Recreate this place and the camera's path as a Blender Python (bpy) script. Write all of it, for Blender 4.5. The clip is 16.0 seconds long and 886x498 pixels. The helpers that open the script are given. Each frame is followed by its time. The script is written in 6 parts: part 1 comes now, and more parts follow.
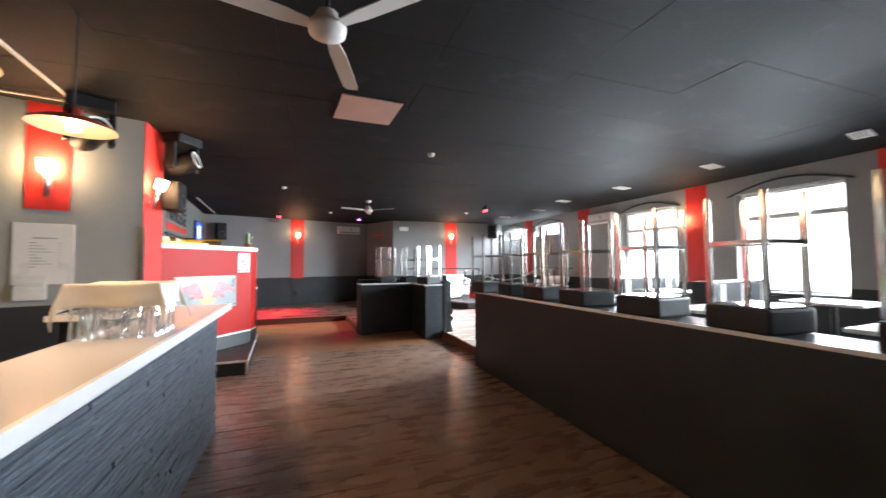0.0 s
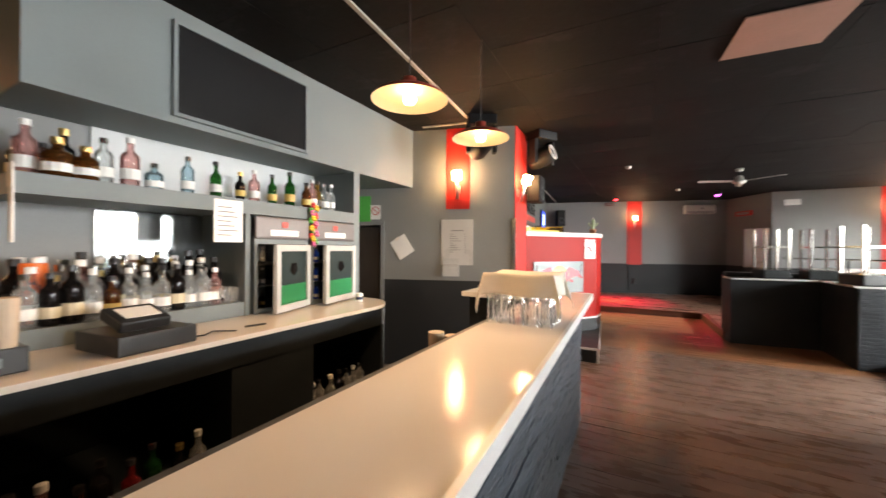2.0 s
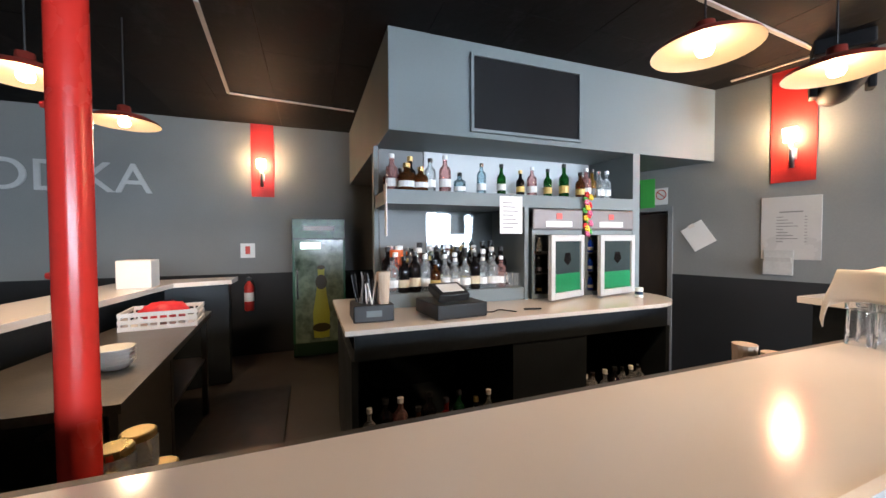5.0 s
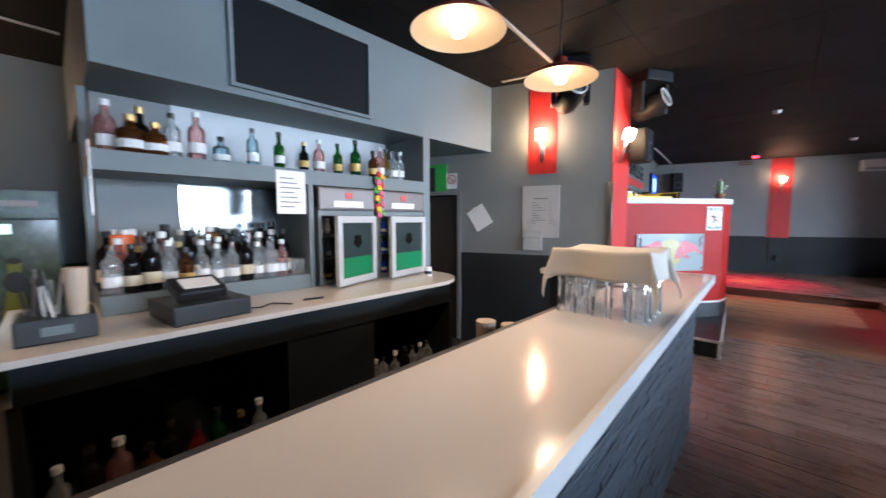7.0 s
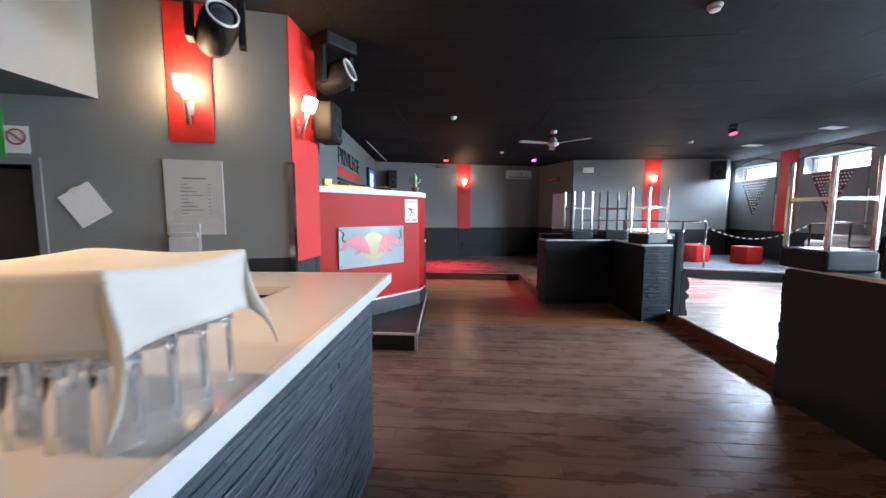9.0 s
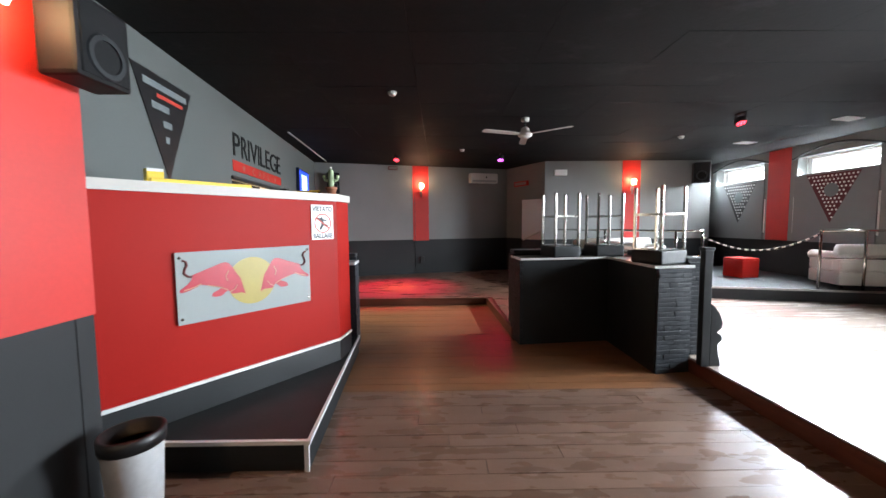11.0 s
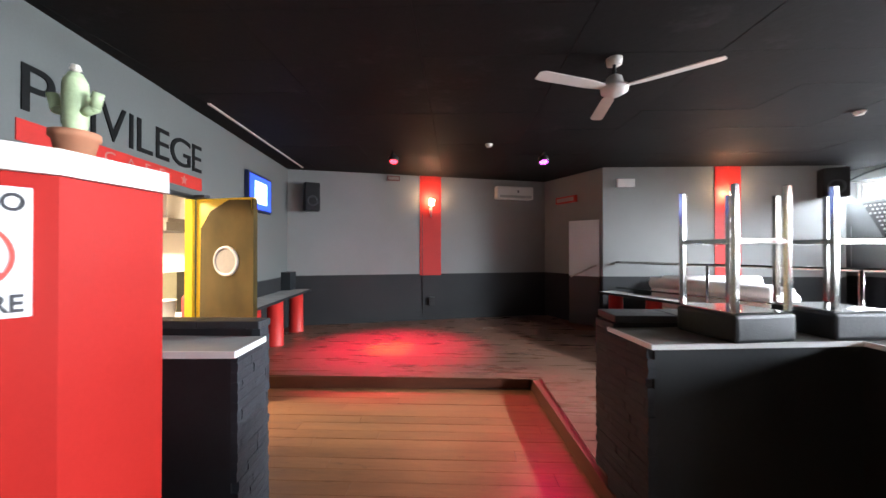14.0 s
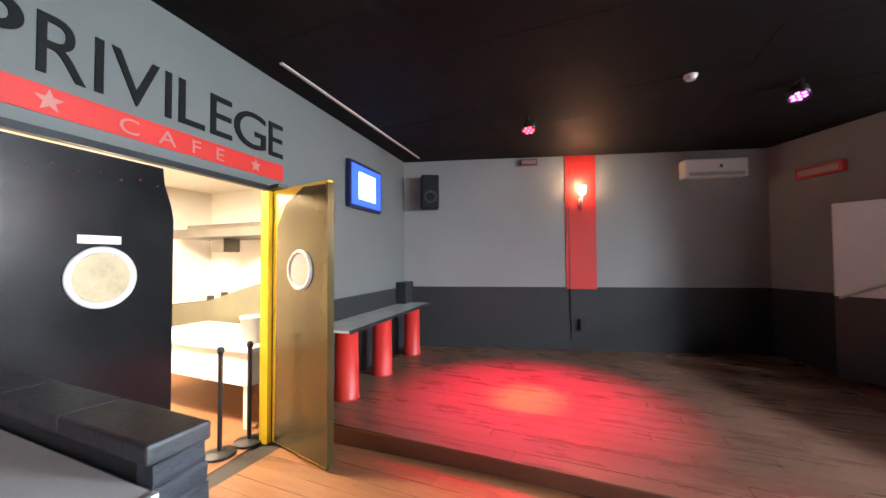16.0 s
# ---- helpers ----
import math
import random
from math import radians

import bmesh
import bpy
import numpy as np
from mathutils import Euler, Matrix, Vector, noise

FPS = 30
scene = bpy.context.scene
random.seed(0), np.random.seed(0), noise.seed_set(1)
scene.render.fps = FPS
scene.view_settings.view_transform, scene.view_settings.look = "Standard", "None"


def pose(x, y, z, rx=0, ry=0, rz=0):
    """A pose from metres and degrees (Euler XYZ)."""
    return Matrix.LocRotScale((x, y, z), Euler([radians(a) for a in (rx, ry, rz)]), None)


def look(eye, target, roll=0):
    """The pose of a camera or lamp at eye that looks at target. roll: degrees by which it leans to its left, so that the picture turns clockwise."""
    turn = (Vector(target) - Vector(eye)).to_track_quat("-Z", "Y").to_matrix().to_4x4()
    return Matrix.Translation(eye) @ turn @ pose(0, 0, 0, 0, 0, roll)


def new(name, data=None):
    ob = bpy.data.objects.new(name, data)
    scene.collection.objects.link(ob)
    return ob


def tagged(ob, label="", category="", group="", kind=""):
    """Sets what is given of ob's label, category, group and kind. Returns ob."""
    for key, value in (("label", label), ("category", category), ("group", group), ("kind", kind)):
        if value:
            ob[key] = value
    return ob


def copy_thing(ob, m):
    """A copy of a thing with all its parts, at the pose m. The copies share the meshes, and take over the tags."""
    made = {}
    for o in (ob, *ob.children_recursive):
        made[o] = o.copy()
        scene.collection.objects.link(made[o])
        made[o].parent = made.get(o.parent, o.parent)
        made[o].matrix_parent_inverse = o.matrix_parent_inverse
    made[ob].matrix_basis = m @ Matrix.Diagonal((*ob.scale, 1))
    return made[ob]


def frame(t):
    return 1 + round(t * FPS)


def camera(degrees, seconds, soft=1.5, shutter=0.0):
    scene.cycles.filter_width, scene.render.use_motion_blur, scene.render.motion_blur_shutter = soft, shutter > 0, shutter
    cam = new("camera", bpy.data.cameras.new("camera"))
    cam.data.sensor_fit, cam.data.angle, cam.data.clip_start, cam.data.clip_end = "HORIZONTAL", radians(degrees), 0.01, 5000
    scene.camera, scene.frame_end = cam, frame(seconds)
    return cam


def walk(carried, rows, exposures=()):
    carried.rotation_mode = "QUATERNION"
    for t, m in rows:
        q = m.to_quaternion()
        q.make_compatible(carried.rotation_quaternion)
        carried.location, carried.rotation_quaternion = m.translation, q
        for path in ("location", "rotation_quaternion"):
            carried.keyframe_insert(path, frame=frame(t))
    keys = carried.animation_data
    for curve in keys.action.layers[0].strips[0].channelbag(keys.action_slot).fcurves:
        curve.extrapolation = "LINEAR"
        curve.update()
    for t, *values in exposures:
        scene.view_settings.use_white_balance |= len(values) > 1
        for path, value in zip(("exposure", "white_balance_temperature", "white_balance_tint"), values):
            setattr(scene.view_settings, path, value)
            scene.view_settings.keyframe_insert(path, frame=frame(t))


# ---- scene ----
cam = camera(101.1, 16.0, shutter=0.3)

PATH = [
    (0, (1.055, 0.505, 1.551), (1.728, 2.387, 1.636), -0.4),
    (0.5, (0.994, 0.625, 1.567), (1.183, 2.615, 1.634), -0.2),
    (1, (0.849, 0.759, 1.576), (0.66, 2.75, 1.601), 0.1),
    (1.5, (0.744, 0.843, 1.579), (0.22, 2.773, 1.594), 0.1),
    (2, (0.675, 0.885, 1.606), (-0.272, 2.646, 1.601), 0.4),
    (2.5, (0.625, 0.897, 1.591), (-0.76, 2.34, 1.593), 0.3),
    (3, (0.604, 0.87, 1.601), (-1.077, 1.955, 1.592), -0.0),
    (3.5, (0.609, 0.862, 1.579), (-1.237, 1.632, 1.582), -0.0),
    (6, (0.73, 1.071, 1.598), (-1.152, 1.748, 1.542), -0.3),
    (6.5, (0.696, 1.187, 1.598), (-0.994, 2.249, 1.469), -0.2),
    (7, (0.646, 1.31, 1.594), (-0.715, 2.767, 1.434), -0.1),
    (7.5, (0.677, 1.501, 1.586), (-0.274, 3.252, 1.413), 0.0),
    (8, (0.744, 1.767, 1.598), (0.16, 3.672, 1.422), -0.2),
    (8.5, (0.78, 2.071, 1.576), (0.453, 4.037, 1.4), -0.1),
    (9, (0.802, 2.413, 1.547), (0.646, 4.398, 1.361), 0.1),
    (9.5, (0.895, 2.811, 1.542), (0.824, 4.801, 1.359), 0.0),
    (10, (0.975, 3.244, 1.56), (0.931, 5.236, 1.391), -0.4),
    (12.5, (1.132, 5.53, 1.59), (1.229, 7.526, 1.522), -0.0),
    (13, (1.185, 5.963, 1.551), (1.211, 7.962, 1.518), 0.0),
    (13.5, (1.102, 6.422, 1.577), (1.116, 8.422, 1.559), -0.0),
    (14, (1.092, 6.878, 1.607), (1.016, 8.876, 1.62), 0.0),
    (14.5, (1.019, 7.329, 1.571), (0.79, 9.315, 1.61), 0.0),
    (15, (0.938, 7.758, 1.568), (0.576, 9.724, 1.623), 0.1),
    (15.5, (0.923, 8.145, 1.582), (0.314, 10.049, 1.64), 0.0),
    (16, (0.804, 8.512, 1.582), (0.013, 10.348, 1.637), -0.3),
]

walk(cam, [(t, look(e, g, r)) for t, e, g, r in PATH], exposures=[(0.0, 0.06, 6500, 14), (1.2, -0.04, 7700, 17), (3.5, -0.12, 7000, 17), (6.0, -0.15, 5600, 13), (6.6, -0.46, 5500, 13), (8.0, -0.5, 5600, 14), (10.0, -0.5, 6000, 12), (12.4, -0.3, 7200, 18), (13.2, -0.03, 6900, 17), (14.5, -0.05, 6500, 17), (16.0, 0.06, 6500, 16)])

# ---- world and large lights ----
world = bpy.data.worlds.new("sky")
scene.world = world
world.use_nodes = True
_nt = world.node_tree
_sky = _nt.nodes.new("ShaderNodeTexSky")
_sky.sky_type = "NISHITA"
_sky.sun_disc = False
_sky.sun_elevation = radians(38)
_sky.sun_rotation = radians(60)
_nt.links.new(_sky.outputs[0], _nt.nodes["Background"].inputs[0])
_nt.nodes["Background"].inputs[1].default_value = 0.12


def lamp(name, kind, m, energy, color, size=0.1, size_y=None, spot=None, blend=0.6, spread=180):
    d = bpy.data.lights.new(name, kind)
    d.energy, d.color = energy, color
    if kind == "AREA":
        d.shape, d.size, d.size_y, d.spread = "RECTANGLE", size, size_y or size, radians(spread)
    elif kind == "SUN":
        d.angle = radians(size)
    else:
        d.shadow_soft_size = size
    if spot:
        d.spot_size, d.spot_blend = radians(spot), blend
    ob = new(name, d)
    ob.matrix_world = m
    return ob


CEIL = 3.21
STAGE = 0.15
EASTX = 8.9
WARM = (1.0, 0.68, 0.40)
lamp("sun", "SUN", look((30, 25, 30), (0, 0, 0)), 1.0, (1.0, 0.95, 0.88), 12)
# daylight in the window openings
# Last opening is unseen, added for daylight reaching the bar from the south-east.
WINDOWS = [(12.98, 14.48, 2.57, 2.98), (10.65, 12.15, 2.55, 2.95), (6.55, 8.15, 1.0, 2.88), (3.72, 5.3, 1.0, 2.88), (0.9, 2.5, 1.0, 2.88)]
for y0, y1, z0, z1 in WINDOWS:
    lamp("window_light", "AREA", look((EASTX + 0.16, (y0 + y1) / 2, (z0 + z1) / 2), (EASTX - (4.2 if z1 - z0 < 1 else 5.2), (y0 + y1) / 2 - (0.5 if z1 - z0 < 1 else 0.4), -0.7)),
         (480 if y0 > 12 else 1150 if z1 - z0 < 1 else 225 if y0 > 6 else 95) * (y1 - y0) * (z1 - z0), (0.80, 0.92, 1.0), (y1 - y0) * 0.94, (z1 - z0) * 0.9, spread=106 if z1 - z0 < 1 else 112)
# coloured stage spots
lamp("stage_spot_red", "SPOT", look((0.07, 12.72, 3.0), (0.10, 12.35, 0.15)), 2500, (1.0, 0.002, 0.11), 0.04, spot=62, blend=1.0)
lamp("stage_spot_amber", "SPOT", look((0.07, 12.70, 2.98), (0.10, 12.35, 0.15)), 1900, (1.0, 0.42, 0.10), 0.03, spot=20, blend=1.0)
lamp("stage_spot_violet", "SPOT", look((2.5, 12.78, 3.0), (1.75, 10.3, 0.1)), 330, (1.0, 0.012, 0.12), 0.04, spot=40, blend=1.0)
lamp("stage_spot_rose", "SPOT", look((5.6, 9.7, 3.0), (5.4, 9.6, 0.1)), 800, (1.0, 0.05, 0.08), 0.04, spot=60, blend=1.0)


# ---- materials ----
def mat(name, color, rough=0.6, metal=0.0, vary=0.25, scale=3.0, fine=40.0, bump=0.1, spec=0.5, color2=None, stretch=None, rough_vary=0.12, random=0.0, emit=None, strength=0.0, coat=0.0):
    m = bpy.data.materials.new(name)
    m.use_nodes = True
    nt = m.node_tree
    b = nt.nodes["Principled BSDF"]
    geo = nt.nodes.new("ShaderNodeNewGeometry")
    mp = nt.nodes.new("ShaderNodeMapping")
    nt.links.new(geo.outputs["Position"], mp.inputs[0])
    if stretch:
        mp.inputs["Scale"].default_value = stretch
    n1 = nt.nodes.new("ShaderNodeTexNoise")
    n1.inputs["Scale"].default_value, n1.inputs["Detail"].default_value = scale, 5
    n2 = nt.nodes.new("ShaderNodeTexNoise")
    n2.inputs["Scale"].default_value, n2.inputs["Detail"].default_value = fine, 4
    for n in (n1, n2):
        nt.links.new(mp.outputs[0], n.inputs["Vector"])
    add = nt.nodes.new("ShaderNodeMath")
    add.operation = "MULTIPLY_ADD"
    nt.links.new(n2.outputs[0], add.inputs[0])
    add.inputs[1].default_value = 0.45
    nt.links.new(n1.outputs[0], add.inputs[2])
    last = add.outputs[0]
    if random:
        oi = nt.nodes.new("ShaderNodeObjectInfo")
        ra = nt.nodes.new("ShaderNodeMath")
        ra.operation = "MULTIPLY_ADD"
        nt.links.new(oi.outputs["Random"], ra.inputs[0])
        ra.inputs[1].default_value = random
        nt.links.new(last, ra.inputs[2])
        last = ra.outputs[0]
    ramp = nt.nodes.new("ShaderNodeMapRange")
    ramp.inputs[1].default_value, ramp.inputs[2].default_value = 0.35, 1.1 + random
    nt.links.new(last, ramp.inputs[0])
    mix = nt.nodes.new("ShaderNodeMix")
    mix.data_type = "RGBA"
    c2 = color2 or tuple(c * (1 - vary) for c in color)
    c1 = tuple(min(1, c * (1 + vary * 0.5)) for c in color)
    mix.inputs[6].default_value, mix.inputs[7].default_value = (*c2, 1), (*c1, 1)
    nt.links.new(ramp.outputs[0], mix.inputs[0])
    nt.links.new(mix.outputs[2], b.inputs["Base Color"])
    rr = nt.nodes.new("ShaderNodeMapRange")
    rr.inputs[3].default_value, rr.inputs[4].default_value = max(0, rough - rough_vary), min(1, rough + rough_vary)
    nt.links.new(n1.outputs[0], rr.inputs[0])
    nt.links.new(rr.outputs[0], b.inputs["Roughness"])
    b.inputs["Metallic"].default_value = metal
    b.inputs["Specular IOR Level"].default_value = spec
    b.inputs["Coat Weight"].default_value = coat
    if bump:
        bp = nt.nodes.new("ShaderNodeBump")
        bp.inputs["Strength"].default_value, bp.inputs["Distance"].default_value = bump, 0.01
        nt.links.new(add.outputs[0], bp.inputs["Height"])
        nt.links.new(bp.outputs[0], b.inputs["Normal"])
    if emit:
        b.inputs["Emission Color"].default_value = (*emit, 1)
        b.inputs["Emission Strength"].default_value = strength
    m["mix"] = mix.name
    return m


def two_tone(name, upper, lower, height, rough=0.7):
    """Wall paint with a dark dado up to the given height."""
    m = mat(name, upper, rough, vary=0.14, scale=1.3, fine=60, bump=0.12)
    nt = m.node_tree
    b = nt.nodes["Principled BSDF"]
    src = b.inputs["Base Color"].links[0].from_socket
    geo = nt.nodes.new("ShaderNodeNewGeometry")
    sep = nt.nodes.new("ShaderNodeSeparateXYZ")
    nt.links.new(geo.outputs["Position"], sep.inputs[0])
    gt = nt.nodes.new("ShaderNodeMath")
    gt.operation = "LESS_THAN"
    gt.inputs[1].default_value = height
    nt.links.new(sep.outputs["Z"], gt.inputs[0])
    mx = nt.nodes.new("ShaderNodeMix")
    mx.data_type = "RGBA"
    nt.links.new(gt.outputs[0], mx.inputs[0])
    nt.links.new(src, mx.inputs[6])
    mx.inputs[7].default_value = (*lower, 1)
    nt.links.new(mx.outputs[2], b.inputs["Base Color"])
    return m


def glass(name, color=(1, 1, 1), rough=0.02, ior=1.45):
    m = bpy.data.materials.new(name)
    m.use_nodes = True
    b = m.node_tree.nodes["Principled BSDF"]
    b.inputs["Base Color"].default_value = (*color, 1)
    b.inputs["Roughness"].default_value = rough
    b.inputs["Transmission Weight"].default_value = 1.0
    b.inputs["IOR"].default_value = ior
    return m


def thin_glass(name, tint, ior=1.6, body=0.08, color=(0.9, 0.92, 0.92)):
    """Clear thin-walled glass: see-through, with a Fresnel gloss."""
    m = bpy.data.materials.new(name)
    m.use_nodes = True
    nt = m.node_tree
    nt.nodes.remove(nt.nodes["Principled BSDF"])
    a = nt.nodes.new("ShaderNodeBsdfTransparent")
    a.inputs[0].default_value = (*tint, 1)
    g = nt.nodes.new("ShaderNodeBsdfGlossy")
    g.inputs["Roughness"].default_value = 0.04
    f = nt.nodes.new("ShaderNodeFresnel")
    f.inputs[0].default_value = ior
    mx = nt.nodes.new("ShaderNodeMixShader")
    nt.links.new(f.outputs[0], mx.inputs[0])
    nt.links.new(a.outputs[0], mx.inputs[1])
    nt.links.new(g.outputs[0], mx.inputs[2])
    d = nt.nodes.new("ShaderNodeBsdfDiffuse")
    d.inputs["Color"].default_value = (*color, 1)
    mx2 = nt.nodes.new("ShaderNodeMixShader")
    mx2.inputs[0].default_value = body
    nt.links.new(mx.outputs[0], mx2.inputs[1])
    nt.links.new(d.outputs[0], mx2.inputs[2])
    nt.links.new(mx2.outputs[0], nt.nodes["Material Output"].inputs[0])
    return m


def emitter(name, color, strength):
    m = bpy.data.materials.new(name)
    m.use_nodes = True
    b = m.node_tree.nodes["Principled BSDF"]
    b.inputs["Base Color"].default_value = (*color, 1)
    b.inputs["Emission Color"].default_value = (*color, 1)
    b.inputs["Emission Strength"].default_value = strength
    return m


WALL = two_tone("grey_wall_paint", (0.215, 0.222, 0.218), (0.011, 0.0125, 0.014), 1.13)
# Kitchen-door wall: same grey paint, with its dimmer light put into the colour.
WALLK = two_tone("shaded_grey_wall_paint", (0.108, 0.120, 0.114), (0.011, 0.0125, 0.014), 1.13)
WALLPIER = two_tone("warm_grey_wall_paint", (0.215, 0.222, 0.218), (0.011, 0.0125, 0.014), 1.17)
WALLP = mat("plain_grey_paint", (0.20, 0.208, 0.21), 0.65, vary=0.12, scale=1.5, fine=60, bump=0.1)
BOXP = mat("pale_grey_paint", (0.16, 0.188, 0.192), 0.6, vary=0.1, scale=1.5, fine=60, bump=0.06)
CEILM = mat("black_ceiling_paint", (0.0085, 0.0085, 0.0092), 0.72, vary=0.6, scale=0.9, fine=22, bump=0.35, spec=0.13, rough_vary=0.1)
LINE = mat("pale_ceiling_strip", (0.55, 0.5, 0.45), 0.5, vary=0.2)
RED = mat("red_wall_paint", (0.50, 0.022, 0.016), 0.5, vary=0.2, scale=2, fine=50, bump=0.08)
REDG = mat("red_satin_panel", (0.36, 0.014, 0.010), 0.5, vary=0.1, scale=1.5, fine=60, bump=0.03, spec=0.12)
BLACK = mat("black_paint", (0.014, 0.018, 0.0205), 0.48, vary=0.5, scale=4, fine=45, bump=0.15, spec=0.4)
BLACKB = mat("black_brick_paint", (0.030, 0.034, 0.038), 0.45, vary=0.4, scale=9, fine=70, bump=0.5, random=0.15)
BLACKP = mat("black_plastic", (0.012, 0.012, 0.013), 0.4, vary=0.3, scale=8, fine=90, bump=0.04)
LEATHER = mat("black_leatherette", (0.010, 0.013, 0.0145), 0.45, vary=0.4, scale=6, fine=120, bump=0.25, spec=0.3)
WHITEL = mat("white_leatherette", (0.80, 0.79, 0.76), 0.42, vary=0.08, scale=4, fine=90, bump=0.15)
WHITE = mat("white_paint", (0.78, 0.78, 0.76), 0.45, vary=0.08, scale=3, fine=60, bump=0.05)
CREAM = mat("cream_laminate", (0.81, 0.745, 0.675), 0.15, vary=0.012, scale=2.5, fine=70, bump=0.0, rough_vary=0.0)
TRIMW = mat("white_laminate_edge", (0.76, 0.77, 0.76), 0.35, vary=0.08, scale=5, fine=60, bump=0.03)
LEDGE = mat("pale_worktop", (0.66, 0.66, 0.63), 0.22, vary=0.1, scale=5, fine=60, bump=0.05)
SLATE = mat("painted_ledgestone", (0.080, 0.103, 0.132), 0.42, vary=0.5, scale=14, fine=80, bump=0.6, random=0.25, color2=(0.020, 0.026, 0.035), stretch=(1, 0.35, 2.2))
PLANK = mat("worn_dark_boards", (0.28, 0.175, 0.128), 0.29, scale=3.0, fine=34, bump=0.2, random=0.45, color2=(0.135, 0.076, 0.053), stretch=(0.9, 3.0, 1), rough_vary=0.2, spec=0.8)
PLANKW = mat("warm_brown_boards", (0.36, 0.165, 0.075), 0.35, scale=2.4, fine=12, bump=0.08, random=0.25, color2=(0.17, 0.072, 0.033), stretch=(0.7, 4, 1), rough_vary=0.14)
PLANKS = mat("stage_boards", (0.19, 0.10, 0.066), 0.3, scale=2.4, fine=12, bump=0.04, random=0.2, color2=(0.11, 0.056, 0.038), stretch=(0.7, 4, 1), rough_vary=0.14)
PLANKR = mat("pale_worn_boards", (0.42, 0.35, 0.30), 0.26, scale=2.4, fine=12, bump=0.08, color2=(0.32, 0.26, 0.22), stretch=(0.7, 4, 1), rough_vary=0.14)
RISER = mat("red_brown_riser_wood", (0.17, 0.055, 0.03), 0.45, scale=3, fine=20, bump=0.1, color2=(0.08, 0.025, 0.014), stretch=(1, 1, 8))
TILEB = mat("dark_rubber_floor", (0.045, 0.038, 0.034), 0.5, vary=0.4, scale=4, fine=40, bump=0.1)
CHROME = mat("chrome", (0.60, 0.59, 0.55), 0.13, metal=1.0, vary=0.05, scale=9, fine=60, bump=0.0, rough_vary=0.05)
STEEL = mat("brushed_steel", (0.55, 0.54, 0.52), 0.32, metal=1.0, vary=0.15, scale=6, fine=80, bump=0.05)
DARKW = mat("dark_brown_door_wood", (0.035, 0.027, 0.022), 0.5, vary=0.4, scale=3, fine=30, bump=0.1, stretch=(5, 5, 1))
PAPER = mat("paper", (0.80, 0.79, 0.76), 0.7, vary=0.05, bump=0.03)
INK = mat("dark_ink", (0.03, 0.03, 0.035), 0.6, vary=0.1, bump=0.0)
CLOTH = mat("cream_cotton_cloth", (0.86, 0.81, 0.72), 0.85, vary=0.08, scale=5, fine=140, bump=0.07)
_cb = CLOTH.node_tree
_ct = _cb.nodes.new("ShaderNodeBsdfTranslucent")
_ct.inputs[0].default_value = (0.80, 0.72, 0.60, 1)
_cm = _cb.nodes.new("ShaderNodeMixShader")
_cm.inputs[0].default_value = 0.28
_cb.links.new(_cb.nodes["Principled BSDF"].outputs[0], _cm.inputs[1])
_cb.links.new(_ct.outputs[0], _cm.inputs[2])
_cb.links.new(_cm.outputs[0], _cb.nodes["Material Output"].inputs[0])
BLACKM = mat("matt_black_housing", (0.007, 0.007, 0.008), 0.6, vary=0.3, bump=0.03, spec=0.2)
PANE = glass("window_pane", (1, 1, 1), 0.0, 1.02)
MIRROR = mat("mirror_silver", (0.55, 0.60, 0.62), 0.14, metal=1.0, vary=0.02, bump=0.0, rough_vary=0.02)
FANW = mat("white_fan_enamel", (0.62, 0.60, 0.57), 0.4, vary=0.08, bump=0.02)
GLOW = emitter("warm_lamp_glass", (1.0, 0.66, 0.32), 170.0)
GLOWS = emitter("dim_lamp_glass", (1.0, 0.60, 0.28), 60.0)
GLOWD = emitter("pendant_bulb", (1.0, 0.74, 0.42), 55.0)
DISHIN = mat("white_enamel_dish", (0.80, 0.64, 0.47), 0.4, vary=0.04, bump=0.0)
DISHOUT = mat("dark_red_enamel", (0.22, 0.03, 0.02), 0.4, vary=0.2, bump=0.02)
LEDR = emitter("red_led", (1.0, 0.03, 0.05), 18.0)
LEDV = emitter("violet_led", (0.75, 0.10, 0.9), 12.0)
GREEN = mat("green_card", (0.06, 0.42, 0.07), 0.5, vary=0.15)
YELLOW = mat("yellow_paint", (0.80, 0.55, 0.02), 0.4, vary=0.12, bump=0.04)
GOLDV = mat("dusty_gold_black_vinyl", (0.15, 0.11, 0.04), 0.2, scale=0.9, fine=3.0, bump=0.03, metal=0.6, color2=(0.022, 0.018, 0.009), stretch=(1.6, 1.6, 0.9))
VINYL = mat("black_padded_vinyl", (0.010, 0.011, 0.012), 0.22, vary=0.4, scale=2.5, fine=7, bump=0.35)
TERRA = mat("terracotta", (0.48, 0.20, 0.11), 0.75, vary=0.2, bump=0.15)
CACTUS = mat("cactus_green", (0.46, 0.58, 0.34), 0.6, vary=0.35, scale=12, fine=60, bump=0.3)
DSTEEL = mat("worn_dark_steel", (0.20, 0.18, 0.155), 0.36, metal=0.85, vary=0.35, scale=5, fine=50, bump=0.08)
NAVY = mat("deep_blue_plastic", (0.006, 0.014, 0.06), 0.4, vary=0.2)
ORANGE = mat("orange_plastic", (0.75, 0.16, 0.03), 0.45, vary=0.2)
CARD = mat("tan_card", (0.50, 0.39, 0.29), 0.7, vary=0.15)
GOLD = mat("gold_foil", (0.75, 0.55, 0.22), 0.3, metal=0.9, vary=0.2)
KITW = mat("kitchen_white_tiles", (0.86, 0.82, 0.74), 0.35, vary=0.05, bump=0.02)


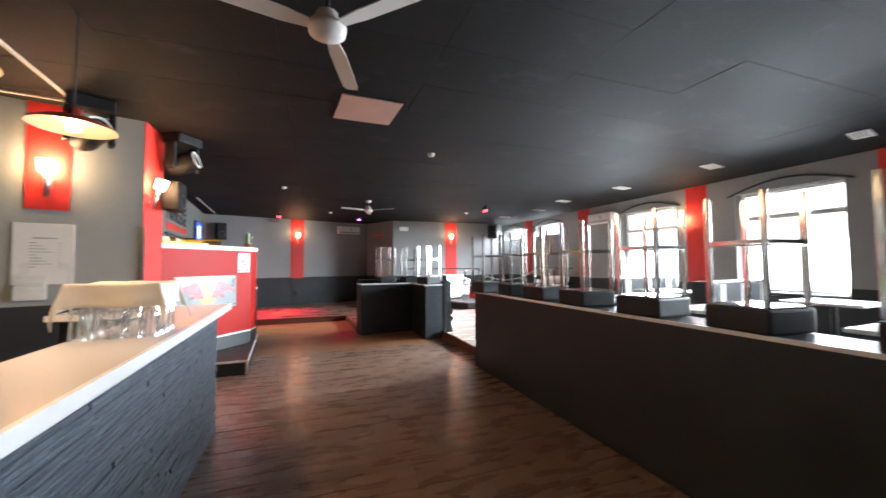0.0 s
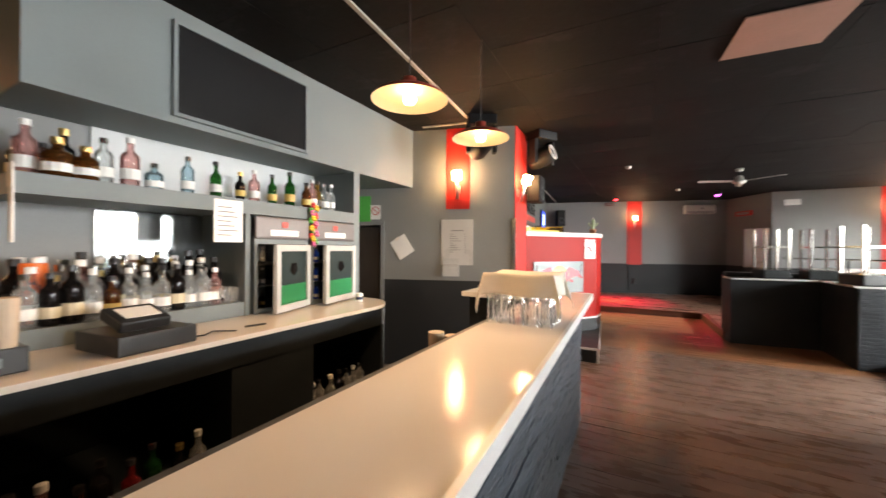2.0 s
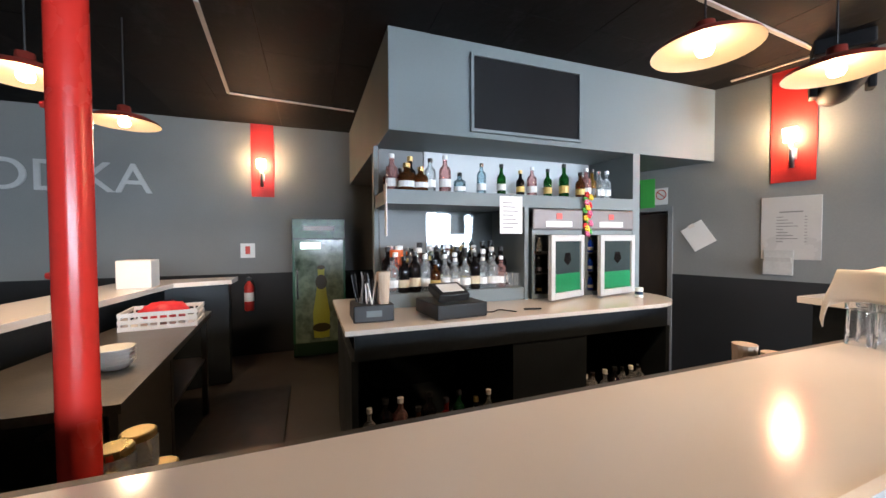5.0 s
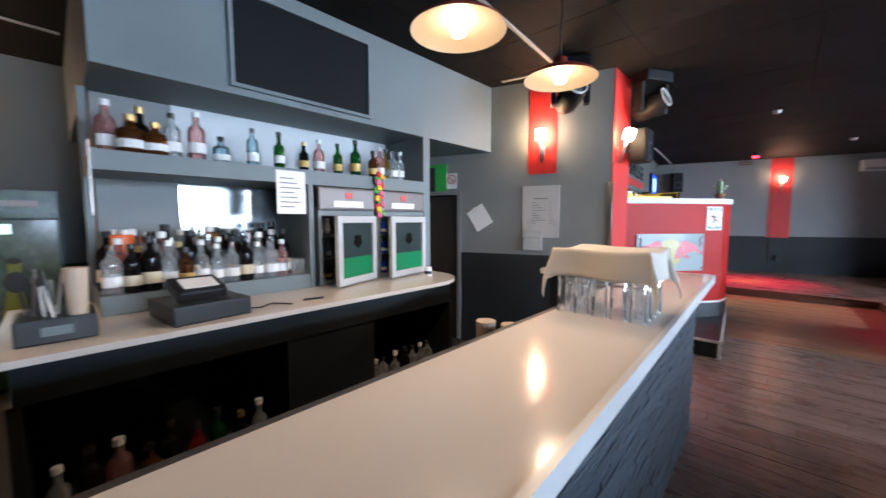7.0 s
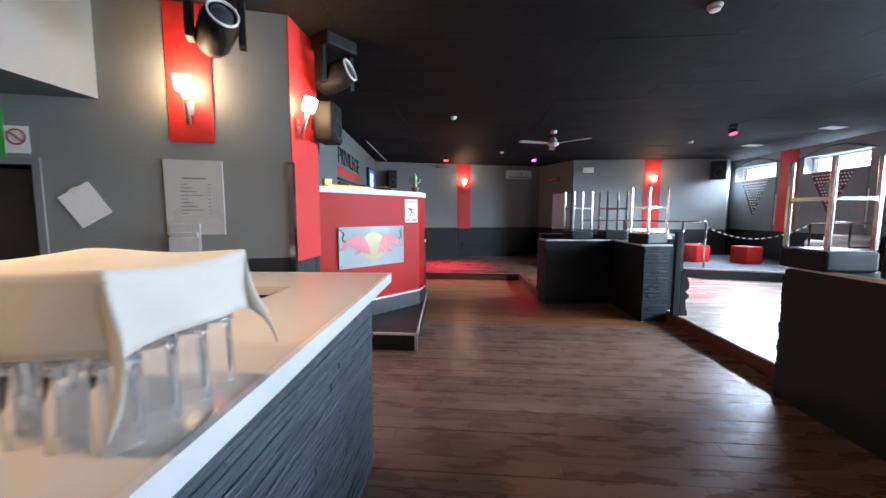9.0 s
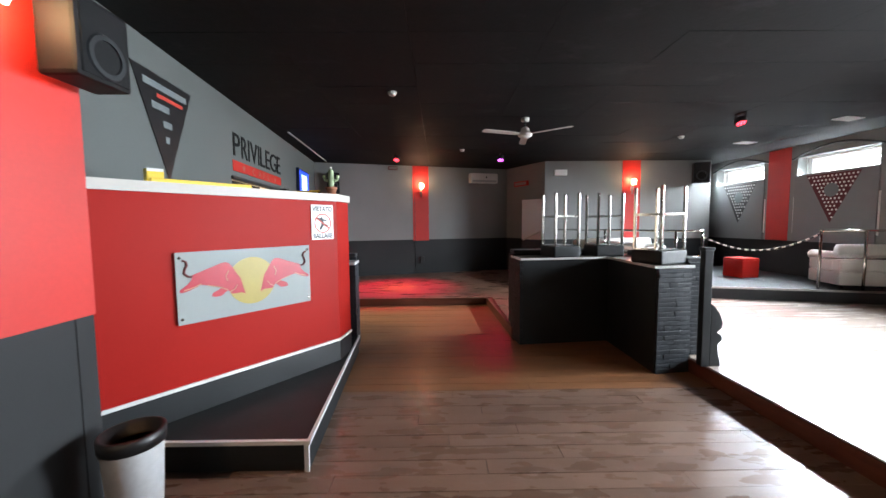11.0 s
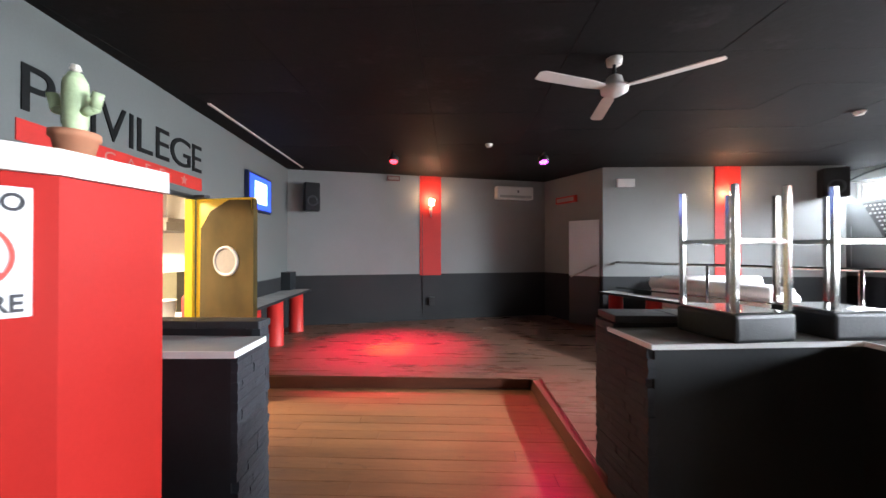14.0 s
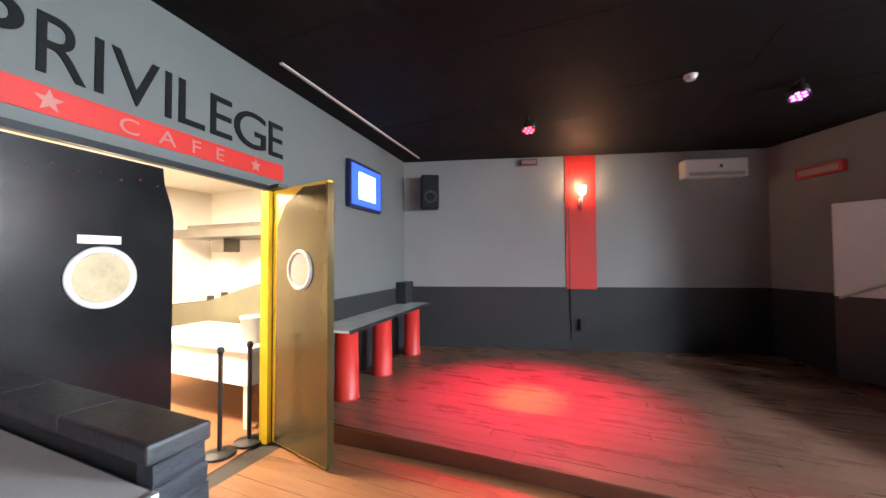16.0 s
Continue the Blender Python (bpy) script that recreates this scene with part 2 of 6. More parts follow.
# ---- mesh helpers ----
def thing(name, m, label, category, group="", kind=""):
    ob = new(name)
    ob.empty_display_size = 0.1
    ob.matrix_world = m
    return tagged(ob, label, category, group, kind)


def part(name, bm, material, parent=None, label="", smooth=False, m=None):
    me = bpy.data.meshes.new(name)
    bmesh.ops.recalc_face_normals(bm, faces=bm.faces)
    if smooth:
        for f in bm.faces:
            f.smooth = True
    bm.to_mesh(me)
    bm.free()
    for x in material if isinstance(material, (list, tuple)) else (material,):
        me.materials.append(x)
    ob = new(name, me)
    if parent:
        ob.parent = parent
    if m is not None:
        ob.matrix_basis = m
    if label:
        ob["label"] = label
    return ob


def part_mesh(name, me, parent, m):
    ob = new(name, me)
    ob.parent = parent
    ob.matrix_basis = m
    return ob


def B():
    return bmesh.new()


def box(bm, x0, y0, z0, x1, y1, z1, bevel=0.0, m=None, index=0):
    r = bmesh.ops.create_cube(bm, size=1.0, matrix=Matrix.Translation(((x0 + x1) / 2, (y0 + y1) / 2, (z0 + z1) / 2)) @ Matrix.Diagonal((abs(x1 - x0), abs(y1 - y0), abs(z1 - z0), 1)))
    vs = r["verts"]
    if bevel:
        es = list({e for v in vs for e in v.link_edges})
        g = bmesh.ops.bevel(bm, geom=es, offset=bevel, segments=2, affect="EDGES", profile=0.6)
        vs = list({v for f in g["faces"] for v in f.verts} | {v for v in vs if v.is_valid})
    if m is not None:
        bmesh.ops.transform(bm, matrix=m, verts=vs)
    if index:
        for f in {f for v in vs for f in v.link_faces}:
            f.material_index = index
    return bm


def boxes(*items, bevel=0.0):
    bm = B()
    for i in items:
        box(bm, *i, bevel=bevel)
    return bm


def prism(bm, pts, z0, z1):
    lo = [bm.verts.new((x, y, z0)) for x, y in pts]
    hi = [bm.verts.new((x, y, z1)) for x, y in pts]
    n = len(pts)
    bm.faces.new(lo[::-1])
    bm.faces.new(hi)
    for i in range(n):
        bm.faces.new((lo[i], lo[(i + 1) % n], hi[(i + 1) % n], hi[i]))
    return bm


def lathe(bm, prof, seg=20, m=None, close=True):
    rings = []
    for r, z in prof:
        rings.append([bm.verts.new((r * math.cos(a * 2 * math.pi / seg), r * math.sin(a * 2 * math.pi / seg), z)) for a in range(seg)])
    for p, q in zip(rings, rings[1:]):
        for i in range(seg):
            bm.faces.new((p[i], p[(i + 1) % seg], q[(i + 1) % seg], q[i]))
    if close:
        for ring in (rings[0], rings[-1]):
            if (ring[0].co - ring[seg // 2].co).length > 1e-5:
                bm.faces.new(ring)
    if m is not None:
        bmesh.ops.transform(bm, matrix=m, verts=[v for r in rings for v in r])
    return bm


def rod(bm, a, b, r, seg=12):
    a, b = Vector(a), Vector(b)
    q = (b - a).to_track_quat("Z", "Y").to_matrix().to_4x4()
    return lathe(bm, [(r, 0), (r, (b - a).length)], seg, Matrix.Translation(a) @ q)


def tube(bm, pts, r, seg=10):
    for a, b in zip(pts, pts[1:]):
        rod(bm, a, b, r, seg)
    for p in pts[1:-1]:
        bmesh.ops.create_uvsphere(bm, u_segments=seg, v_segments=6, radius=r * 1.02, matrix=Matrix.Translation(p))
    return bm


def run(p, q):
    """The pose whose x runs from p to q on the plan, z up."""
    a = math.atan2(q[1] - p[1], q[0] - p[0])
    return Matrix.Translation((p[0], p[1], 0)) @ Matrix.Rotation(a, 4, "Z")


def length(p, q):
    return math.hypot(q[0] - p[0], q[1] - p[1])


def wall(name, p, q, thick, z0, z1, material, label, holes=()):
    """A wall whose visible face runs from p to q; its thickness lies to the left of that line. holes: (u0, u1, z0, z1)."""
    n = length(p, q)
    us = sorted({0.0, n, *(h[0] for h in holes), *(h[1] for h in holes)})
    bm = B()
    for a, b in zip(us, us[1:]):
        cuts = sorted((h[2], h[3]) for h in holes if h[0] <= a + 1e-6 and h[1] >= b - 1e-6)
        z = z0
        for c, d in cuts:
            if c > z + 1e-4:
                box(bm, a, 0, z, b, thick, c)
            z = d
        if z < z1 - 1e-4:
            box(bm, a, 0, z, b, thick, z1)
    bmesh.ops.remove_doubles(bm, verts=bm.verts, dist=1e-5)
    ob = part(name, bm, material, m=run(p, q))
    return tagged(ob, label, "wall", kind="structure")


def text(body, size, material, m, parent, depth=0.004, align="LEFT", xs=1.0, bold=0.0):
    c = bpy.data.curves.new("text", "FONT")
    c.body, c.size, c.extrude, c.align_x, c.offset = body, size, depth, align, size * bold
    tmp = bpy.data.objects.new("t", c)
    scene.collection.objects.link(tmp)
    bpy.context.view_layer.update()
    me = bpy.data.meshes.new_from_object(tmp.evaluated_get(bpy.context.evaluated_depsgraph_get()))
    bpy.data.objects.remove(tmp)
    me.materials.clear()
    me.materials.append(material)
    ob = new("lettering", me)
    ob.parent = parent
    ob.matrix_basis = m @ Matrix.Diagonal((xs, 1, 1, 1))
    return ob




def scuffed(m, color, lo, hi, stretch=(1.0, 3.5, 1.0)):
    """Adds pale worn scuffs to a board material."""
    nt = m.node_tree
    b = nt.nodes["Principled BSDF"]
    src = b.inputs["Base Color"].links[0].from_socket
    geo = nt.nodes.new("ShaderNodeNewGeometry")
    mp = nt.nodes.new("ShaderNodeMapping")
    mp.inputs["Scale"].default_value = stretch
    nt.links.new(geo.outputs["Position"], mp.inputs[0])
    n = nt.nodes.new("ShaderNodeTexNoise")
    n.inputs["Scale"].default_value, n.inputs["Detail"].default_value, n.inputs["Roughness"].default_value = 3.2, 9, 0.72
    nt.links.new(mp.outputs[0], n.inputs["Vector"])
    r = nt.nodes.new("ShaderNodeMapRange")
    r.inputs[1].default_value, r.inputs[2].default_value = lo, hi
    nt.links.new(n.outputs[0], r.inputs[0])
    mx = nt.nodes.new("ShaderNodeMix")
    mx.data_type = "RGBA"
    nt.links.new(r.outputs[0], mx.inputs[0])
    nt.links.new(src, mx.inputs[6])
    mx.inputs[7].default_value = (*color, 1)
    nt.links.new(mx.outputs[2], b.inputs["Base Color"])
    return m


scuffed(PLANK, (0.33, 0.26, 0.22), 0.56, 0.95, (0.9, 3.6, 1.0))
scuffed(PLANK, (0.075, 0.043, 0.03), 0.56, 0.92, (6.0, 16.0, 1.0))
scuffed(PLANK, (0.46, 0.43, 0.39), 0.665, 0.72, (7.0, 11.0, 1.0))
scuffed(CEILM, (0.03, 0.03, 0.031), 0.56, 0.85, (0.5, 0.8, 1.0))
scuffed(PLANKW, (0.12, 0.05, 0.025), 0.58, 0.75)
scuffed(PLANKS, (0.24, 0.16, 0.12), 0.60, 0.85)
scuffed(LEDGE, (0.42, 0.41, 0.38), 0.6, 0.85, (1, 1, 1))

# ---- structure ----
PA, PB = (-3.25, 4.72), (-0.76, 5.51)          # pier wall behind the bar
PRA, PRB = (-1.32, 6.02), (-2.2, 13.85)         # wall with the kitchen door
BKA, BKB = (-2.2, 13.85), (3.12, 15.38)         # stage back wall
EXA, EXB = (3.12, 15.38), (3.87, 13.93)         # short wall with the exit
B2 = 13.93
NEY = 14.85
SOUTH = -4.2


def u_of(p, q, x, y):
    n = length(p, q)
    return ((x - p[0]) * (q[0] - p[0]) + (y - p[1]) * (q[1] - p[1])) / n


# lower floor
bm = prism(B(), [(-5.2, SOUTH), (3.7, SOUTH), (3.7, 8.0), (2.05, 8.9), (1.95, 11.25), (-2.1, 11.05), (-2.1, 6.0), (-5.2, 6.0)], -0.2, -0.012)
floor = tagged(part("floor", bm, TILEB), "worn dark brown wooden board floor", "floor", kind="structure")
# raised floor
bm = prism(B(), [(1.95, 11.25), (2.03, 9.1), (3.66, 9.0), (3.68, SOUTH), (9.2, SOUTH), (9.2, 14.1), (3.9, 14.2), (3.2, 15.6), (-2.3, 14.1), (-2.1, 11.02)], -0.2, STAGE - 0.012)
stage = tagged(part("stage_floor", bm, RISER), "raised brown board floor with a red-brown riser", "floor", kind="structure")
wall("wall_west", (-5.0, SOUTH), (-5.0, 6.0), 0.2, -0.2, CEIL, WALL, "grey painted wall with a black dado behind the bar")
wall("wall_south", (9.1, SOUTH), (-5.2, SOUTH), 0.2, -0.2, CEIL, WALL, "plain grey wall closing the room")
d0, d1 = u_of(PA, PB, -3.1, 4.77), u_of(PA, PB, -2.50, 4.96)
wall("wall_pier", PA, PB, 0.3, -0.2, CEIL, WALLPIER, "grey pier wall with black dado beside the bar", [(d0, d1, -0.2, 1.92)])
wall("wall_pier_side", (-0.76, 5.51), (-0.76, 6.05), 0.25, -0.2, CEIL, WALL, "short grey return of the pier")
wall("wall_passage", (-5.0, 6.0), (-1.0, 6.05), 0.1, -0.2, CEIL, WALL, "plain wall behind the passage door")
n = length(PRA, PRB)
k0, k1, kz = u_of(PRA, PRB, -1.64, 9.0), u_of(PRA, PRB, -1.86, 10.84), 2.2
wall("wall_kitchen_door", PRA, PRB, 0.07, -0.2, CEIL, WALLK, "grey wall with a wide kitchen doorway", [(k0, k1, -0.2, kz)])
wall("wall_pier_back", (-0.76, 6.05), PRA, 0.1, -0.2, CEIL, WALL, "back of the pier")
wall("wall_stage_back", BKA, BKB, 0.2, -0.2, CEIL, WALL, "grey stage back wall with a black dado")
wall("wall_exit", EXA, EXB, 0.2, -0.2, CEIL, WALL, "short grey wall with the exit door")
wall("wall_north_corner", (8.32, B2), (EASTX + 0.1, NEY), 0.2, -0.2, CEIL, WALL, "short slanting grey wall in the window corner")
wall("wall_north", (3.87, B2), (8.32, B2), 0.2, -0.2, CEIL, WALL, "grey wall with a black dado behind the sofas")
wall("wall_windows", (EASTX, NEY), (EASTX, SOUTH), 0.32, -0.2, CEIL, WALL, "grey window wall with a black dado",
     [(NEY - y1, NEY - y0, z0, z1) for y0, y1, z0, z1 in WINDOWS])

# ceiling: black boards with fine joints
bm = B()
xs = [-5.2 + 1.2 * i for i in range(13)]
ys = [SOUTH - 0.2 + 0.62 * i for i in range(34)]
for x0, x1 in zip(xs, xs[1:]):
    for y0, y1 in zip(ys, ys[1:]):
        d = random.uniform(0, 0.003)
        box(bm, x0 + 0.0012, y0 + 0.0012, CEIL - d, x1 - 0.0012, y1 - 0.0012, CEIL + 0.03)
box(bm, -5.4, SOUTH - 0.3, CEIL + 0.012, 9.4, 16.6, CEIL + 0.12)
tagged(part("ceiling", bm, CEILM), "black painted board ceiling with visible joints", "ceiling", kind="structure")

# kitchen behind the doorway
kx = -5.2
KP = [(kx, 7.6), (-1.58, 7.6), (-2.14, 12.6), (kx, 12.6)]
bm = prism(B(), KP, -0.2, -0.001)
tagged(part("kitchen_floor", bm, PLANKW), "warm lit kitchen floor", "floor", kind="structure")
for nm, p, q in (("kitchen_wall_west", (kx, 7.6), (kx, 12.6)), ("kitchen_wall_north", (kx, 12.6), (-2.15, 12.6)), ("kitchen_wall_south", (-1.6, 7.6), (kx, 7.6))):
    wall(nm, p, q, 0.1, 0, 2.7, KITW, "white kitchen wall")
tagged(part("kitchen_ceiling", prism(B(), KP, 2.7, 2.8), KITW), "white kitchen ceiling", "ceiling", kind="structure")
lamp("kitchen_light", "AREA", look((-3.6, 10.2, 2.66), (-3.6, 10.2, 0)), 420, (1.0, 0.86, 0.62), 1.6, 0.5)

# pale cable strips on the ceiling
def ceiling_strip(a, b, w=0.03):
    bm = boxes((0, -w / 2, CEIL - 0.018, length(a, b), w / 2, CEIL - 0.004))
    tagged(part("trim", bm, LINE, m=run(a, b)), "thin pale strip along the black ceiling", "trim", kind="structure")


for a, b in (((-3.88, 0.1), (-2.2, 0.22)), ((-3.88, 0.1), (-4.02, 1.45)), ((-0.9, 1.6), (-1.2, 5.12)), ((-1.2, 5.12), (-1.85, 5.0)), ((-1.58, 10.7), (-1.84, 13.7))):
    ceiling_strip(a, b)

# windows
for i, (y0, y1, z0, z1) in enumerate(WINDOWS):
    w = tagged(new("window_%d" % (i + 1)), "bright white-framed window with a segmental arched head", "window", kind="structure")
    w.matrix_world = Matrix.Translation((EASTX + 0.2, 0, 0))
    f = 0.05
    part("window_frame", boxes((0, y0, z0, 0.06, y1, z0 + f), (0, y0, z1 - f, 0.06, y1, z1), (0, y0, z0 + f, 0.06, y0 + f, z1 - f), (0, y1 - f, z0 + f, 0.06, y1, z1 - f)), WHITE, w)
    part("window_sill", boxes((-0.2, y0, z0 - 0.03, 0.0, y1, z0 + 0.012), bevel=0.004), WHITE, w)
    if z1 - z0 > 1:
        part("transom", boxes((-0.01, y0 + f, 2.36, 0.07, y1 - f, 2.44)), WHITE, w)
        part("mullion", boxes((-0.008, y0 + 0.42 * (y1 - y0) - 0.03, z0 + f, 0.062, y0 + 0.42 * (y1 - y0) + 0.03, 2.36)), WHITE, w)
        p = part("pane", boxes((0.025, y0 + f, z0 + f, 0.031, y1 - f, 2.36)), PANE, w)
        p.visible_shadow = False
        p = part("pane", boxes((0.025, y0 + f, 2.44, 0.031, y1 - f, z1 - f)), PANE, w)
        p.visible_shadow = False
    else:
        p = part("pane", boxes((0.025, y0 + f, z0 + f, 0.031, y1 - f, z1 - f)), PANE, w)
        p.visible_shadow = False
    # arched dark moulding over the opening
    bm = B()
    seg = 14
    pts = []
    for k in range(seg + 1):
        s = k / seg
        pts.append((-0.21, y0 - 0.12 + s * (y1 - y0 + 0.24), z1 - 0.03 + 0.20 * math.sin(math.pi * s)))
    tube(bm, pts, 0.018, 8)
    part("arch_moulding", bm, BLACK, w)
backdrop = part("backdrop", boxes((18, -10, -2, 18.1, 30, 14)), emitter("bright_overcast_sky", (0.93, 0.97, 1.0), 2.4))
tagged(backdrop, "bright hazy daylight outside the windows", "backdrop", kind="structure")
ground = part("ground", boxes((9.3, -30, -0.4, 60, 40, -0.3)), mat("pale_ground", (0.30, 0.30, 0.28), 0.8))
tagged(ground, "pale ground outside", "ground", kind="structure")


def red_strip(p, q, u0, u1, z0, z1, label="red painted vertical band behind a wall lamp"):
    bm = boxes((u0, -0.012, z0, u1, -0.001, z1))
    return tagged(part("wall_band", bm, RED, m=run(p, q)), label, "wall panel", group="red wall bands", kind="structure")


# red bands and wall lamps
def wall_lamp(m, energy=22):
    """Wall lamp: x along the wall, -y into the room."""
    t = thing("wall_lamp", m, "glowing glass wall lamp on a chrome arm", "wall lamp", "wall lamps")
    part("backplate", boxes((-0.03, -0.014, -0.16, 0.03, 0.0, -0.06), bevel=0.004), STEEL, t)
    part("stem", rod(B(), (0, -0.035, -0.24), (0, -0.105, -0.005), 0.018, 14), STEEL, t, "brushed steel stem", smooth=True)
    part("arm", rod(B(), (0, -0.012, -0.11), (0, -0.07, -0.12), 0.008, 8), STEEL, t)
    bm = lathe(B(), [(0.012, -0.005), (0.048, 0.0), (0.054, 0.03), (0.054, 0.115), (0.047, 0.118), (0.047, 0.03), (0.012, 0.008)], 24, pose(0, -0.105, 0.0, 18, 0, 0))
    part("shade", bm, GLOW if energy > 20 or energy < 10 else GLOWS, t, "glowing frosted glass shade", smooth=True)
    lamp("wall_lamp_light", "POINT", m @ Matrix.Translation((0, -0.13, 0.125)), energy * (0.6 if energy > 20 or energy < 10 else 1.3), WARM, 0.04)
    return t


for p, q, x, y, z0, hw, zl, e in ((PA, PB, -1.465, 5.28, 2.13, 0.16, 2.5, 29), (BKA, BKB, 0.53, 14.63, 1.1, 0.23, 2.58, 19.9), ((3.87, B2), (9.0, B2), 6.18, B2, 1.1, 0.24, 2.58, 18)):
    u = u_of(p, q, x, y)
    red_strip(p, q, u - hw, u + hw, z0, CEIL)
    wall_lamp(run(p, q) @ Matrix.Translation((u, -0.012, zl)), e)
wp, wq = (-5.0, SOUTH), (-5.0, 6.0)
red_strip(wp, wq, 0.16 - SOUTH, 0.45 - SOUTH, 2.2, CEIL)
wall_lamp(run(wp, wq) @ Matrix.Translation((0.3 - SOUTH, -0.012, 2.58)), 24)
sp, sq = (-0.76, 5.51), (-0.76, 6.05)
guard = part("corner_guard", prism(B(), [(-0.79, 5.487), (-0.745, 5.498), (-0.745, 5.54), (-0.752, 5.54), (-0.754, 5.506), (-0.79, 5.495)], 0.0, 2.0), CHROME)
tagged(guard, "polished metal corner guard on the pier", "trim", kind="structure")
red_strip(sp, sq, 0.0, 0.54, 1.13, CEIL, "red painted side of the pier")
wall_lamp(run(sp, sq) @ Matrix.Translation((0.1, -0.012, 2.45)), 9)
ep, eq = (EASTX, NEY), (EASTX, SOUTH)
for y0, y1 in ((12.3, 12.85), (9.3, 9.8), (5.84, 6.3), (2.8, 3.35)):
    red_strip(ep, eq, NEY - y1, NEY - y0, 1.13, CEIL, "red painted vertical band between the windows")
wall_lamp(run(ep, eq) @ Matrix.Translation((NEY - 6.35, -0.012, 2.4)), 12)

# soffit over the back bar
soffit = tagged(part("soffit", boxes((-5.0, 1.49, 2.43, -2.07, 5.15, CEIL), bevel=0.004), BOXP), "pale grey boxed soffit above the back bar", "soffit", kind="structure")
tagged(part("back_bar_wall", boxes((-2.85, 1.52, 0.0, -2.68, 4.02, 2.43)), WALLP), "grey wall behind the bottle shelves", "wall", kind="structure")
bm = boxes((-2.68, 3.93, 1.06, -2.072, 4.02, 2.43))
tagged(part("back_bar_post", bm, BOXP), "pale grey end post of the back bar", "post", kind="structure")

# ---- front bar ----
bar = thing("front_bar", Matrix(), "front bar with cream top, white edge and dark ledgestone cladding", "bar counter")
BF = [(0.425, -1.3), (0.385, 1.5), (0.28, 4.71), (-0.90, 4.66), (-0.90, 4.22), (-0.14, 4.23), (-0.085, -1.3)]
part("bar_top", prism(B(), [(x - (0.006 if x > 0 else 0), y - (0.004 if y > 4.6 else 0)) for x, y in BF], 1.125, 1.17), CREAM, bar, "cream laminate top")
part("front_edge", prism(B(), [(0.435, -1.3), (0.395, 1.5), (0.285, 4.72), (0.265, 4.72), (0.375, 1.5), (0.415, -1.3)], 1.115, 1.172), TRIMW, bar, "white laminate edge")
part("end_edge", prism(B(), [(0.265, 4.70), (0.265, 4.722), (-0.90, 4.672), (-0.90, 4.652)], 1.10, 1.172), TRIMW, bar, "white laminate edge")
part("inner_lip", prism(B(), [(-0.085, -1.3), (-0.14, 4.2), (-0.20, 4.2), (-0.145, -1.3)], 1.09, 1.15), mat("dark_grey_lip", (0.05, 0.046, 0.043), 0.45), bar, "dark grey inner lip")
part("core", prism(B(), [(0.26, -1.3), (0.17, 4.55), (-0.02, 4.55), (0.05, -1.3)], 0.0, 1.10), BLACK, bar)
part("return_core", prism(B(), [(0.17, 4.40), (0.17, 4.55), (-0.88, 4.52), (-0.88, 4.37)], 0.0, 1.10), BLACK, bar)
part("work_shelf", boxes((-0.5, -0.6, 0.82, -0.03, 4.2, 0.86), bevel=0.004), STEEL, bar)

# ---- booth ----
dj = thing("dj_booth", Matrix(), "red panelled booth with white cap, trim and dark grey plinth", "booth")
D0, D1, D2, D3 = (-1.12, 6.34), (0.02, 7.82), (0.06, 8.12), (-1.62, 8.6)


def skirt(name, pts, th, z0, z1, material, parent, out=0.0, label=""):
    """A band that follows the line of pts, th thick inward (to its left)."""
    bm = B()
    outer, inner = [], []
    n = len(pts)
    for i, p in enumerate(pts):
        a = Vector(pts[max(i - 1, 0)])
        b = Vector(pts[min(i + 1, n - 1)])
        d = (b - a).normalized()
        nn = Vector((-d.y, d.x))
        outer.append(Vector(p) - nn * out)
        inner.append(Vector(p) + nn * th)
    prism(bm, [tuple(v) for v in outer] + [tuple(v) for v in reversed(inner)], z0, z1)
    return part(name, bm, material, parent, label)


CAPW = mat("off_white_cap_board", (0.60, 0.57, 0.52), 0.5, vary=0.1)
LINE_DJ = [D0, D1, D2]
skirt("front_panel", LINE_DJ, 0.06, 0.43, 1.81, REDG, dj, 0.0, "satin red front panel")
skirt("cap", LINE_DJ, 0.22, 1.81, 1.88, CAPW, dj, 0.025, "white cap board")
skirt("trim", LINE_DJ, 0.05, 0.405, 0.43, WHITE, dj, 0.012, "thin white trim")
skirt("plinth", LINE_DJ, 0.06, 0.2, 0.405, mat("grey_plinth_paint", (0.012, 0.015, 0.017), 0.5), dj, 0.004, "dark grey plinth")
part("side_panel", prism(B(), [D2, (-1.6, 8.4), (-1.6, 8.46), (0.0, 8.17)], 0.2, 1.81), REDG, dj)
tagged(part("dj_platform", prism(B(), [(-1.1, 6.42), (0.19, 6.42), (0.03, 8.62), (-1.6, 8.62), (-1.4, 6.42)], 0.0, 0.2), BLACK), "black step platform under the booth with white edging", "platform", kind="structure")
plat = tagged(part("step_edging", prism(B(), [(-1.1, 6.405), (0.205, 6.405), (0.045, 8.62), (0.025, 8.62), (0.18, 6.43), (-1.1, 6.43)], 0.18, 0.206), TRIMW), "white nosing along the black step", "trim", kind="structure")
tagged(part("step_edging", boxes((0.165, 6.404, 0.0, 0.195, 6.42, 0.18)), TRIMW), "white corner strip of the step", "trim", kind="structure")

# ---- ledge and brick wall beside the booth ----
djb = thing("ledge_counter", Matrix(), "black ledge counter with pale top beside a brick parapet", "counter")
part("top", prism(B(), [(-0.005, 8.642), (-0.029, 8.972), (-1.55, 8.972), (-1.5, 8.57)], 1.085, 1.11), LEDGE, djb, "pale worn worktop")
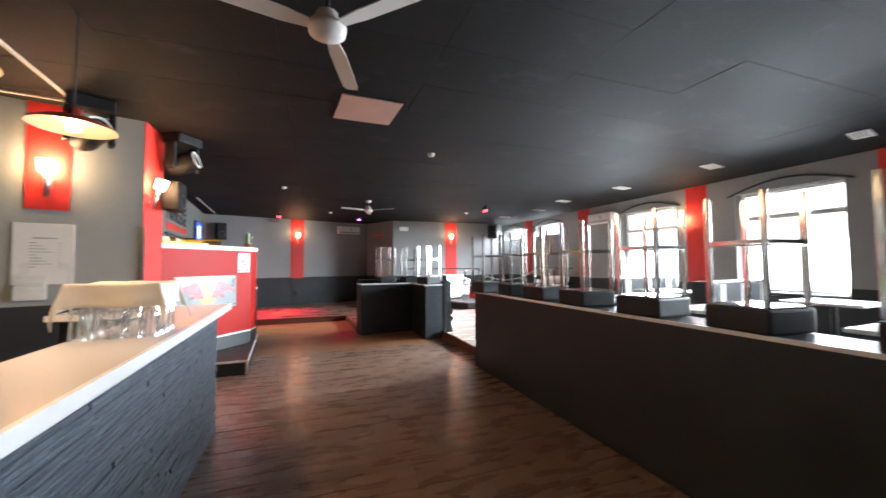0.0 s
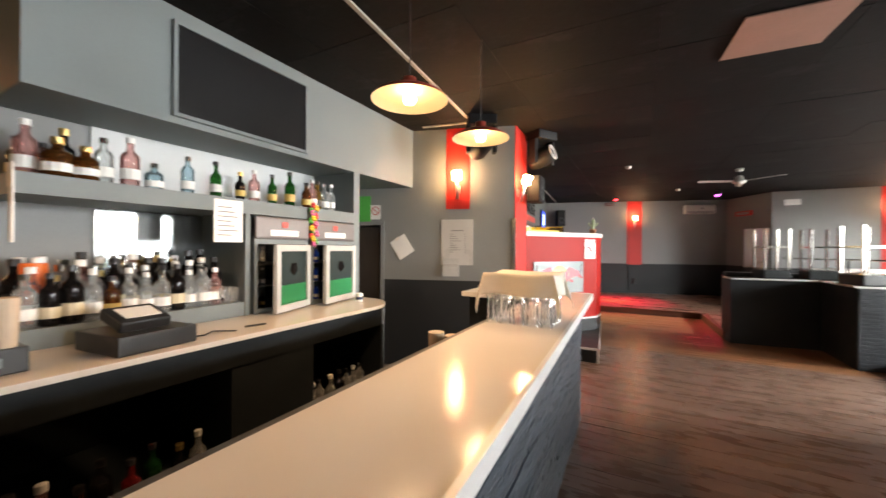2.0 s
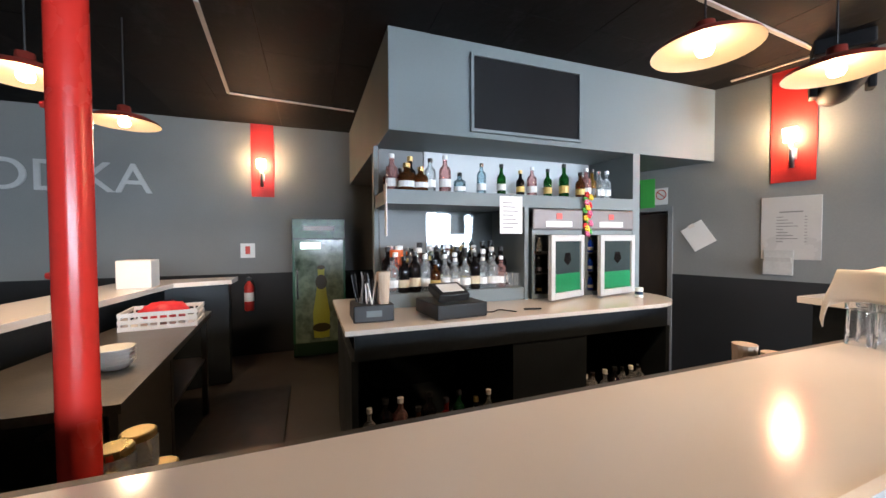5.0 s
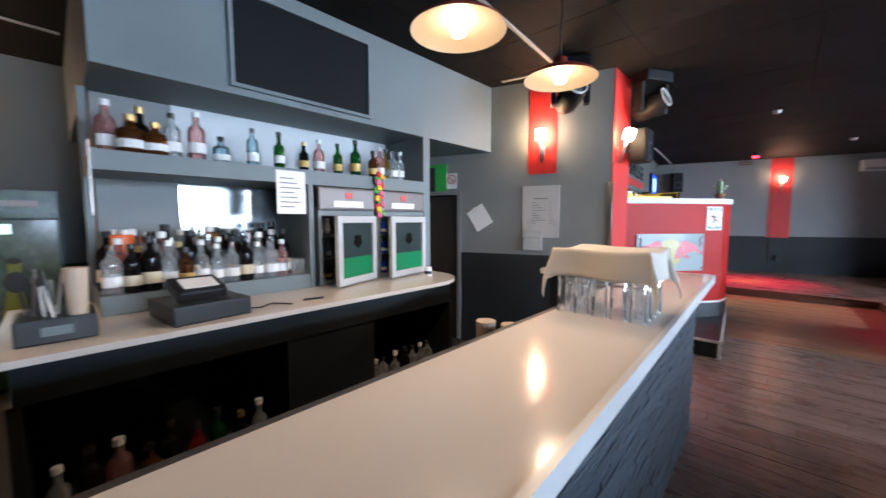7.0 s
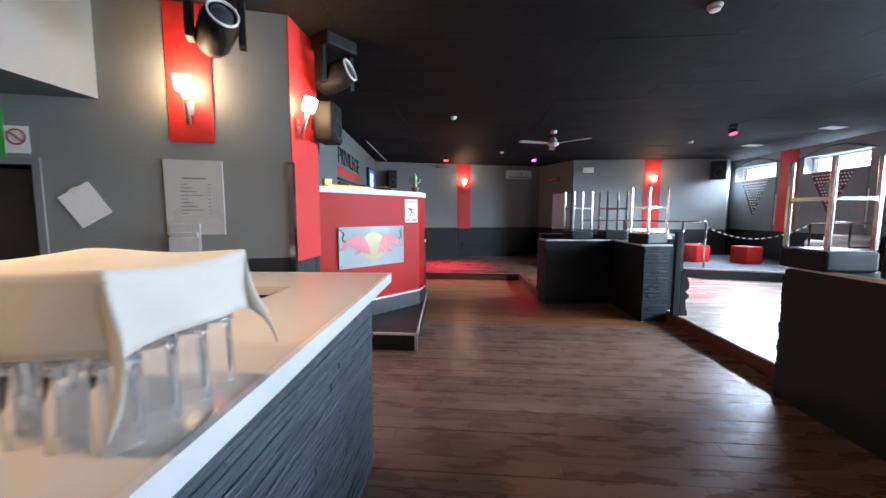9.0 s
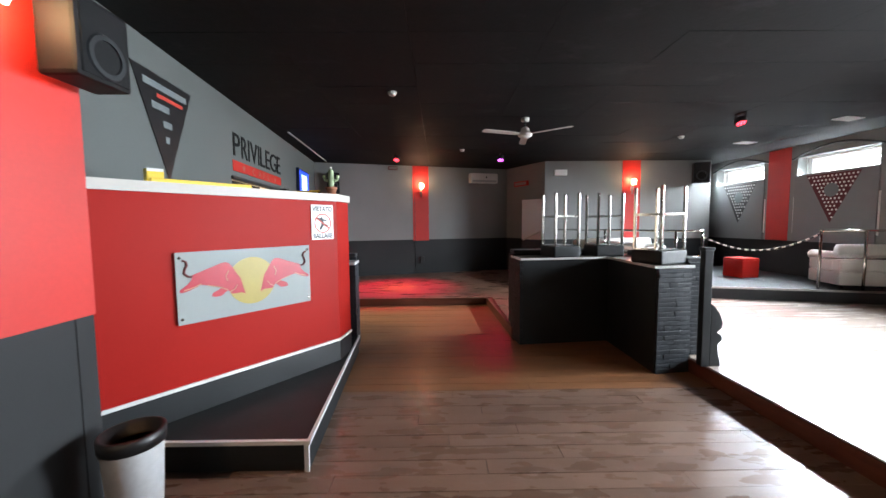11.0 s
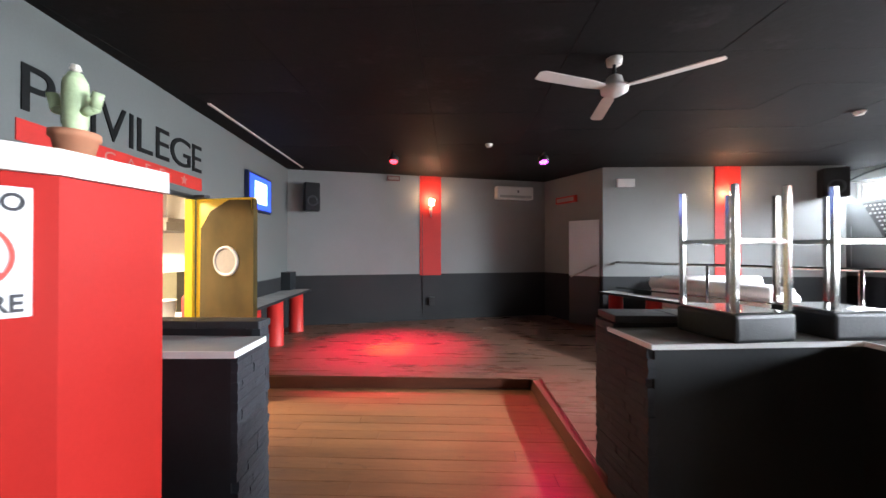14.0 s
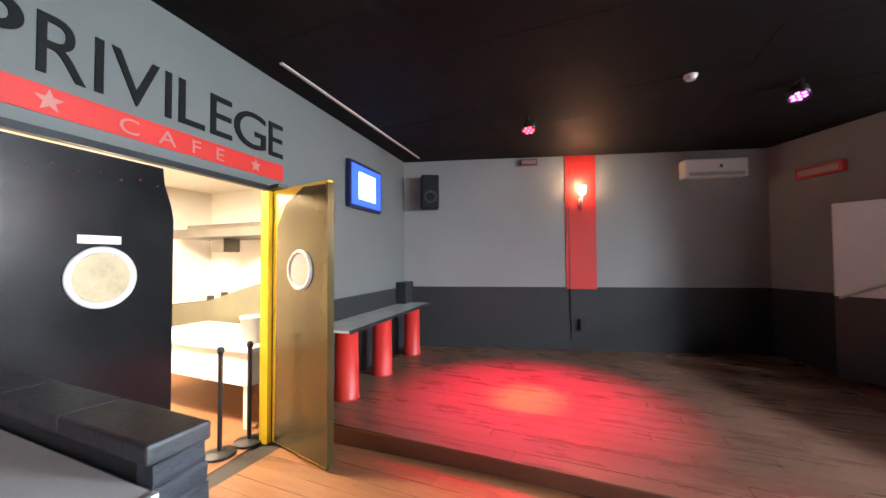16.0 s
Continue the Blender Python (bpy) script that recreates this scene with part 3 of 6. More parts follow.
part("edge", prism(B(), [(0.002, 8.632), (-0.022, 8.972), (-0.032, 8.972), (-0.012, 8.644), (-1.5, 8.574), (-1.5, 8.562)], 1.08, 1.113), TRIMW, djb)
part("front_panel", prism(B(), [(-0.035, 8.66), (-0.055, 8.955), (-1.5, 8.955), (-1.5, 8.60)], 0.0, 1.084), BLACK, djb)

# ---- low walls ----
RT = [(3.42, 5.62), (3.50, SOUTH), (3.84, SOUTH), (3.80, 5.62)]
rt = tagged(part("low_wall", prism(B(), RT, 0.0, 1.13), BLACK), "long black painted low wall", "low wall", kind="structure")
part("trim", prism(B(), [(3.405, 5.63), (3.485, SOUTH), (3.505, SOUTH), (3.425, 5.63)], 1.115, 1.14), TRIMW, rt, "thin pale metal trim")
part("capping", prism(B(), [(3.425, 5.61), (3.505, SOUTH), (3.84, SOUTH), (3.80, 5.61)], 1.13, 1.137), LEATHER, rt)
PL = [(2.07, 9.2), (2.11, 8.80), (3.27, 8.92), (3.27, 7.86), (3.66, 7.90), (3.66, 9.30), (3.0, 9.28)]
pl = tagged(part("low_wall", prism(B(), PL, 0.0, 1.11), BLACK), "black painted L-shaped low wall with brick end", "low wall", kind="structure")
part("top", prism(B(), [(2.05, 9.2), (2.09, 8.78), (3.25, 8.90), (3.25, 7.84), (3.68, 7.88), (3.68, 9.32), (3.0, 9.3)], 1.11, 1.128), mat("grey_worktop", (0.42, 0.41, 0.38), 0.2), pl)
part("trim", prism(B(), [(2.04, 9.22), (2.08, 8.77), (3.24, 8.89), (3.24, 7.83), (3.68, 7.87), (3.68, 7.885), (3.255, 7.845), (3.255, 8.905), (2.095, 8.785), (2.055, 9.22)], 1.105, 1.131), TRIMW, pl, "thin pale edge trim")

# ---- back bar ----
unit = thing("back_bar_shelving", Matrix(), "pale grey back bar shelving with mirror and white back panel", "shelving")
part("shelf", prism(B(), [(-2.07, 1.47), (-2.07, 3.93), (-2.68, 3.93), (-2.68, 1.47)], 1.87, 1.98), BOXP, unit)
part("back_panel", boxes((-2.679, 1.95, 1.99, -2.66, 3.90, 2.43)), mat("pale_back_panel", (0.50, 0.53, 0.54), 0.4, vary=0.08), unit, "white upper back panel")
part("mirror", boxes((-2.679, 1.97, 1.17, -2.662, 2.68, 1.86)), MIRROR, unit, "bar mirror")
part("base_board", boxes((-2.68, 1.47, 1.062, -2.07, 2.68, 1.17)), BOXP, unit)
part("divider", boxes((-2.68, 2.68, 1.062, -2.06, 2.72, 1.87)), BOXP, unit)
part("side_board", boxes((-2.69, 1.46, 1.062, -2.6, 1.50, 2.43)), BOXP, unit)

counter = thing("back_counter", Matrix(), "cream topped back counter with black base and open niches", "counter")
pts = [(-1.47, 1.10), (-1.47, 3.55)] + [(-1.47 - 0.42 * (1 - math.cos(a)), 3.55 + 0.45 * math.sin(a)) for a in np.linspace(0.1, math.pi / 2, 8)] + [(-2.68, 4.01), (-2.68, 1.10)]
part("counter_top", prism(B(), pts, 1.03, 1.06), CREAM, counter, "cream laminate worktop")
part("apron", boxes((-1.56, 1.16, 0.86, -1.52, 3.72, 1.024)), BLACK, counter)
for y in (1.14, 2.25, 2.85, 3.72):
    part("divider", boxes((-2.6, y, 0.0, -1.53, y + 0.04, 0.86)), BLACK, counter)
part("back_board", boxes((-2.67, 1.14, 0.0, -2.61, 3.9, 1.02)), BLACK, counter)
part("bottom_shelf", boxes((-2.6, 1.18, 0.20, -1.56, 3.72, 0.23)), BLACK, counter)
part("closed_front", boxes((-1.56, 2.29, 0.23, -1.53, 2.85, 0.86)), BLACK, counter)

# wall screen
scr = thing("wall_screen", pose(-2.07, 0, 0), "large black flat screen in a grey frame on the soffit", "screen")
part("frame", boxes((0.0, 2.165, 2.475, 0.03, 3.275, 2.50), (0.0, 2.165, 3.09, 0.03, 3.275, 3.115), (0.0, 2.165, 2.50, 0.03, 2.19, 3.09), (0.0, 3.25, 2.50, 0.03, 3.275, 3.09)), BOXP, scr)
part("panel", boxes((0.002, 2.19, 2.50, 0.018, 3.25, 3.09)), mat("screen_black", (0.004, 0.004, 0.005), 0.55, bump=0, spec=0.15), scr)


# bottles
def bottle(r, h, neck, glass_m, cap_m, label_m, square=False, fill=None):
    t = thing("bottle", Matrix(), "", "bottle")
    r = r * 1.12
    nr = 0.26 * r + 0.005
    sh = h - neck
    prof = [(r * 0.90, 0), (r, 0.008), (r, sh * 0.80), (r * 0.95, sh * 0.87), (r * 0.78, sh * 0.94), (r * 0.5, sh * 0.99), (nr, sh + 0.015), (nr, h - 0.03), (nr * 0.98, h - 0.028)]
    part("glass_body", lathe(B(), prof, 12), glass_m, t, smooth=True)
    part("cap", lathe(B(), [(nr * 1.25, h - 0.032), (nr * 1.25, h), (nr * 0.6, h + 0.002)], 10), cap_m, t)
    part("label", lathe(B(), [(r * 1.015, h * 0.15), (r * 1.015, h * 0.36)], 12, close=False), label_m, t)
    return t


LABR = mat("red_label", (0.55, 0.06, 0.04), 0.5)
LABY = mat("ochre_label", (0.62, 0.42, 0.12), 0.5)
LABC = mat("cream_label", (0.66, 0.56, 0.38), 0.5)
LABK = mat("black_label", (0.03, 0.03, 0.035), 0.4)
GCL = thin_glass("clear_spirit_bottle", (0.92, 0.95, 0.95), 1.6, 0.14)
GBR = thin_glass("amber_bottle", (0.42, 0.17, 0.04), 1.6, 0.25, (0.16, 0.06, 0.015))
GGR = thin_glass("green_bottle", (0.08, 0.34, 0.10), 1.6, 0.25, (0.02, 0.12, 0.03))
GBK = thin_glass("dark_bottle", (0.05, 0.04, 0.03), 1.6, 0.5, (0.012, 0.010, 0.010))
GBL = thin_glass("blue_tinted_bottle", (0.74, 0.89, 0.94), 1.6, 0.12, (0.5, 0.68, 0.74))
# Blue LED glow inside the second cooler is put into this glass colour.
GCO = thin_glass("led_tinted_bottle", (0.08, 0.18, 0.85), 1.6, 0.5, (0.02, 0.10, 0.75))
GRD = thin_glass("red_liqueur_bottle", (0.50, 0.05, 0.04), 1.6, 0.3, (0.30, 0.02, 0.02))
GYL = thin_glass("golden_liqueur_bottle", (0.78, 0.52, 0.12), 1.6, 0.25, (0.42, 0.27, 0.06))
KINDS = {
    "clear": (bottle(0.038, 0.29, 0.09, GCL, WHITE, PAPER), "clear glass spirit bottle with a white label"),
    "amber": (bottle(0.042, 0.27, 0.08, GBR, BLACKP, LABY), "amber glass liquor bottle with an ochre label"),
    "green": (bottle(0.036, 0.28, 0.09, GGR, BLACKP, PAPER), "green glass bottle with a pale label"),
    "dark": (bottle(0.037, 0.25, 0.08, GBK, GOLD, LABY), "dark glass bottle with a gold cap"),
    "blue": (bottle(0.040, 0.30, 0.07, GBL, CHROME, PAPER), "pale blue glass gin bottle"),
    "liqueur": (bottle(0.037, 0.30, 0.10, GYL, LABK, LABK), "golden liqueur bottle with a dark label"),
    "crimson": (bottle(0.036, 0.27, 0.09, GRD, LABK, PAPER), "deep red liqueur bottle with a pale label"),
    "squat_clear": (bottle(0.05, 0.20, 0.06, GBL, CHROME, PAPER), "squat clear gin bottle with a pale label"),
    "led_blue": (bottle(0.05, 0.28, 0.07, GCO, CHROME, PAPER), "cooler rack bottle with blue LED glow painted into its glass"),
    "whisky": (bottle(0.039, 0.30, 0.09, GGR, LABK, LABY), "green glass whisky bottle with a yellow label"),
    "rum": (bottle(0.043, 0.31, 0.08, GBK, BLACKP, LABC), "dark rum bottle with a cream label"),
    "gin": (bottle(0.043, 0.28, 0.07, GCL, CHROME, PAPER), "clear square-shouldered gin bottle with a pale label"),
    "rose": (bottle(0.042, 0.29, 0.08, thin_glass("rose_bottle", (0.95, 0.72, 0.70), 1.6, 0.15, (0.8, 0.45, 0.42)), WHITE, PAPER), "pale pink spirit bottle with a white label"),
    "squat": (bottle(0.055, 0.20, 0.06, GBR, GOLD, PAPER), "squat amber brandy bottle"),
}
FIRST = {}


def put_bottle(kind, x, y, z, group, s=1.0):
    base, label = KINDS[kind]
    m = Matrix.Translation((x, y, z)) @ Matrix.Rotation(random.uniform(0, 6), 4, "Z")
    if kind not in FIRST:
        FIRST[kind] = base
        base.matrix_world = m
        ob = base
    else:
        ob = copy_thing(base, m)
    ob.scale = (s, s, s)
    return tagged(ob, label, "bottle", group)


g = "bottles on the upper shelf"
row = ["gin", "rose", "squat_clear", "blue", "green", "dark", "rose", "whisky", "whisky", "amber", "rose", "liqueur", "gin", "clear"]
ysr = [1.86, 1.99, 2.15, 2.35, 2.52, 2.72, 2.88, 3.06, 3.22, 3.40, 3.49, 3.59, 3.68, 3.77]
for k, (kd, y) in enumerate(zip(row, ysr)):
    put_bottle(kd, -2.22 + random.uniform(-0.04, 0.04), y, 1.98, g, random.uniform(0.92, 1.12))
for x, y, kd, s in ((-2.3, 1.56, "rose", 1.1), (-2.2, 1.66, "squat", 1.15), (-2.32, 1.72, "dark", 1.25), (-2.17, 1.77, "squat", 1.0), (-2.45, 1.56, "amber", 0.9), (-2.5, 1.68, "amber", 0.9), (-2.33, 3.84, "clear", 0.8), (-2.36, 3.55, "rose", 0.9)):
    put_bottle(kd, x, y, 1.98, g, s)
g = "bottles before the bar mirror"
pal = ["gin", "clear", "gin", "rum", "clear", "rose", "rum", "gin", "dark", "clear", "rum", "gin", "amber", "clear"]
for rowi, x in enumerate((-2.15, -2.24, -2.33, -2.43)):
    for k in range(12):
        y = 1.53 + k * 0.088 + (0.04 if rowi % 2 else 0)
        if y > 2.62:
            continue
        put_bottle(pal[(k * 3 + rowi * 5) % len(pal)], x + random.uniform(-0.015, 0.015), y, 1.17, g, random.uniform(0.9, 1.06) + 0.10 * rowi)
g = "bottles under the back counter"
for k in range(9):
    put_bottle(["clear", "rum", "rose", "amber", "rum", "crimson", "whisky", "dark", "clear"][k], -1.64 + random.uniform(-0.05, 0.04), 1.26 + k * 0.105, 0.23, g, random.uniform(0.95, 1.1))
for k in range(7):
    put_bottle(["clear", "gin", "clear", "rum", "gin", "clear", "gin"][k], -1.64 + random.uniform(-0.05, 0.04), 2.98 + k * 0.10, 0.23, g, random.uniform(0.9, 1.05))


# glasses
def tumbler(name, r, h, glass_m):
    bm = lathe(B(), [(0.001, 0.004), (r * 0.80, 0.0), (r * 0.86, 0.006), (r * 0.89, h * 0.25), (r * 0.97, h * 0.7), (r, h - 0.002), (r * 1.02, h)], 18, close=False)
    return part(name, bm, glass_m, smooth=True)


gl = tumbler("drinking_glass", 0.036, 0.12, thin_glass("clear_tumbler", (0.985, 0.99, 0.99), 1.5, 0.10, (0.97, 0.97, 0.95)))
gl.matrix_world = Matrix.Translation((-2.14, 2.50, 1.17))
tagged(gl, "clear drinking glass before the bar mirror", "glass", "stacked drinking glasses")
for x, y in ((-2.13, 2.58), (-2.22, 2.54), (-2.14, 2.64), (-2.24, 2.63)):
    copy_thing(gl, Matrix.Translation((x, y, 1.17)))
# upturned glasses under the cloth on the front bar
for i in range(5):
    for j in range(4):
        x, y = -0.09 + i * 0.079 + random.uniform(-0.002, 0.002), 2.94 + j * 0.079 + random.uniform(-0.002, 0.002)
        if 0 < i < 4 and 0 < j < 3:
            continue
        c = copy_thing(gl, Matrix.Translation((x, y, 1.17 + 0.14)) @ Matrix.Rotation(math.pi, 4, "X") @ Matrix.Diagonal((1, 1, 1.166, 1)))
        tagged(c, "clear upturned drinking glass under a cloth", "glass", "upturned glasses under the cloth")
        if (i + j) % 2 == 0 or i in (0, 4) or j in (0, 3):
            c = copy_thing(gl, Matrix.Translation((x, y, 1.311 + 0.14)) @ Matrix.Rotation(math.pi, 4, "X") @ Matrix.Diagonal((1, 1, 1.166, 1)))
            tagged(c, "clear upturned drinking glass under a cloth", "glass", "upturned glasses under the cloth")


def cloth_sheet():
    """Cotton cloth laid over the glasses: flat on top, corners hanging in folds."""
    bm = B()
    n = 44
    cx, cy, hx, hy, top = 0.068, 3.06, 0.205, 0.168, 1.462
    grid = []
    for i in range(n + 1):
        rowv = []
        for j in range(n + 1):
            a, b = 2 * i / n - 1, 2 * j / n - 1
            u, v = a * (hx + 0.125 + 0.045 * abs(b) ** 2), b * (hy + 0.12 + 0.045 * abs(a) ** 2)
            dx, dy = max(abs(u) - hx, 0), max(abs(v) - hy, 0)
            over = math.hypot(dx, dy)
            fl = 0.10 + 0.10 * min(1, min(dx, dy) / 0.12)
            x = cx + (min(abs(u), hx) + fl * dx + 0.014 * math.sin(v * 23 + 1) * min(1, dx * 12)) * math.copysign(1, u)
            y = cy + (min(abs(v), hy) + fl * dy + 0.014 * math.sin(u * 19) * min(1, dy * 12)) * math.copysign(1, v)
            z = top - over * (1.0 - 0.12 * fl) + 0.008 * math.sin(u * 17 + 1) * math.cos(v * 13)
            rowv.append(bm.verts.new((x, y, max(z, 1.185))))
        grid.append(rowv)
    for i in range(n):
        for j in range(n):
            bm.faces.new((grid[i][j], grid[i + 1][j], grid[i + 1][j + 1], grid[i][j + 1]))
    ob = part("cotton_cloth", bm, CLOTH, smooth=True)
    md = ob.modifiers.new("thick", "SOLIDIFY")
    md.thickness = 0.004
    return tagged(ob, "cream cotton cloth draped over upturned glasses on the bar", "cloth")


cloth_sheet()


# glass-door coolers
DOORW = mat("off_white_door_frame", (0.50, 0.50, 0.49), 0.4, vary=0.08)
HEADM = mat("dark_silver_header", (0.16, 0.14, 0.135), 0.45, metal=0.5, vary=0.2)


def cooler(y0, y1, door_edge):
    t = thing("bottle_cooler", Matrix(), "silver bottle cooler with an open white-framed glass door", "cooler", "counter coolers")
    part("body", boxes((-2.66, y0, 1.062, -2.62, y1, 1.86), (-2.62, y0, 1.062, -2.05, y0 + 0.03, 1.86), (-2.62, y1 - 0.03, 1.062, -2.05, y1, 1.86), (-2.62, y0 + 0.03, 1.062, -2.05, y1 - 0.03, 1.10), (-2.62, y0 + 0.03, 1.63, -2.05, y1 - 0.03, 1.67)), BOXP, t)
    bm = boxes((-2.62, y0, 1.67, -2.03, y1, 1.86), bevel=0.02)
    hd = part("header", bm, HEADM, t, "brushed silver header")
    part("logo_bar", boxes((-2.028, (y0 + y1) / 2 - 0.14, 1.70, -2.025, (y0 + y1) / 2 + 0.14, 1.75)), WHITE, hd)
    part("logo_badge", boxes((-2.028, (y0 + y1) / 2 - 0.03, 1.77, -2.025, (y0 + y1) / 2 + 0.03, 1.82)), LABR, hd)
    for z in (1.27, 1.45):
        part("rack", boxes((-2.6, y0 + 0.04, z, -2.1, y1 - 0.04, z + 0.012)), STEEL, t)
    w = y1 - y0 - 0.03
    d = part("door", B(), DOORW, t)
    m = Matrix.Translation((-2.035, y1 - 0.02, 0)) @ Matrix.Rotation(math.asin(min(0.9, (door_edge + 2.035) / w)), 4, "Z")
    bm = boxes((0, -w, 1.075, 0.035, -w + 0.055, 1.625), (0, -0.055, 1.075, 0.035, 0, 1.625), (0, -w + 0.055, 1.075, 0.035, -0.055, 1.13), (0, -w + 0.055, 1.57, 0.035, -0.055, 1.625), bevel=0.004)
    bm.to_mesh(d.data)
    d.matrix_basis = m
    part("glass", boxes((0.012, -w + 0.056, 1.131, 0.02, -0.056, 1.569)), mat("tinted_cooler_glass", (0.035, 0.05, 0.05), 0.18, bump=0, spec=0.35), d, "dark reflecting glass")
    part("sticker", boxes((0.021, -w + 0.058, 1.132, 0.023, -0.058, 1.29)), mat("green_sticker", (0.01, 0.20, 0.07), 0.4), d, "green sticker band")
    part("star", lathe(B(), [(0.06, 0), (0.06, 0.002)], 5, Matrix.Translation((0.022, -w / 2, 1.42)) @ Matrix.Rotation(math.pi / 2, 4, "Y")), GBK, d)
    return t


cooler(2.75, 3.29, -1.87)
cooler(3.33, 3.90, -1.92)
g = "bottles in the coolers"
for y in (2.80, 2.87, 3.38, 3.45):
    for z in (1.10, 1.282, 1.462):
        put_bottle("led_blue" if y > 3.3 else ("amber" if z < 1.2 else "clear"), -2.12, y, z, g, 0.5)

# price list on the shelf edge and flower garland
lst = thing("price_list", pose(-2.068, 2.55, 0), "white printed drinks list taped to the shelf", "paper sheet")
part("sheet", boxes((0, -0.11, 1.64, 0.003, 0.11, 1.96)), PAPER, lst)
for k in range(7):
    part("print_line", boxes((0.0035, -0.085, 1.90 - k * 0.035, 0.0045, 0.02 + 0.05 * ((k * 7) % 3) / 2, 1.906 - k * 0.035)), INK, lst)
gar = thing("flower_garland", Matrix(), "garland of bright cloth flowers hanging from the shelf", "garland")
cols = [mat("garland_%s" % n, c, 0.8) for n, c in (("red", (0.7, 0.04, 0.04)), ("yellow", (0.8, 0.55, 0.05)), ("green", (0.1, 0.4, 0.08)), ("pink", (0.7, 0.15, 0.3)))]
for k in range(16):
    bm = B()
    for a in range(5):
        bmesh.ops.create_icosphere(bm, subdivisions=1, radius=0.016, matrix=Matrix.Translation((0.004 * a, 0.018 * math.cos(a * 1.256), 0.018 * math.sin(a * 1.256))))
    part("flower", bm, cols[k % 4], gar, m=Matrix.Translation((-2.045 + 0.012 * (k % 2), 3.34 + 0.03 * math.sin(k * 1.9), 2.0 - k * 0.024)), smooth=True)

# till, caddy and small things on the counter
till = thing("cash_till", pose(-1.74, 1.86, 1.06, 0, 0, 6), "black cash till with a tilted keypad on the counter", "till")
part("drawer_box", boxes((-0.2, -0.19, 0, 0.19, 0.19, 0.10), bevel=0.01), BLACKP, till)
part("keypad", boxes((-0.1, -0.12, 0.0, 0.1, 0.12, 0.06), bevel=0.012), BLACKP, till, m=pose(0.0, -0.02, 0.13, 0, 18, 0))
part("receipt", boxes((-0.06, -0.08, 0.061, 0.06, 0.09, 0.064)), PAPER, till, m=pose(0.0, -0.02, 0.13, 0, 18, 0))
cad = thing("straw_caddy", pose(-1.78, 1.30, 1.06), "black caddy packed with straws, stirrers and napkins", "caddy")
part("tray", boxes((-0.13, -0.13, 0, 0.13, 0.13, 0.11), bevel=0.008), BLACKP, cad)
part("label", boxes((0.1305, -0.05, 0.035, 0.132, 0.05, 0.075)), BOXP, cad, "pale grey label")
for k in range(22):
    x, y = random.uniform(-0.1, 0.1), random.uniform(-0.1, 0.1)
    part("straw", rod(B(), (x, y, 0.11), (x + random.uniform(-0.03, 0.03), y + random.uniform(-0.03, 0.03), 0.24 + random.uniform(0, 0.08)), 0.005, 6), (BLACKP, BLACKP, STEEL, BLACKP, CREAM)[k % 5], cad)
for k in range(3):
    part("paper_cup", lathe(B(), [(0.034, 0.1), (0.045, 0.26 + 0.03 * k), (0.04, 0.262 + 0.03 * k)], 14), CARD, cad, m=Matrix.Translation((-0.08 + 0.08 * k, 0.07, 0.0)))
jar = thing("plastic_tub", pose(-2.12, 1.60, 1.42), "orange plastic tub among the bottles", "tub")
part("tub_body", lathe(B(), [(0.05, 0), (0.06, 0.11), (0.055, 0.112)], 16), ORANGE, jar)
jar.matrix_world = pose(-2.33, 1.60, 1.17)
jar.scale = (1.0, 1.0, 3.0)
can = thing("small_tin", pose(-1.82, 3.74, 1.06), "small white and blue tin on the counter", "tin")
part("tin_body", lathe(B(), [(0.035, 0), (0.035, 0.08), (0.03, 0.085)], 16), WHITE, can)
part("band", lathe(B(), [(0.0355, 0.02), (0.0355, 0.05)], 16, close=False), NAVY, can)
pen = tagged(part("pen", rod(B(), (-1.66, 2.42, 1.067), (-1.63, 2.55, 1.067), 0.007, 8), BLACKP), "black pen lying on the counter", "pen")
cab = tagged(part("cable", tube(B(), [(-1.7, 2.06, 1.065), (-1.65, 2.15, 1.066), (-1.72, 2.24, 1.066), (-1.6, 2.32, 1.066)], 0.004, 6), BLACKP), "thin black cable beside the till", "cable")

# pier wall: menu, note, signs, passage door
PM = run(PA, PB)


def on_pier(x, y):
    return u_of(PA, PB, x, y)


mn = thing("menu_board", PM @ Matrix.Translation((on_pier(-1.475, 5.28), 0, 0)), "white framed drinks menu on the wall", "menu board")
part("board", boxes((-0.215, -0.014, 1.38, 0.215, -0.001, 1.99), bevel=0.003), mat("greyish_print_paper", (0.50, 0.49, 0.47), 0.3, vary=0.08, bump=0.02), mn)
PRINT = mat("faded_print", (0.22, 0.215, 0.21), 0.6, vary=0.2, bump=0.0)
part("heading", boxes((-0.08, -0.0155, 1.835, 0.09, -0.0145, 1.848)), PRINT, mn)
for k in range(9):
    part("print_line", boxes((-0.10, -0.0155, 1.79 - k * 0.03, -0.05 + 0.035 * ((k * 5) % 4), -0.0145, 1.797 - k * 0.03)), PRINT, mn)
    part("price_mark", boxes((0.10, -0.0155, 1.79 - k * 0.03, 0.118, -0.0145, 1.796 - k * 0.03)), PRINT, mn)
hold = part("holder", boxes((-0.19, -0.022, 1.23, 0.03, -0.0145, 1.47), (-0.19, -0.055, 1.23, 0.03, -0.049, 1.36), (-0.19, -0.049, 1.23, 0.03, -0.022, 1.238), bevel=0.002), mat("clear_acrylic", (0.50, 0.50, 0.48), 0.15, bump=0), mn, "clear acrylic leaflet holder")
part("leaflet", boxes((-0.175, -0.047, 1.24, 0.015, -0.024, 1.40)), mat("leaflet_paper", (0.42, 0.41, 0.39), 0.6), hold)
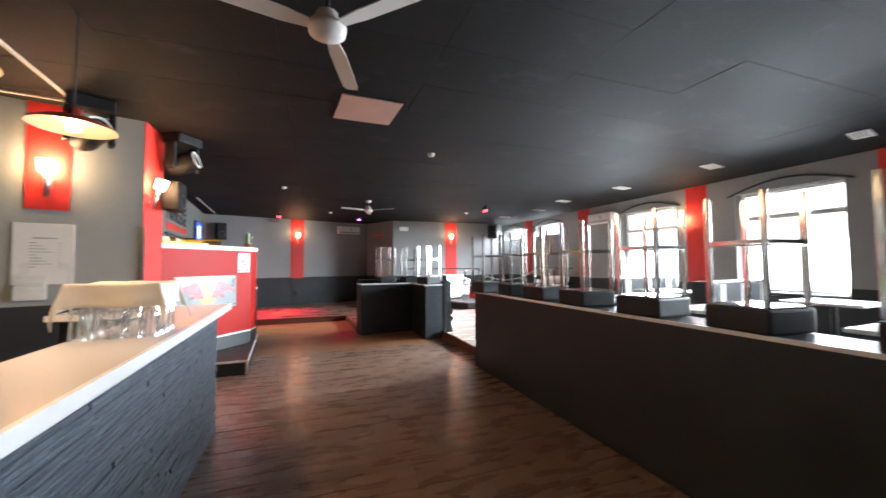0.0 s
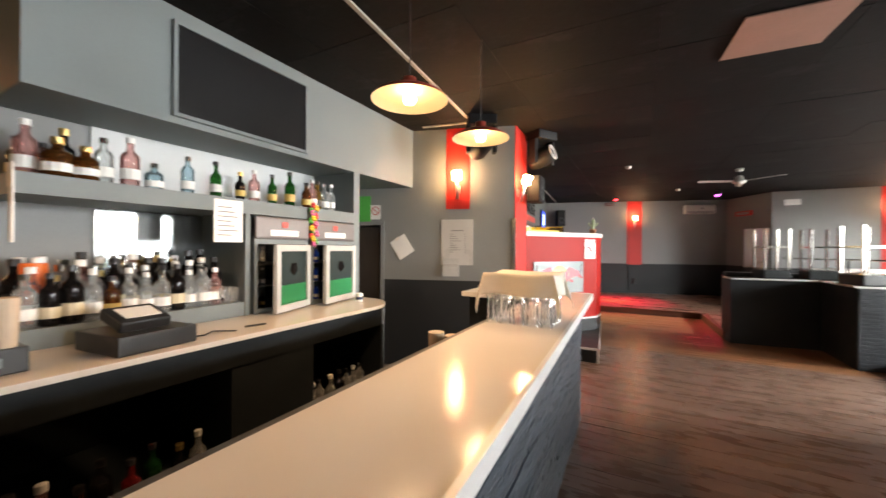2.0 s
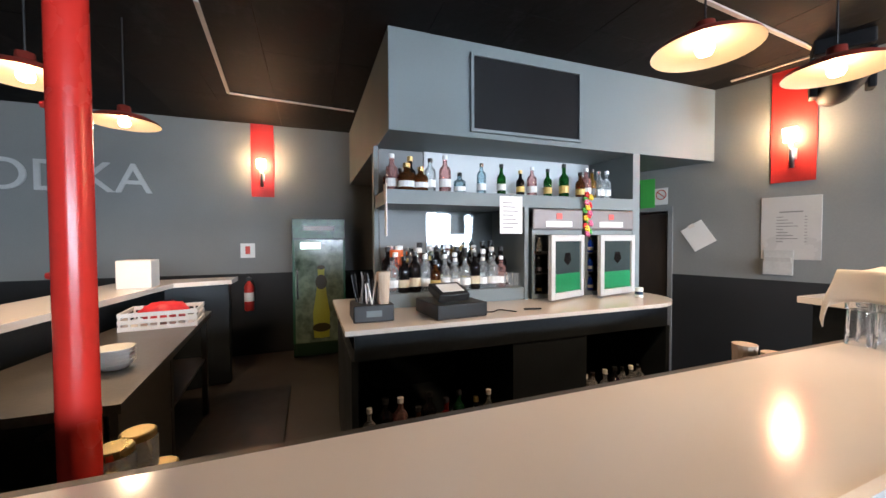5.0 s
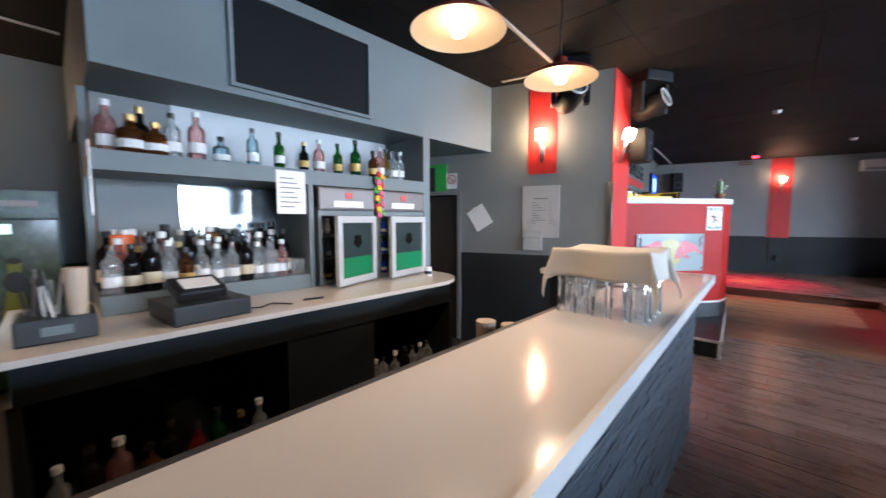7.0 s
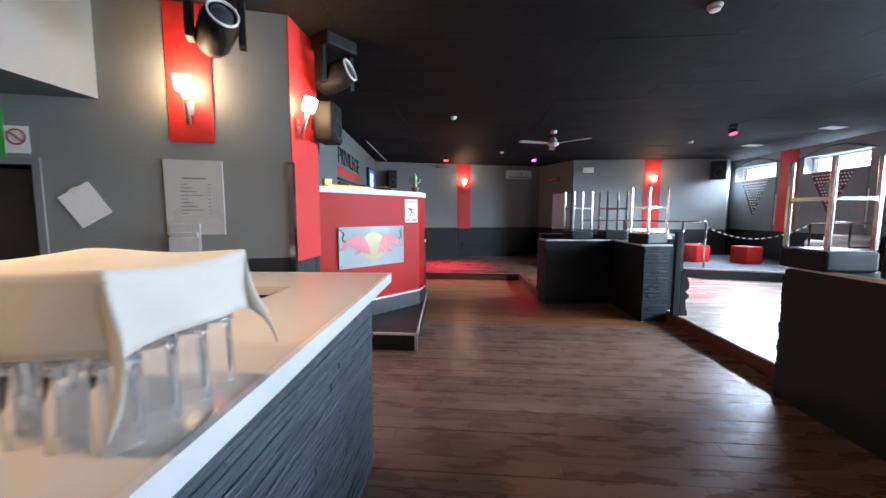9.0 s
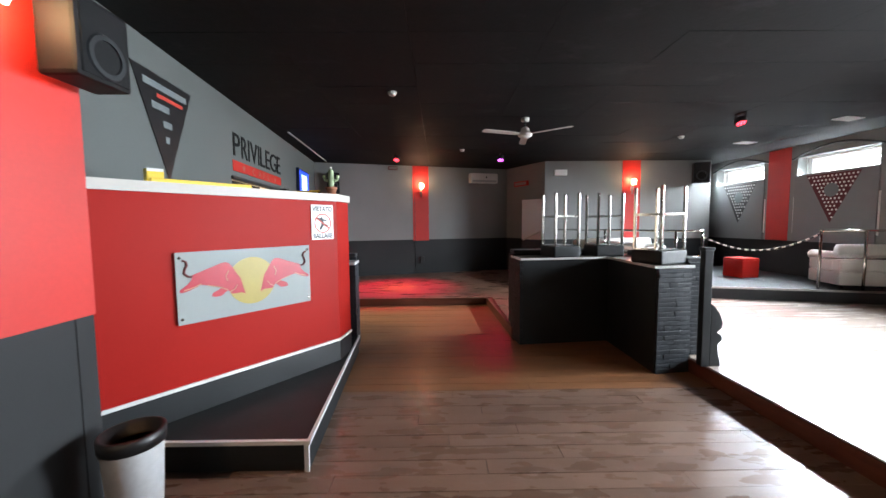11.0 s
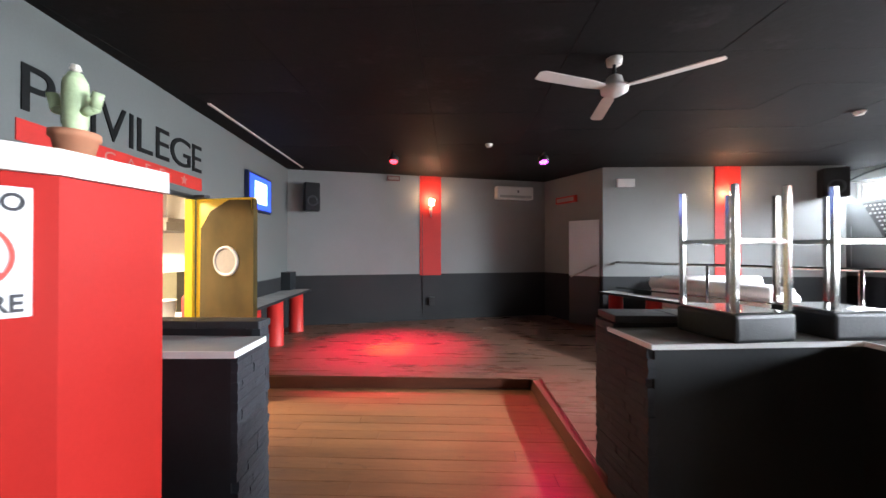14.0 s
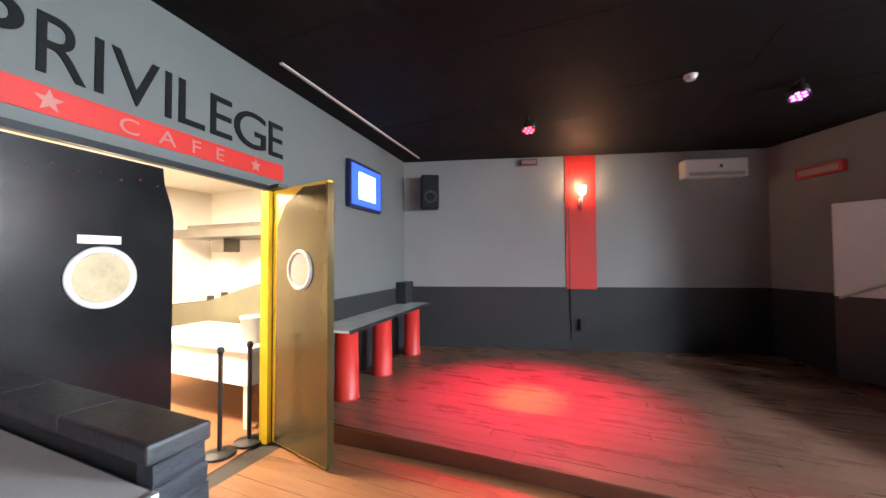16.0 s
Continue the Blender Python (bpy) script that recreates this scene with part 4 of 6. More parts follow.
nt_ = thing("paper_note", PM @ Matrix.Translation((on_pier(-2.20, 5.04), -0.004, 1.62)) @ Matrix.Rotation(radians(-32), 4, "Y"), "tilted white paper note taped to the wall", "paper sheet")
part("sheet", boxes((-0.12, -0.004, -0.14, 0.12, 0, 0.14)), PAPER, nt_)
part("tape", boxes((-0.03, -0.006, 0.11, 0.03, -0.0045, 0.15)), CREAM, nt_)
ns = thing("no_smoking_sign", PM @ Matrix.Translation((on_pier(-2.575, 4.93), -0.003, 2.10)), "small white no smoking sign", "sign")
part("plate", boxes((-0.075, -0.004, -0.1, 0.075, 0, 0.1)), WHITE, ns)
part("ring", lathe(B(), [(0.05, -0.001), (0.06, -0.001), (0.06, 0.001), (0.05, 0.001), (0.05, -0.001)], 24, Matrix.Translation((0, -0.006, 0.02)) @ Matrix.Rotation(math.pi / 2, 4, "X"), close=False), LABR, ns)
part("bar", boxes((-0.05, -0.008, -0.005, 0.05, -0.006, 0.005), ), LABR, ns, m=Matrix.Translation((0, 0, 0.02)) @ Matrix.Rotation(radians(40), 4, "Y"))
gs = thing("green_poster", PM @ Matrix.Translation((on_pier(-2.88, 4.83), -0.003, 2.135)), "green framed poster above the passage door", "poster")
part("sheet", boxes((-0.25, -0.006, -0.19, 0.25, 0, 0.19)), GREEN, gs)
part("dark_print", boxes((-0.2, -0.008, -0.17, 0.08, -0.0065, 0.15)), LABK, gs)
dr = tagged(new("door_1"), "dark brown passage door in a grey frame", "door", kind="structure")
dr.matrix_world = PM
part("door_leaf", boxes((d0 + 0.03, 0.03, -0.01, d1 - 0.03, 0.07, 1.89), bevel=0.003), DARKW, dr)
part("door_frame", boxes((d0 - 0.05, -0.015, 0, d0 + 0.001, -0.001, 1.96), (d1 - 0.001, -0.015, 0, d1 + 0.05, -0.001, 1.96), (d0 - 0.05, -0.016, 1.92, d1 + 0.05, -0.0015, 1.97)), WALLP, dr)
part("door_handle", boxes((d0 + 0.08, 0.0, 0.98, d0 + 0.2, 0.02, 1.0), (d0 + 0.08, 0.0, 0.97, d0 + 0.1, 0.03, 1.01)), STEEL, dr)


# pendant lamps
def pendant(x, y, z, energy=58):
    t = thing("pendant_lamp", pose(x, y, z), "red enamel dish pendant lamp glowing white inside", "pendant lamp", "pendant lamps over the bar")
    part("shade", lathe(B(), [(0.217, 0.0), (0.205, 0.018), (0.15, 0.048), (0.07, 0.066), (0.042, 0.08), (0.038, 0.125), (0.02, 0.132)], 32, close=False), DISHOUT, t, smooth=True)
    part("inner_shade", lathe(B(), [(0.217, -0.001), (0.20, 0.013), (0.145, 0.042), (0.065, 0.058), (0.0, 0.06)], 32, close=False), DISHIN, t, "white enamel inside", smooth=True)
    part("bulb", lathe(B(), [(0.0, -0.028), (0.028, -0.018), (0.038, 0.006), (0.028, 0.032), (0.018, 0.056)], 16), GLOWD, t, "glowing bulb", smooth=True)
    part("cord", rod(B(), (0, 0, 0.13), (0, 0, CEIL - z - 0.005), 0.005, 6), BLACKP, t)
    lamp("pendant_light", "SPOT", pose(x, y, z - 0.035), energy, WARM, 0.05, spot=168, blend=0.35)
    return t


for x, y in ((-0.48, 2.62), (-0.40, 3.48), (-2.61, -0.34), (-1.85, -0.46)):
    pendant(x, y, 2.445)

# red pole, west wall and sink corner
pole = thing("iron_pole", pose(-0.57, 0.32, 0), "glossy red painted iron pole from floor to ceiling", "pole")
part("shaft", lathe(B(), [(0.046, 0), (0.046, 1.1), (0.047, 1.12), (0.046, 1.14), (0.045, 2.0), (0.046, CEIL)], 24), mat("glossy_red_enamel", (0.60, 0.03, 0.02), 0.25, vary=0.15, fine=30, bump=0.12), pole, smooth=True)
for z in (1.5, 1.95, 2.4):
    part("rivet", lathe(B(), [(0.012, 0), (0.008, 0.012)], 8, pose(0.0, -0.046, z, 90, 0, 0)), RED, pole)
WM = run(wp, wq)
lt = thing("wall_lettering", WM, "pale metal letters on the grey wall", "lettering", kind="structure")
text("VODKA", 0.53, mat("pale_grey_letters", (0.55, 0.56, 0.56), 0.4), WM.inverted() @ Matrix.Translation((-4.985, -2.98, 2.2)) @ Matrix(((0, 0, 1, 0), (1, 0, 0, 0), (0, 1, 0, 0), (0, 0, 0, 1))), lt, 0.012, xs=1.08)
fx = thing("drinks_fridge", pose(-4.98, 1.03, 0), "tall green drinks fridge with a lit glass door", "fridge")
part("body", boxes((0, -0.34, 0.02, 0.06, 0.34, 1.88), (0.06, -0.34, 0.02, 0.42, -0.30, 1.88), (0.06, 0.30, 0.02, 0.42, 0.34, 1.88), (0.06, -0.3, 1.6, 0.42, 0.3, 1.88), (0.06, -0.3, 0.02, 0.42, 0.3, 0.2), bevel=0.004), mat("dark_green_enamel", (0.008, 0.03, 0.012), 0.4), fx)
part("header", boxes((0.421, -0.33, 1.62, 0.43, 0.33, 1.87)), mat("green_header_print", (0.04, 0.16, 0.05), 0.3, scale=11, fine=60, color2=(0.004, 0.02, 0.008)), fx, "dark green header panel")
part("header_bar", boxes((0.431, -0.2, 1.72, 0.434, 0.2, 1.78)), WHITE, fx)
part("glass_door", boxes((0.421, -0.31, 0.2, 0.435, 0.31, 1.6)), mat("fridge_door_glass", (0.26, 0.34, 0.25), 0.12, scale=3.5, fine=14, color2=(0.02, 0.04, 0.025), bump=0), fx, "misted glass door")
part("bottle_print", lathe(B(), [(0.0, 0.25), (0.10, 0.26), (0.11, 0.6), (0.07, 0.85), (0.04, 1.1), (0.045, 1.2), (0.0, 1.21)], 20, Matrix.Translation((0.437, 0.02, 0.0)) @ Matrix.Diagonal((0.05, 1, 1, 1))), mat("olive_green_print", (0.40, 0.42, 0.04), 0.4), fx, "printed olive green bottle shape")
part("interior_light", boxes((0.436, -0.24, 1.47, 0.439, 0.02, 1.56)), emitter("fridge_light", (0.85, 1.0, 0.93), 1.6), fx, "pale glow of the fridge lamp")
for z, ry, rz in ((0.40, 0.12, 0.06), (1.02, 0.075, 0.10), (1.22, 0.05, 0.03)):
    part("dark_print", lathe(B(), [(0.0, 0), (1.0, 0), (1.0, 0.003), (0.0, 0.003)], 24, Matrix.Translation((0.444, 0.02, z)) @ Matrix.Diagonal((1, ry, rz, 1)) @ Matrix.Rotation(math.pi / 2, 4, "Y")), mat("bottle_brown_print", (0.05, 0.045, 0.015), 0.4), fx, "dark brown print")
for y in (-0.325, 0.325):
    part("door_edge", boxes((0.436, y - 0.015, 0.2, 0.45, y + 0.015, 1.6)), mat("green_door_edge", (0.015, 0.09, 0.04), 0.35), fx)
part("handle", boxes((0.436, -0.29, 0.8, 0.46, -0.27, 1.2)), CHROME, fx)
ex = thing("fire_extinguisher", pose(-4.9, 0.12, 0.62), "red fire extinguisher hanging on the dark wall", "fire extinguisher")
part("cylinder", lathe(B(), [(0.0, 0), (0.055, 0.01), (0.06, 0.03), (0.06, 0.34), (0.035, 0.39), (0.02, 0.40), (0.02, 0.42)], 18), RED, ex, smooth=True)
part("valve", boxes((-0.02, -0.03, 0.42, 0.03, 0.03, 0.46), (-0.01, -0.01, 0.46, 0.09, 0.01, 0.475)), BLACKP, ex)
part("hose", tube(B(), [(0.02, 0.03, 0.44), (0.05, 0.08, 0.38), (0.04, 0.075, 0.2)], 0.01, 8), BLACKP, ex)
part("label", lathe(B(), [(0.0605, 0.14), (0.0605, 0.26)], 18, close=False), PAPER, ex)
es = thing("extinguisher_sign", pose(-4.997, 0.10, 1.45), "small white and red extinguisher sign", "sign")
part("plate", boxes((0, -0.09, -0.1, 0.006, 0.09, 0.1)), WHITE, es)
part("pictogram", boxes((0.0062, -0.03, -0.05, 0.0075, 0.03, 0.06)), LABR, es)
bar2 = thing("side_bar", Matrix(), "second bar leg with cream top beyond the sink", "bar counter")
part("bar_top", prism(B(), [(-0.12, -1.28), (-0.12, -0.75), (-3.6, -0.36), (-3.75, 0.12), (-4.1, 0.12), (-4.0, -0.9)], 1.125, 1.17), CREAM, bar2)
part("bar_core", prism(B(), [(-0.12, -1.2), (-0.12, -0.9), (-3.8, -0.5), (-3.95, 0.05), (-4.08, 0.05), (-3.95, -0.85)], 0.0, 1.12), BLACK, bar2)
sk = thing("steel_workbench", Matrix(), "stainless steel sink bench behind the bar", "workbench")
part("worktop", prism(B(), [(-1.1, 0.20), (-3.2, 0.05), (-3.25, -0.42), (-1.1, -0.62)], 0.90, 0.94), DSTEEL, sk)
part("front_panel", prism(B(), [(-1.15, 0.17), (-1.9, 0.12), (-1.9, 0.09), (-1.15, 0.14)], 0.1, 0.9), DSTEEL, sk)
for x, y in ((-1.16, 0.1), (-2.1, 0.05), (-3.15, 0.0), (-3.15, -0.36), (-1.16, -0.55)):
    part("leg", boxes((x - 0.02, y - 0.02, 0, x + 0.02, y + 0.02, 0.9)), DSTEEL, sk)
part("lower_shelf", prism(B(), [(-1.9, 0.08), (-3.2, 0.0), (-3.2, -0.36), (-1.9, -0.5)], 0.5, 0.52), DSTEEL, sk)
cr = thing("plastic_crate", pose(-2.72, -0.16, 0.94, 0, 0, 6), "white slotted plastic crate with red bundle", "crate")
bm = B()
for sx in (-0.18, 0.17):
    for z in (0.0, 0.05, 0.10):
        box(bm, sx, -0.24, z, sx + 0.01, 0.24, z + 0.03)
for sy in (-0.24, 0.23):
    for z in (0.0, 0.05, 0.10):
        box(bm, -0.17, sy, z, 0.17, sy + 0.01, z + 0.03)
for k in range(9):
    for sx in (-0.18, 0.17):
        box(bm, sx + 0.001, -0.236 + k * 0.057, 0.0, sx + 0.009, -0.222 + k * 0.057, 0.13)
box(bm, -0.17, -0.23, 0.0, 0.17, 0.23, 0.012)
part("basket", bm, WHITE, cr)
bm = B()
bmesh.ops.create_icosphere(bm, subdivisions=3, radius=0.1, matrix=Matrix.Translation((0, 0, 0.10)) @ Matrix.Diagonal((1.0, 1.6, 0.75, 1)))
for v in bm.verts:
    v.co += v.normal * 0.018 * math.sin(v.co.x * 70 + v.co.y * 43) * math.cos(v.co.z * 61)
part("red_bag", bm, mat("red_plastic_bag", (0.6, 0.03, 0.04), 0.4, bump=0.4), cr, "crumpled red bundle", smooth=True)
st = thing("bowl_stack", pose(-1.62, -0.03, 0.94), "stack of white bowls on the steel bench", "bowls")
for k in range(5):
    part("bowl", lathe(B(), [(0.0, 0.0), (0.05, 0.0), (0.085, 0.034), (0.087, 0.037), (0.05, 0.006), (0.0, 0.005)], 24), WHITE, st, m=Matrix.Translation((0, 0, 0.018 * k)), smooth=True)
# Box stands in for a white paper sheet leaning on the side bar.
mc = thing("paper_towel_stand", pose(-3.35, -0.55, 1.17), "white box in place of a leaning paper sheet on the side bar", "dispenser")
part("casing", boxes((-0.1, -0.13, 0, 0.1, 0.13, 0.25), bevel=0.012), PAPER, mc)
bgs = thing("canister", pose(-1.32, 0.60, 0.0), "gold-lidded glass canister stored below the bar", "canister", "gold-lidded canisters")
part("jar", lathe(B(), [(0.055, 0), (0.06, 0.01), (0.06, 0.11), (0.05, 0.12)], 18), GCL, bgs, smooth=True)
part("lid", lathe(B(), [(0.056, 0.12), (0.056, 0.14), (0.05, 0.145)], 18), GOLD, bgs, "gold lid")
bgs.matrix_world = pose(-0.80, 0.23, 0.61)
for x, y, z in ((-0.93, 0.25, 0.61), (-0.81, 0.36, 0.61), (-0.94, 0.38, 0.61), (-0.82, 0.29, 0.756), (-0.92, 0.32, 0.756)):
    copy_thing(bgs, pose(x, y, z))
ub = thing("under_bar_cabinet", pose(-0.87, 0.31, 0), "black cabinet holding gold-lidded canisters behind the bar", "cabinet")
part("cabinet_body", boxes((-0.2, -0.2, 0.02, 0.2, 0.2, 0.61), bevel=0.006), BLACKP, ub)
part("cabinet_door", boxes((-0.18, 0.2, 0.06, 0.18, 0.215, 0.52), bevel=0.003), BLACK, ub)
cup = thing("paper_cup", pose(-0.24, 2.52, 0.86), "stack of pale paper cups on the bar shelf", "cup", "cups behind the bar")
part("cup_wall", lathe(B(), [(0.03, 0), (0.042, 0.315), (0.038, 0.316)], 16), CARD, cup)
copy_thing(cup, pose(-0.25, 2.72, 0.80))
rb = tagged(part("ribbon", boxes((-2.11, 1.462, 1.62, -2.05, 1.468, 1.9), (-2.13, 1.46, 1.9, -2.05, 1.468, 2.02)), CREAM), "pale ribbon hanging from the shelf corner", "ribbon")
for k in range(5):
    put_bottle(["dark", "liqueur", "dark", "clear", "amber"][k], -2.53 + random.uniform(-0.02, 0.02), 2.05 + k * 0.12, 1.17, "bottles before the bar mirror", 1.45 if k == 2 else 1.25)
sw = thing("bar_mat", pose(-2.9, 0.35, 0.0), "black rubber floor mat behind the bar", "floor mat")
part("mat", boxes((-0.7, -0.35, 0.002, 0.7, 0.35, 0.014), bevel=0.004), BLACKP, sw)

# ---- bar stools, upside down on the low walls ----
def bar_stool(m):
    t = thing("bar_stool", m, "upturned chrome bar stool with a black padded square seat", "bar stool", "upturned bar stools")
    bm = boxes((-0.19, -0.19, 0.0, 0.19, 0.19, 0.15), bevel=0.02)
    part("seat", bm, LEATHER, t, "black padded seat")
    part("seat_plate", boxes((-0.17, -0.17, 0.151, 0.17, 0.17, 0.158)), CHROME, t)
    for sx in (-1, 1):
        for sy in (-1, 1):
            part("leg", boxes((sx * 0.165 - 0.0145, sy * 0.165 - 0.0145, 0.158, sx * 0.165 + 0.0145, sy * 0.165 + 0.0145, 0.83), bevel=0.004), CHROME, t)
    for sx in (-1, 1):
        part("crossbar", boxes((sx * 0.165 - 0.009, -0.148, 0.52, sx * 0.165 + 0.009, 0.148, 0.545)), CHROME, t)
        part("crossbar", boxes((-0.148, sx * 0.165 - 0.009, 0.52, 0.148, sx * 0.165 + 0.009, 0.545)), CHROME, t)
    return t


ST = [(2.66, 9.02, 1.129, 12), (3.28, 9.10, 1.129, 4), (3.45, 8.13, 1.129, 20)]
ST += [(3.52, 5.42, 1.138, 3)]
ST += [(3.63, y, 1.138, a) for y, a in ((4.78, -4), (4.15, 2), (3.47, -3), (2.72, 5), (1.98, -4), (1.22, 2), (0.45, -2))]
s0 = bar_stool(pose(*ST[0][:3], 0, 0, ST[0][3]))
for x, y, z, a in ST[1:]:
    copy_thing(s0, pose(x, y, z, 0, 0, a))

par3 = tagged(part("brick_parapet", boxes((3.69, 8.0, STAGE - 0.01, 3.90, 9.25, 1.19)), BLACK), "black painted brick parapet beside the newel post", "low wall", kind="structure")

# newel post with scroll beside the step
nw = thing("newel_post", pose(3.66, 7.68, STAGE), "black wooden newel post with a scrolled bracket", "post")
part("post", boxes((-0.045, -0.035, 0, 0.035, 0.035, 1.15), bevel=0.006), BLACK, nw)
part("cap", boxes((-0.055, -0.045, 1.15, 0.045, 0.045, 1.18), bevel=0.006), BLACK, nw)
bm = B()
prof = [(0.05, 0.62)] + [(0.06 + 0.10 * (1 - s) ** 0.6 * s * 2 + 0.05 * s, 0.62 - 0.28 * s) for s in np.linspace(0.1, 1, 7)] + [(0.16, 0.30), (0.16, 0.26), (0.12, 0.22), (0.13, 0.12), (0.15, 0.05), (0.15, 0.0), (0.05, 0.0)]
lo = [bm.verts.new((x, -0.025, z)) for x, z in prof]
hi = [bm.verts.new((x, 0.025, z)) for x, z in prof]
bm.faces.new(lo)
bm.faces.new(hi[::-1])
for i in range(len(prof)):
    j = (i + 1) % len(prof)
    bm.faces.new((lo[i], lo[j], hi[j], hi[i]))
part("scroll_bracket", bm, BLACK, nw)

# ---- booth front: signs, cactus ----
DM = run(D0, D1)
ud = u_of(D0, D1, -0.826, 6.729)
sg = thing("drink_sign", DM @ Matrix.Translation((ud + 0.525, -0.012, 1.135)), "white sign with a yellow disc and two red animal shapes", "sign")
part("plate", boxes((-0.525, -0.010, -0.26, 0.525, 0.0, 0.26), bevel=0.002), mat("sign_white", (0.36, 0.40, 0.40), 0.08, vary=0.08, bump=0.01), sg)
part("disc", lathe(B(), [(0.0, 0.0), (0.19, 0.0), (0.19, 0.002), (0.0, 0.002)], 40, Matrix.Translation((0, -0.0105, 0.0)) @ Matrix.Rotation(math.pi / 2, 4, "X")), mat("yellow_gold_print", (0.40, 0.32, 0.08), 0.35, vary=0.15), sg)
BULLD = mat("dark_maroon_print", (0.12, 0.03, 0.03), 0.4)
BULL = mat("red_print", (0.45, 0.03, 0.05), 0.35, vary=0.2, scale=12)
def rounded(pts, n):
    """A closed line drawn smoothly through the given corners."""
    out = []
    for i in range(len(pts)):
        a, b, c, d = (Vector(pts[(i + k) % len(pts)]) for k in (-1, 0, 1, 2))
        for k in range(n):
            u = k / n
            out.append(tuple(0.5 * (2 * b + (c - a) * u + (2 * a - 5 * b + 4 * c - d) * u * u + (3 * b - a - 3 * c + d) * u ** 3)))
    return out


TAN = mat("tan_print", (0.55, 0.33, 0.20), 0.4)
for s in (-1, 1):
    bm = B()
    ring = [(0.062, -0.10), (0.09, -0.085), (0.16, -0.085), (0.19, -0.055), (0.24, -0.088), (0.30, -0.085), (0.29, -0.055), (0.24, -0.03), (0.30, -0.005), (0.37, 0.012), (0.40, 0.0), (0.46, -0.022), (0.50, -0.028), (0.505, -0.008), (0.46, 0.025), (0.43, 0.06), (0.425, 0.09), (0.36, 0.115), (0.29, 0.14), (0.215, 0.165), (0.17, 0.15), (0.12, 0.07), (0.095, 0.03), (0.08, -0.03)]
    shape = rounded(ring, 3)
    vs = [bm.verts.new((s * x, -0.0135, z)) for x, z in shape]
    vb = [bm.verts.new((s * x, -0.0125, z)) for x, z in shape]
    bm.faces.new(vs)
    for i in range(len(shape)):
        j = (i + 1) % len(shape)
        bm.faces.new((vs[i], vs[j], vb[j], vb[i]))
    part("animal_shape", bm, BULL, sg)
    part("tail", tube(B(), [(s * 0.425, -0.012, 0.08), (s * 0.455, -0.012, 0.085), (s * 0.475, -0.012, 0.11), (s * 0.47, -0.012, 0.14), (s * 0.455, -0.012, 0.165), (s * 0.46, -0.012, 0.19), (s * 0.485, -0.012, 0.205)], 0.008, 6), BULLD, sg)
    for a, b, c in (((0.19, -0.05), (0.25, -0.02), (0.33, 0.004)), ((0.37, 0.02), (0.42, 0.0), (0.48, -0.015)), ((0.18, 0.10), (0.20, 0.06), (0.19, 0.02)), ((0.12, -0.02), (0.14, -0.05), (0.18, -0.07))):
        part("highlight", tube(B(), [(s * p[0], -0.0125, p[1]) for p in (a, b, c)], 0.004, 5), TAN, sg)
for sx in (-0.5, 0.5):
    for sz in (-0.22, 0.22):
        part("screw", lathe(B(), [(0.012, 0), (0.009, 0.006)], 10, Matrix.Translation((sx, -0.010, sz)) @ Matrix.Rotation(math.pi / 2, 4, "X")), CHROME, sg)
uv = u_of(D0, D1, -0.085, 7.69)
vs_ = thing("dance_ban_sign", DM @ Matrix.Translation((uv, -0.004, 1.605)), "white sign with black words and a red ring", "sign")
part("plate", boxes((-0.12, -0.005, -0.165, 0.12, 0.0, 0.165)), WHITE, vs_)
RX = Matrix.Rotation(math.pi / 2, 4, "X")
text("VIETATO", 0.062, INK, Matrix.Translation((0, -0.0055, 0.105)) @ RX, vs_, 0.001, "CENTER", 0.86, 0.025)
text("BALLARE", 0.062, INK, Matrix.Translation((0, -0.0055, -0.150)) @ RX, vs_, 0.001, "CENTER", 0.86, 0.025)
part("ring", lathe(B(), [(0.082, -0.001), (0.092, -0.001), (0.092, 0.001), (0.082, 0.001), (0.082, -0.001)], 40, Matrix.Translation((0, -0.007, -0.01)) @ RX, close=False), LABR, vs_)
part("slash", boxes((-0.085, -0.0095, -0.006, 0.085, -0.0075, 0.006)), LABR, vs_, m=Matrix.Translation((0, 0, -0.01)) @ Matrix.Rotation(radians(35), 4, "Y"))
bm = B()
for a, b, r in (((-0.02, 0.05), (0.0, -0.01), 0.016), ((0.0, -0.01), (-0.03, -0.065), 0.012), ((0.0, -0.01), (0.055, -0.035), 0.012), ((-0.03, 0.03), (-0.06, 0.045), 0.008), ((-0.01, 0.03), (0.04, 0.02), 0.008)):
    rod(bm, (a[0], -0.0075, a[1]), (b[0], -0.0075, b[1]), r, 8)
bmesh.ops.scale(bm, vec=(1, 0.08, 1), verts=bm.verts)
bmesh.ops.translate(bm, vec=(0, -0.006, -0.005), verts=bm.verts)
part("pictogram", bm, INK, vs_)
ca = thing("potted_cactus", pose(-0.055, 7.93, 1.88), "toy green cactus in a terracotta pot on the booth cap", "cactus")
ca.scale = (0.8, 0.8, 0.72)
part("pot", lathe(B(), [(0.05, 0), (0.066, 0.085), (0.074, 0.088), (0.074, 0.115), (0.062, 0.115), (0.05, 0.10)], 22), TERRA, ca, smooth=True)
bm = lathe(B(), [(0.0, 0.10), (0.03, 0.10), (0.038, 0.16), (0.04, 0.26), (0.036, 0.33), (0.02, 0.365), (0.0, 0.37)], 14)
part("stem", bm, CACTUS, ca, smooth=True)
for s in (-1, 1):
    bm = tube(B(), [(s * 0.03, 0, 0.20), (s * 0.075, 0, 0.215), (s * 0.09, 0, 0.28)], 0.018, 10)
    part("arm", bm, CACTUS, ca, smooth=True)
part("flower_tuft", lathe(B(), [(0.0, 0.365), (0.018, 0.38), (0.012, 0.4), (0.0, 0.402)], 8), CLOTH, ca)
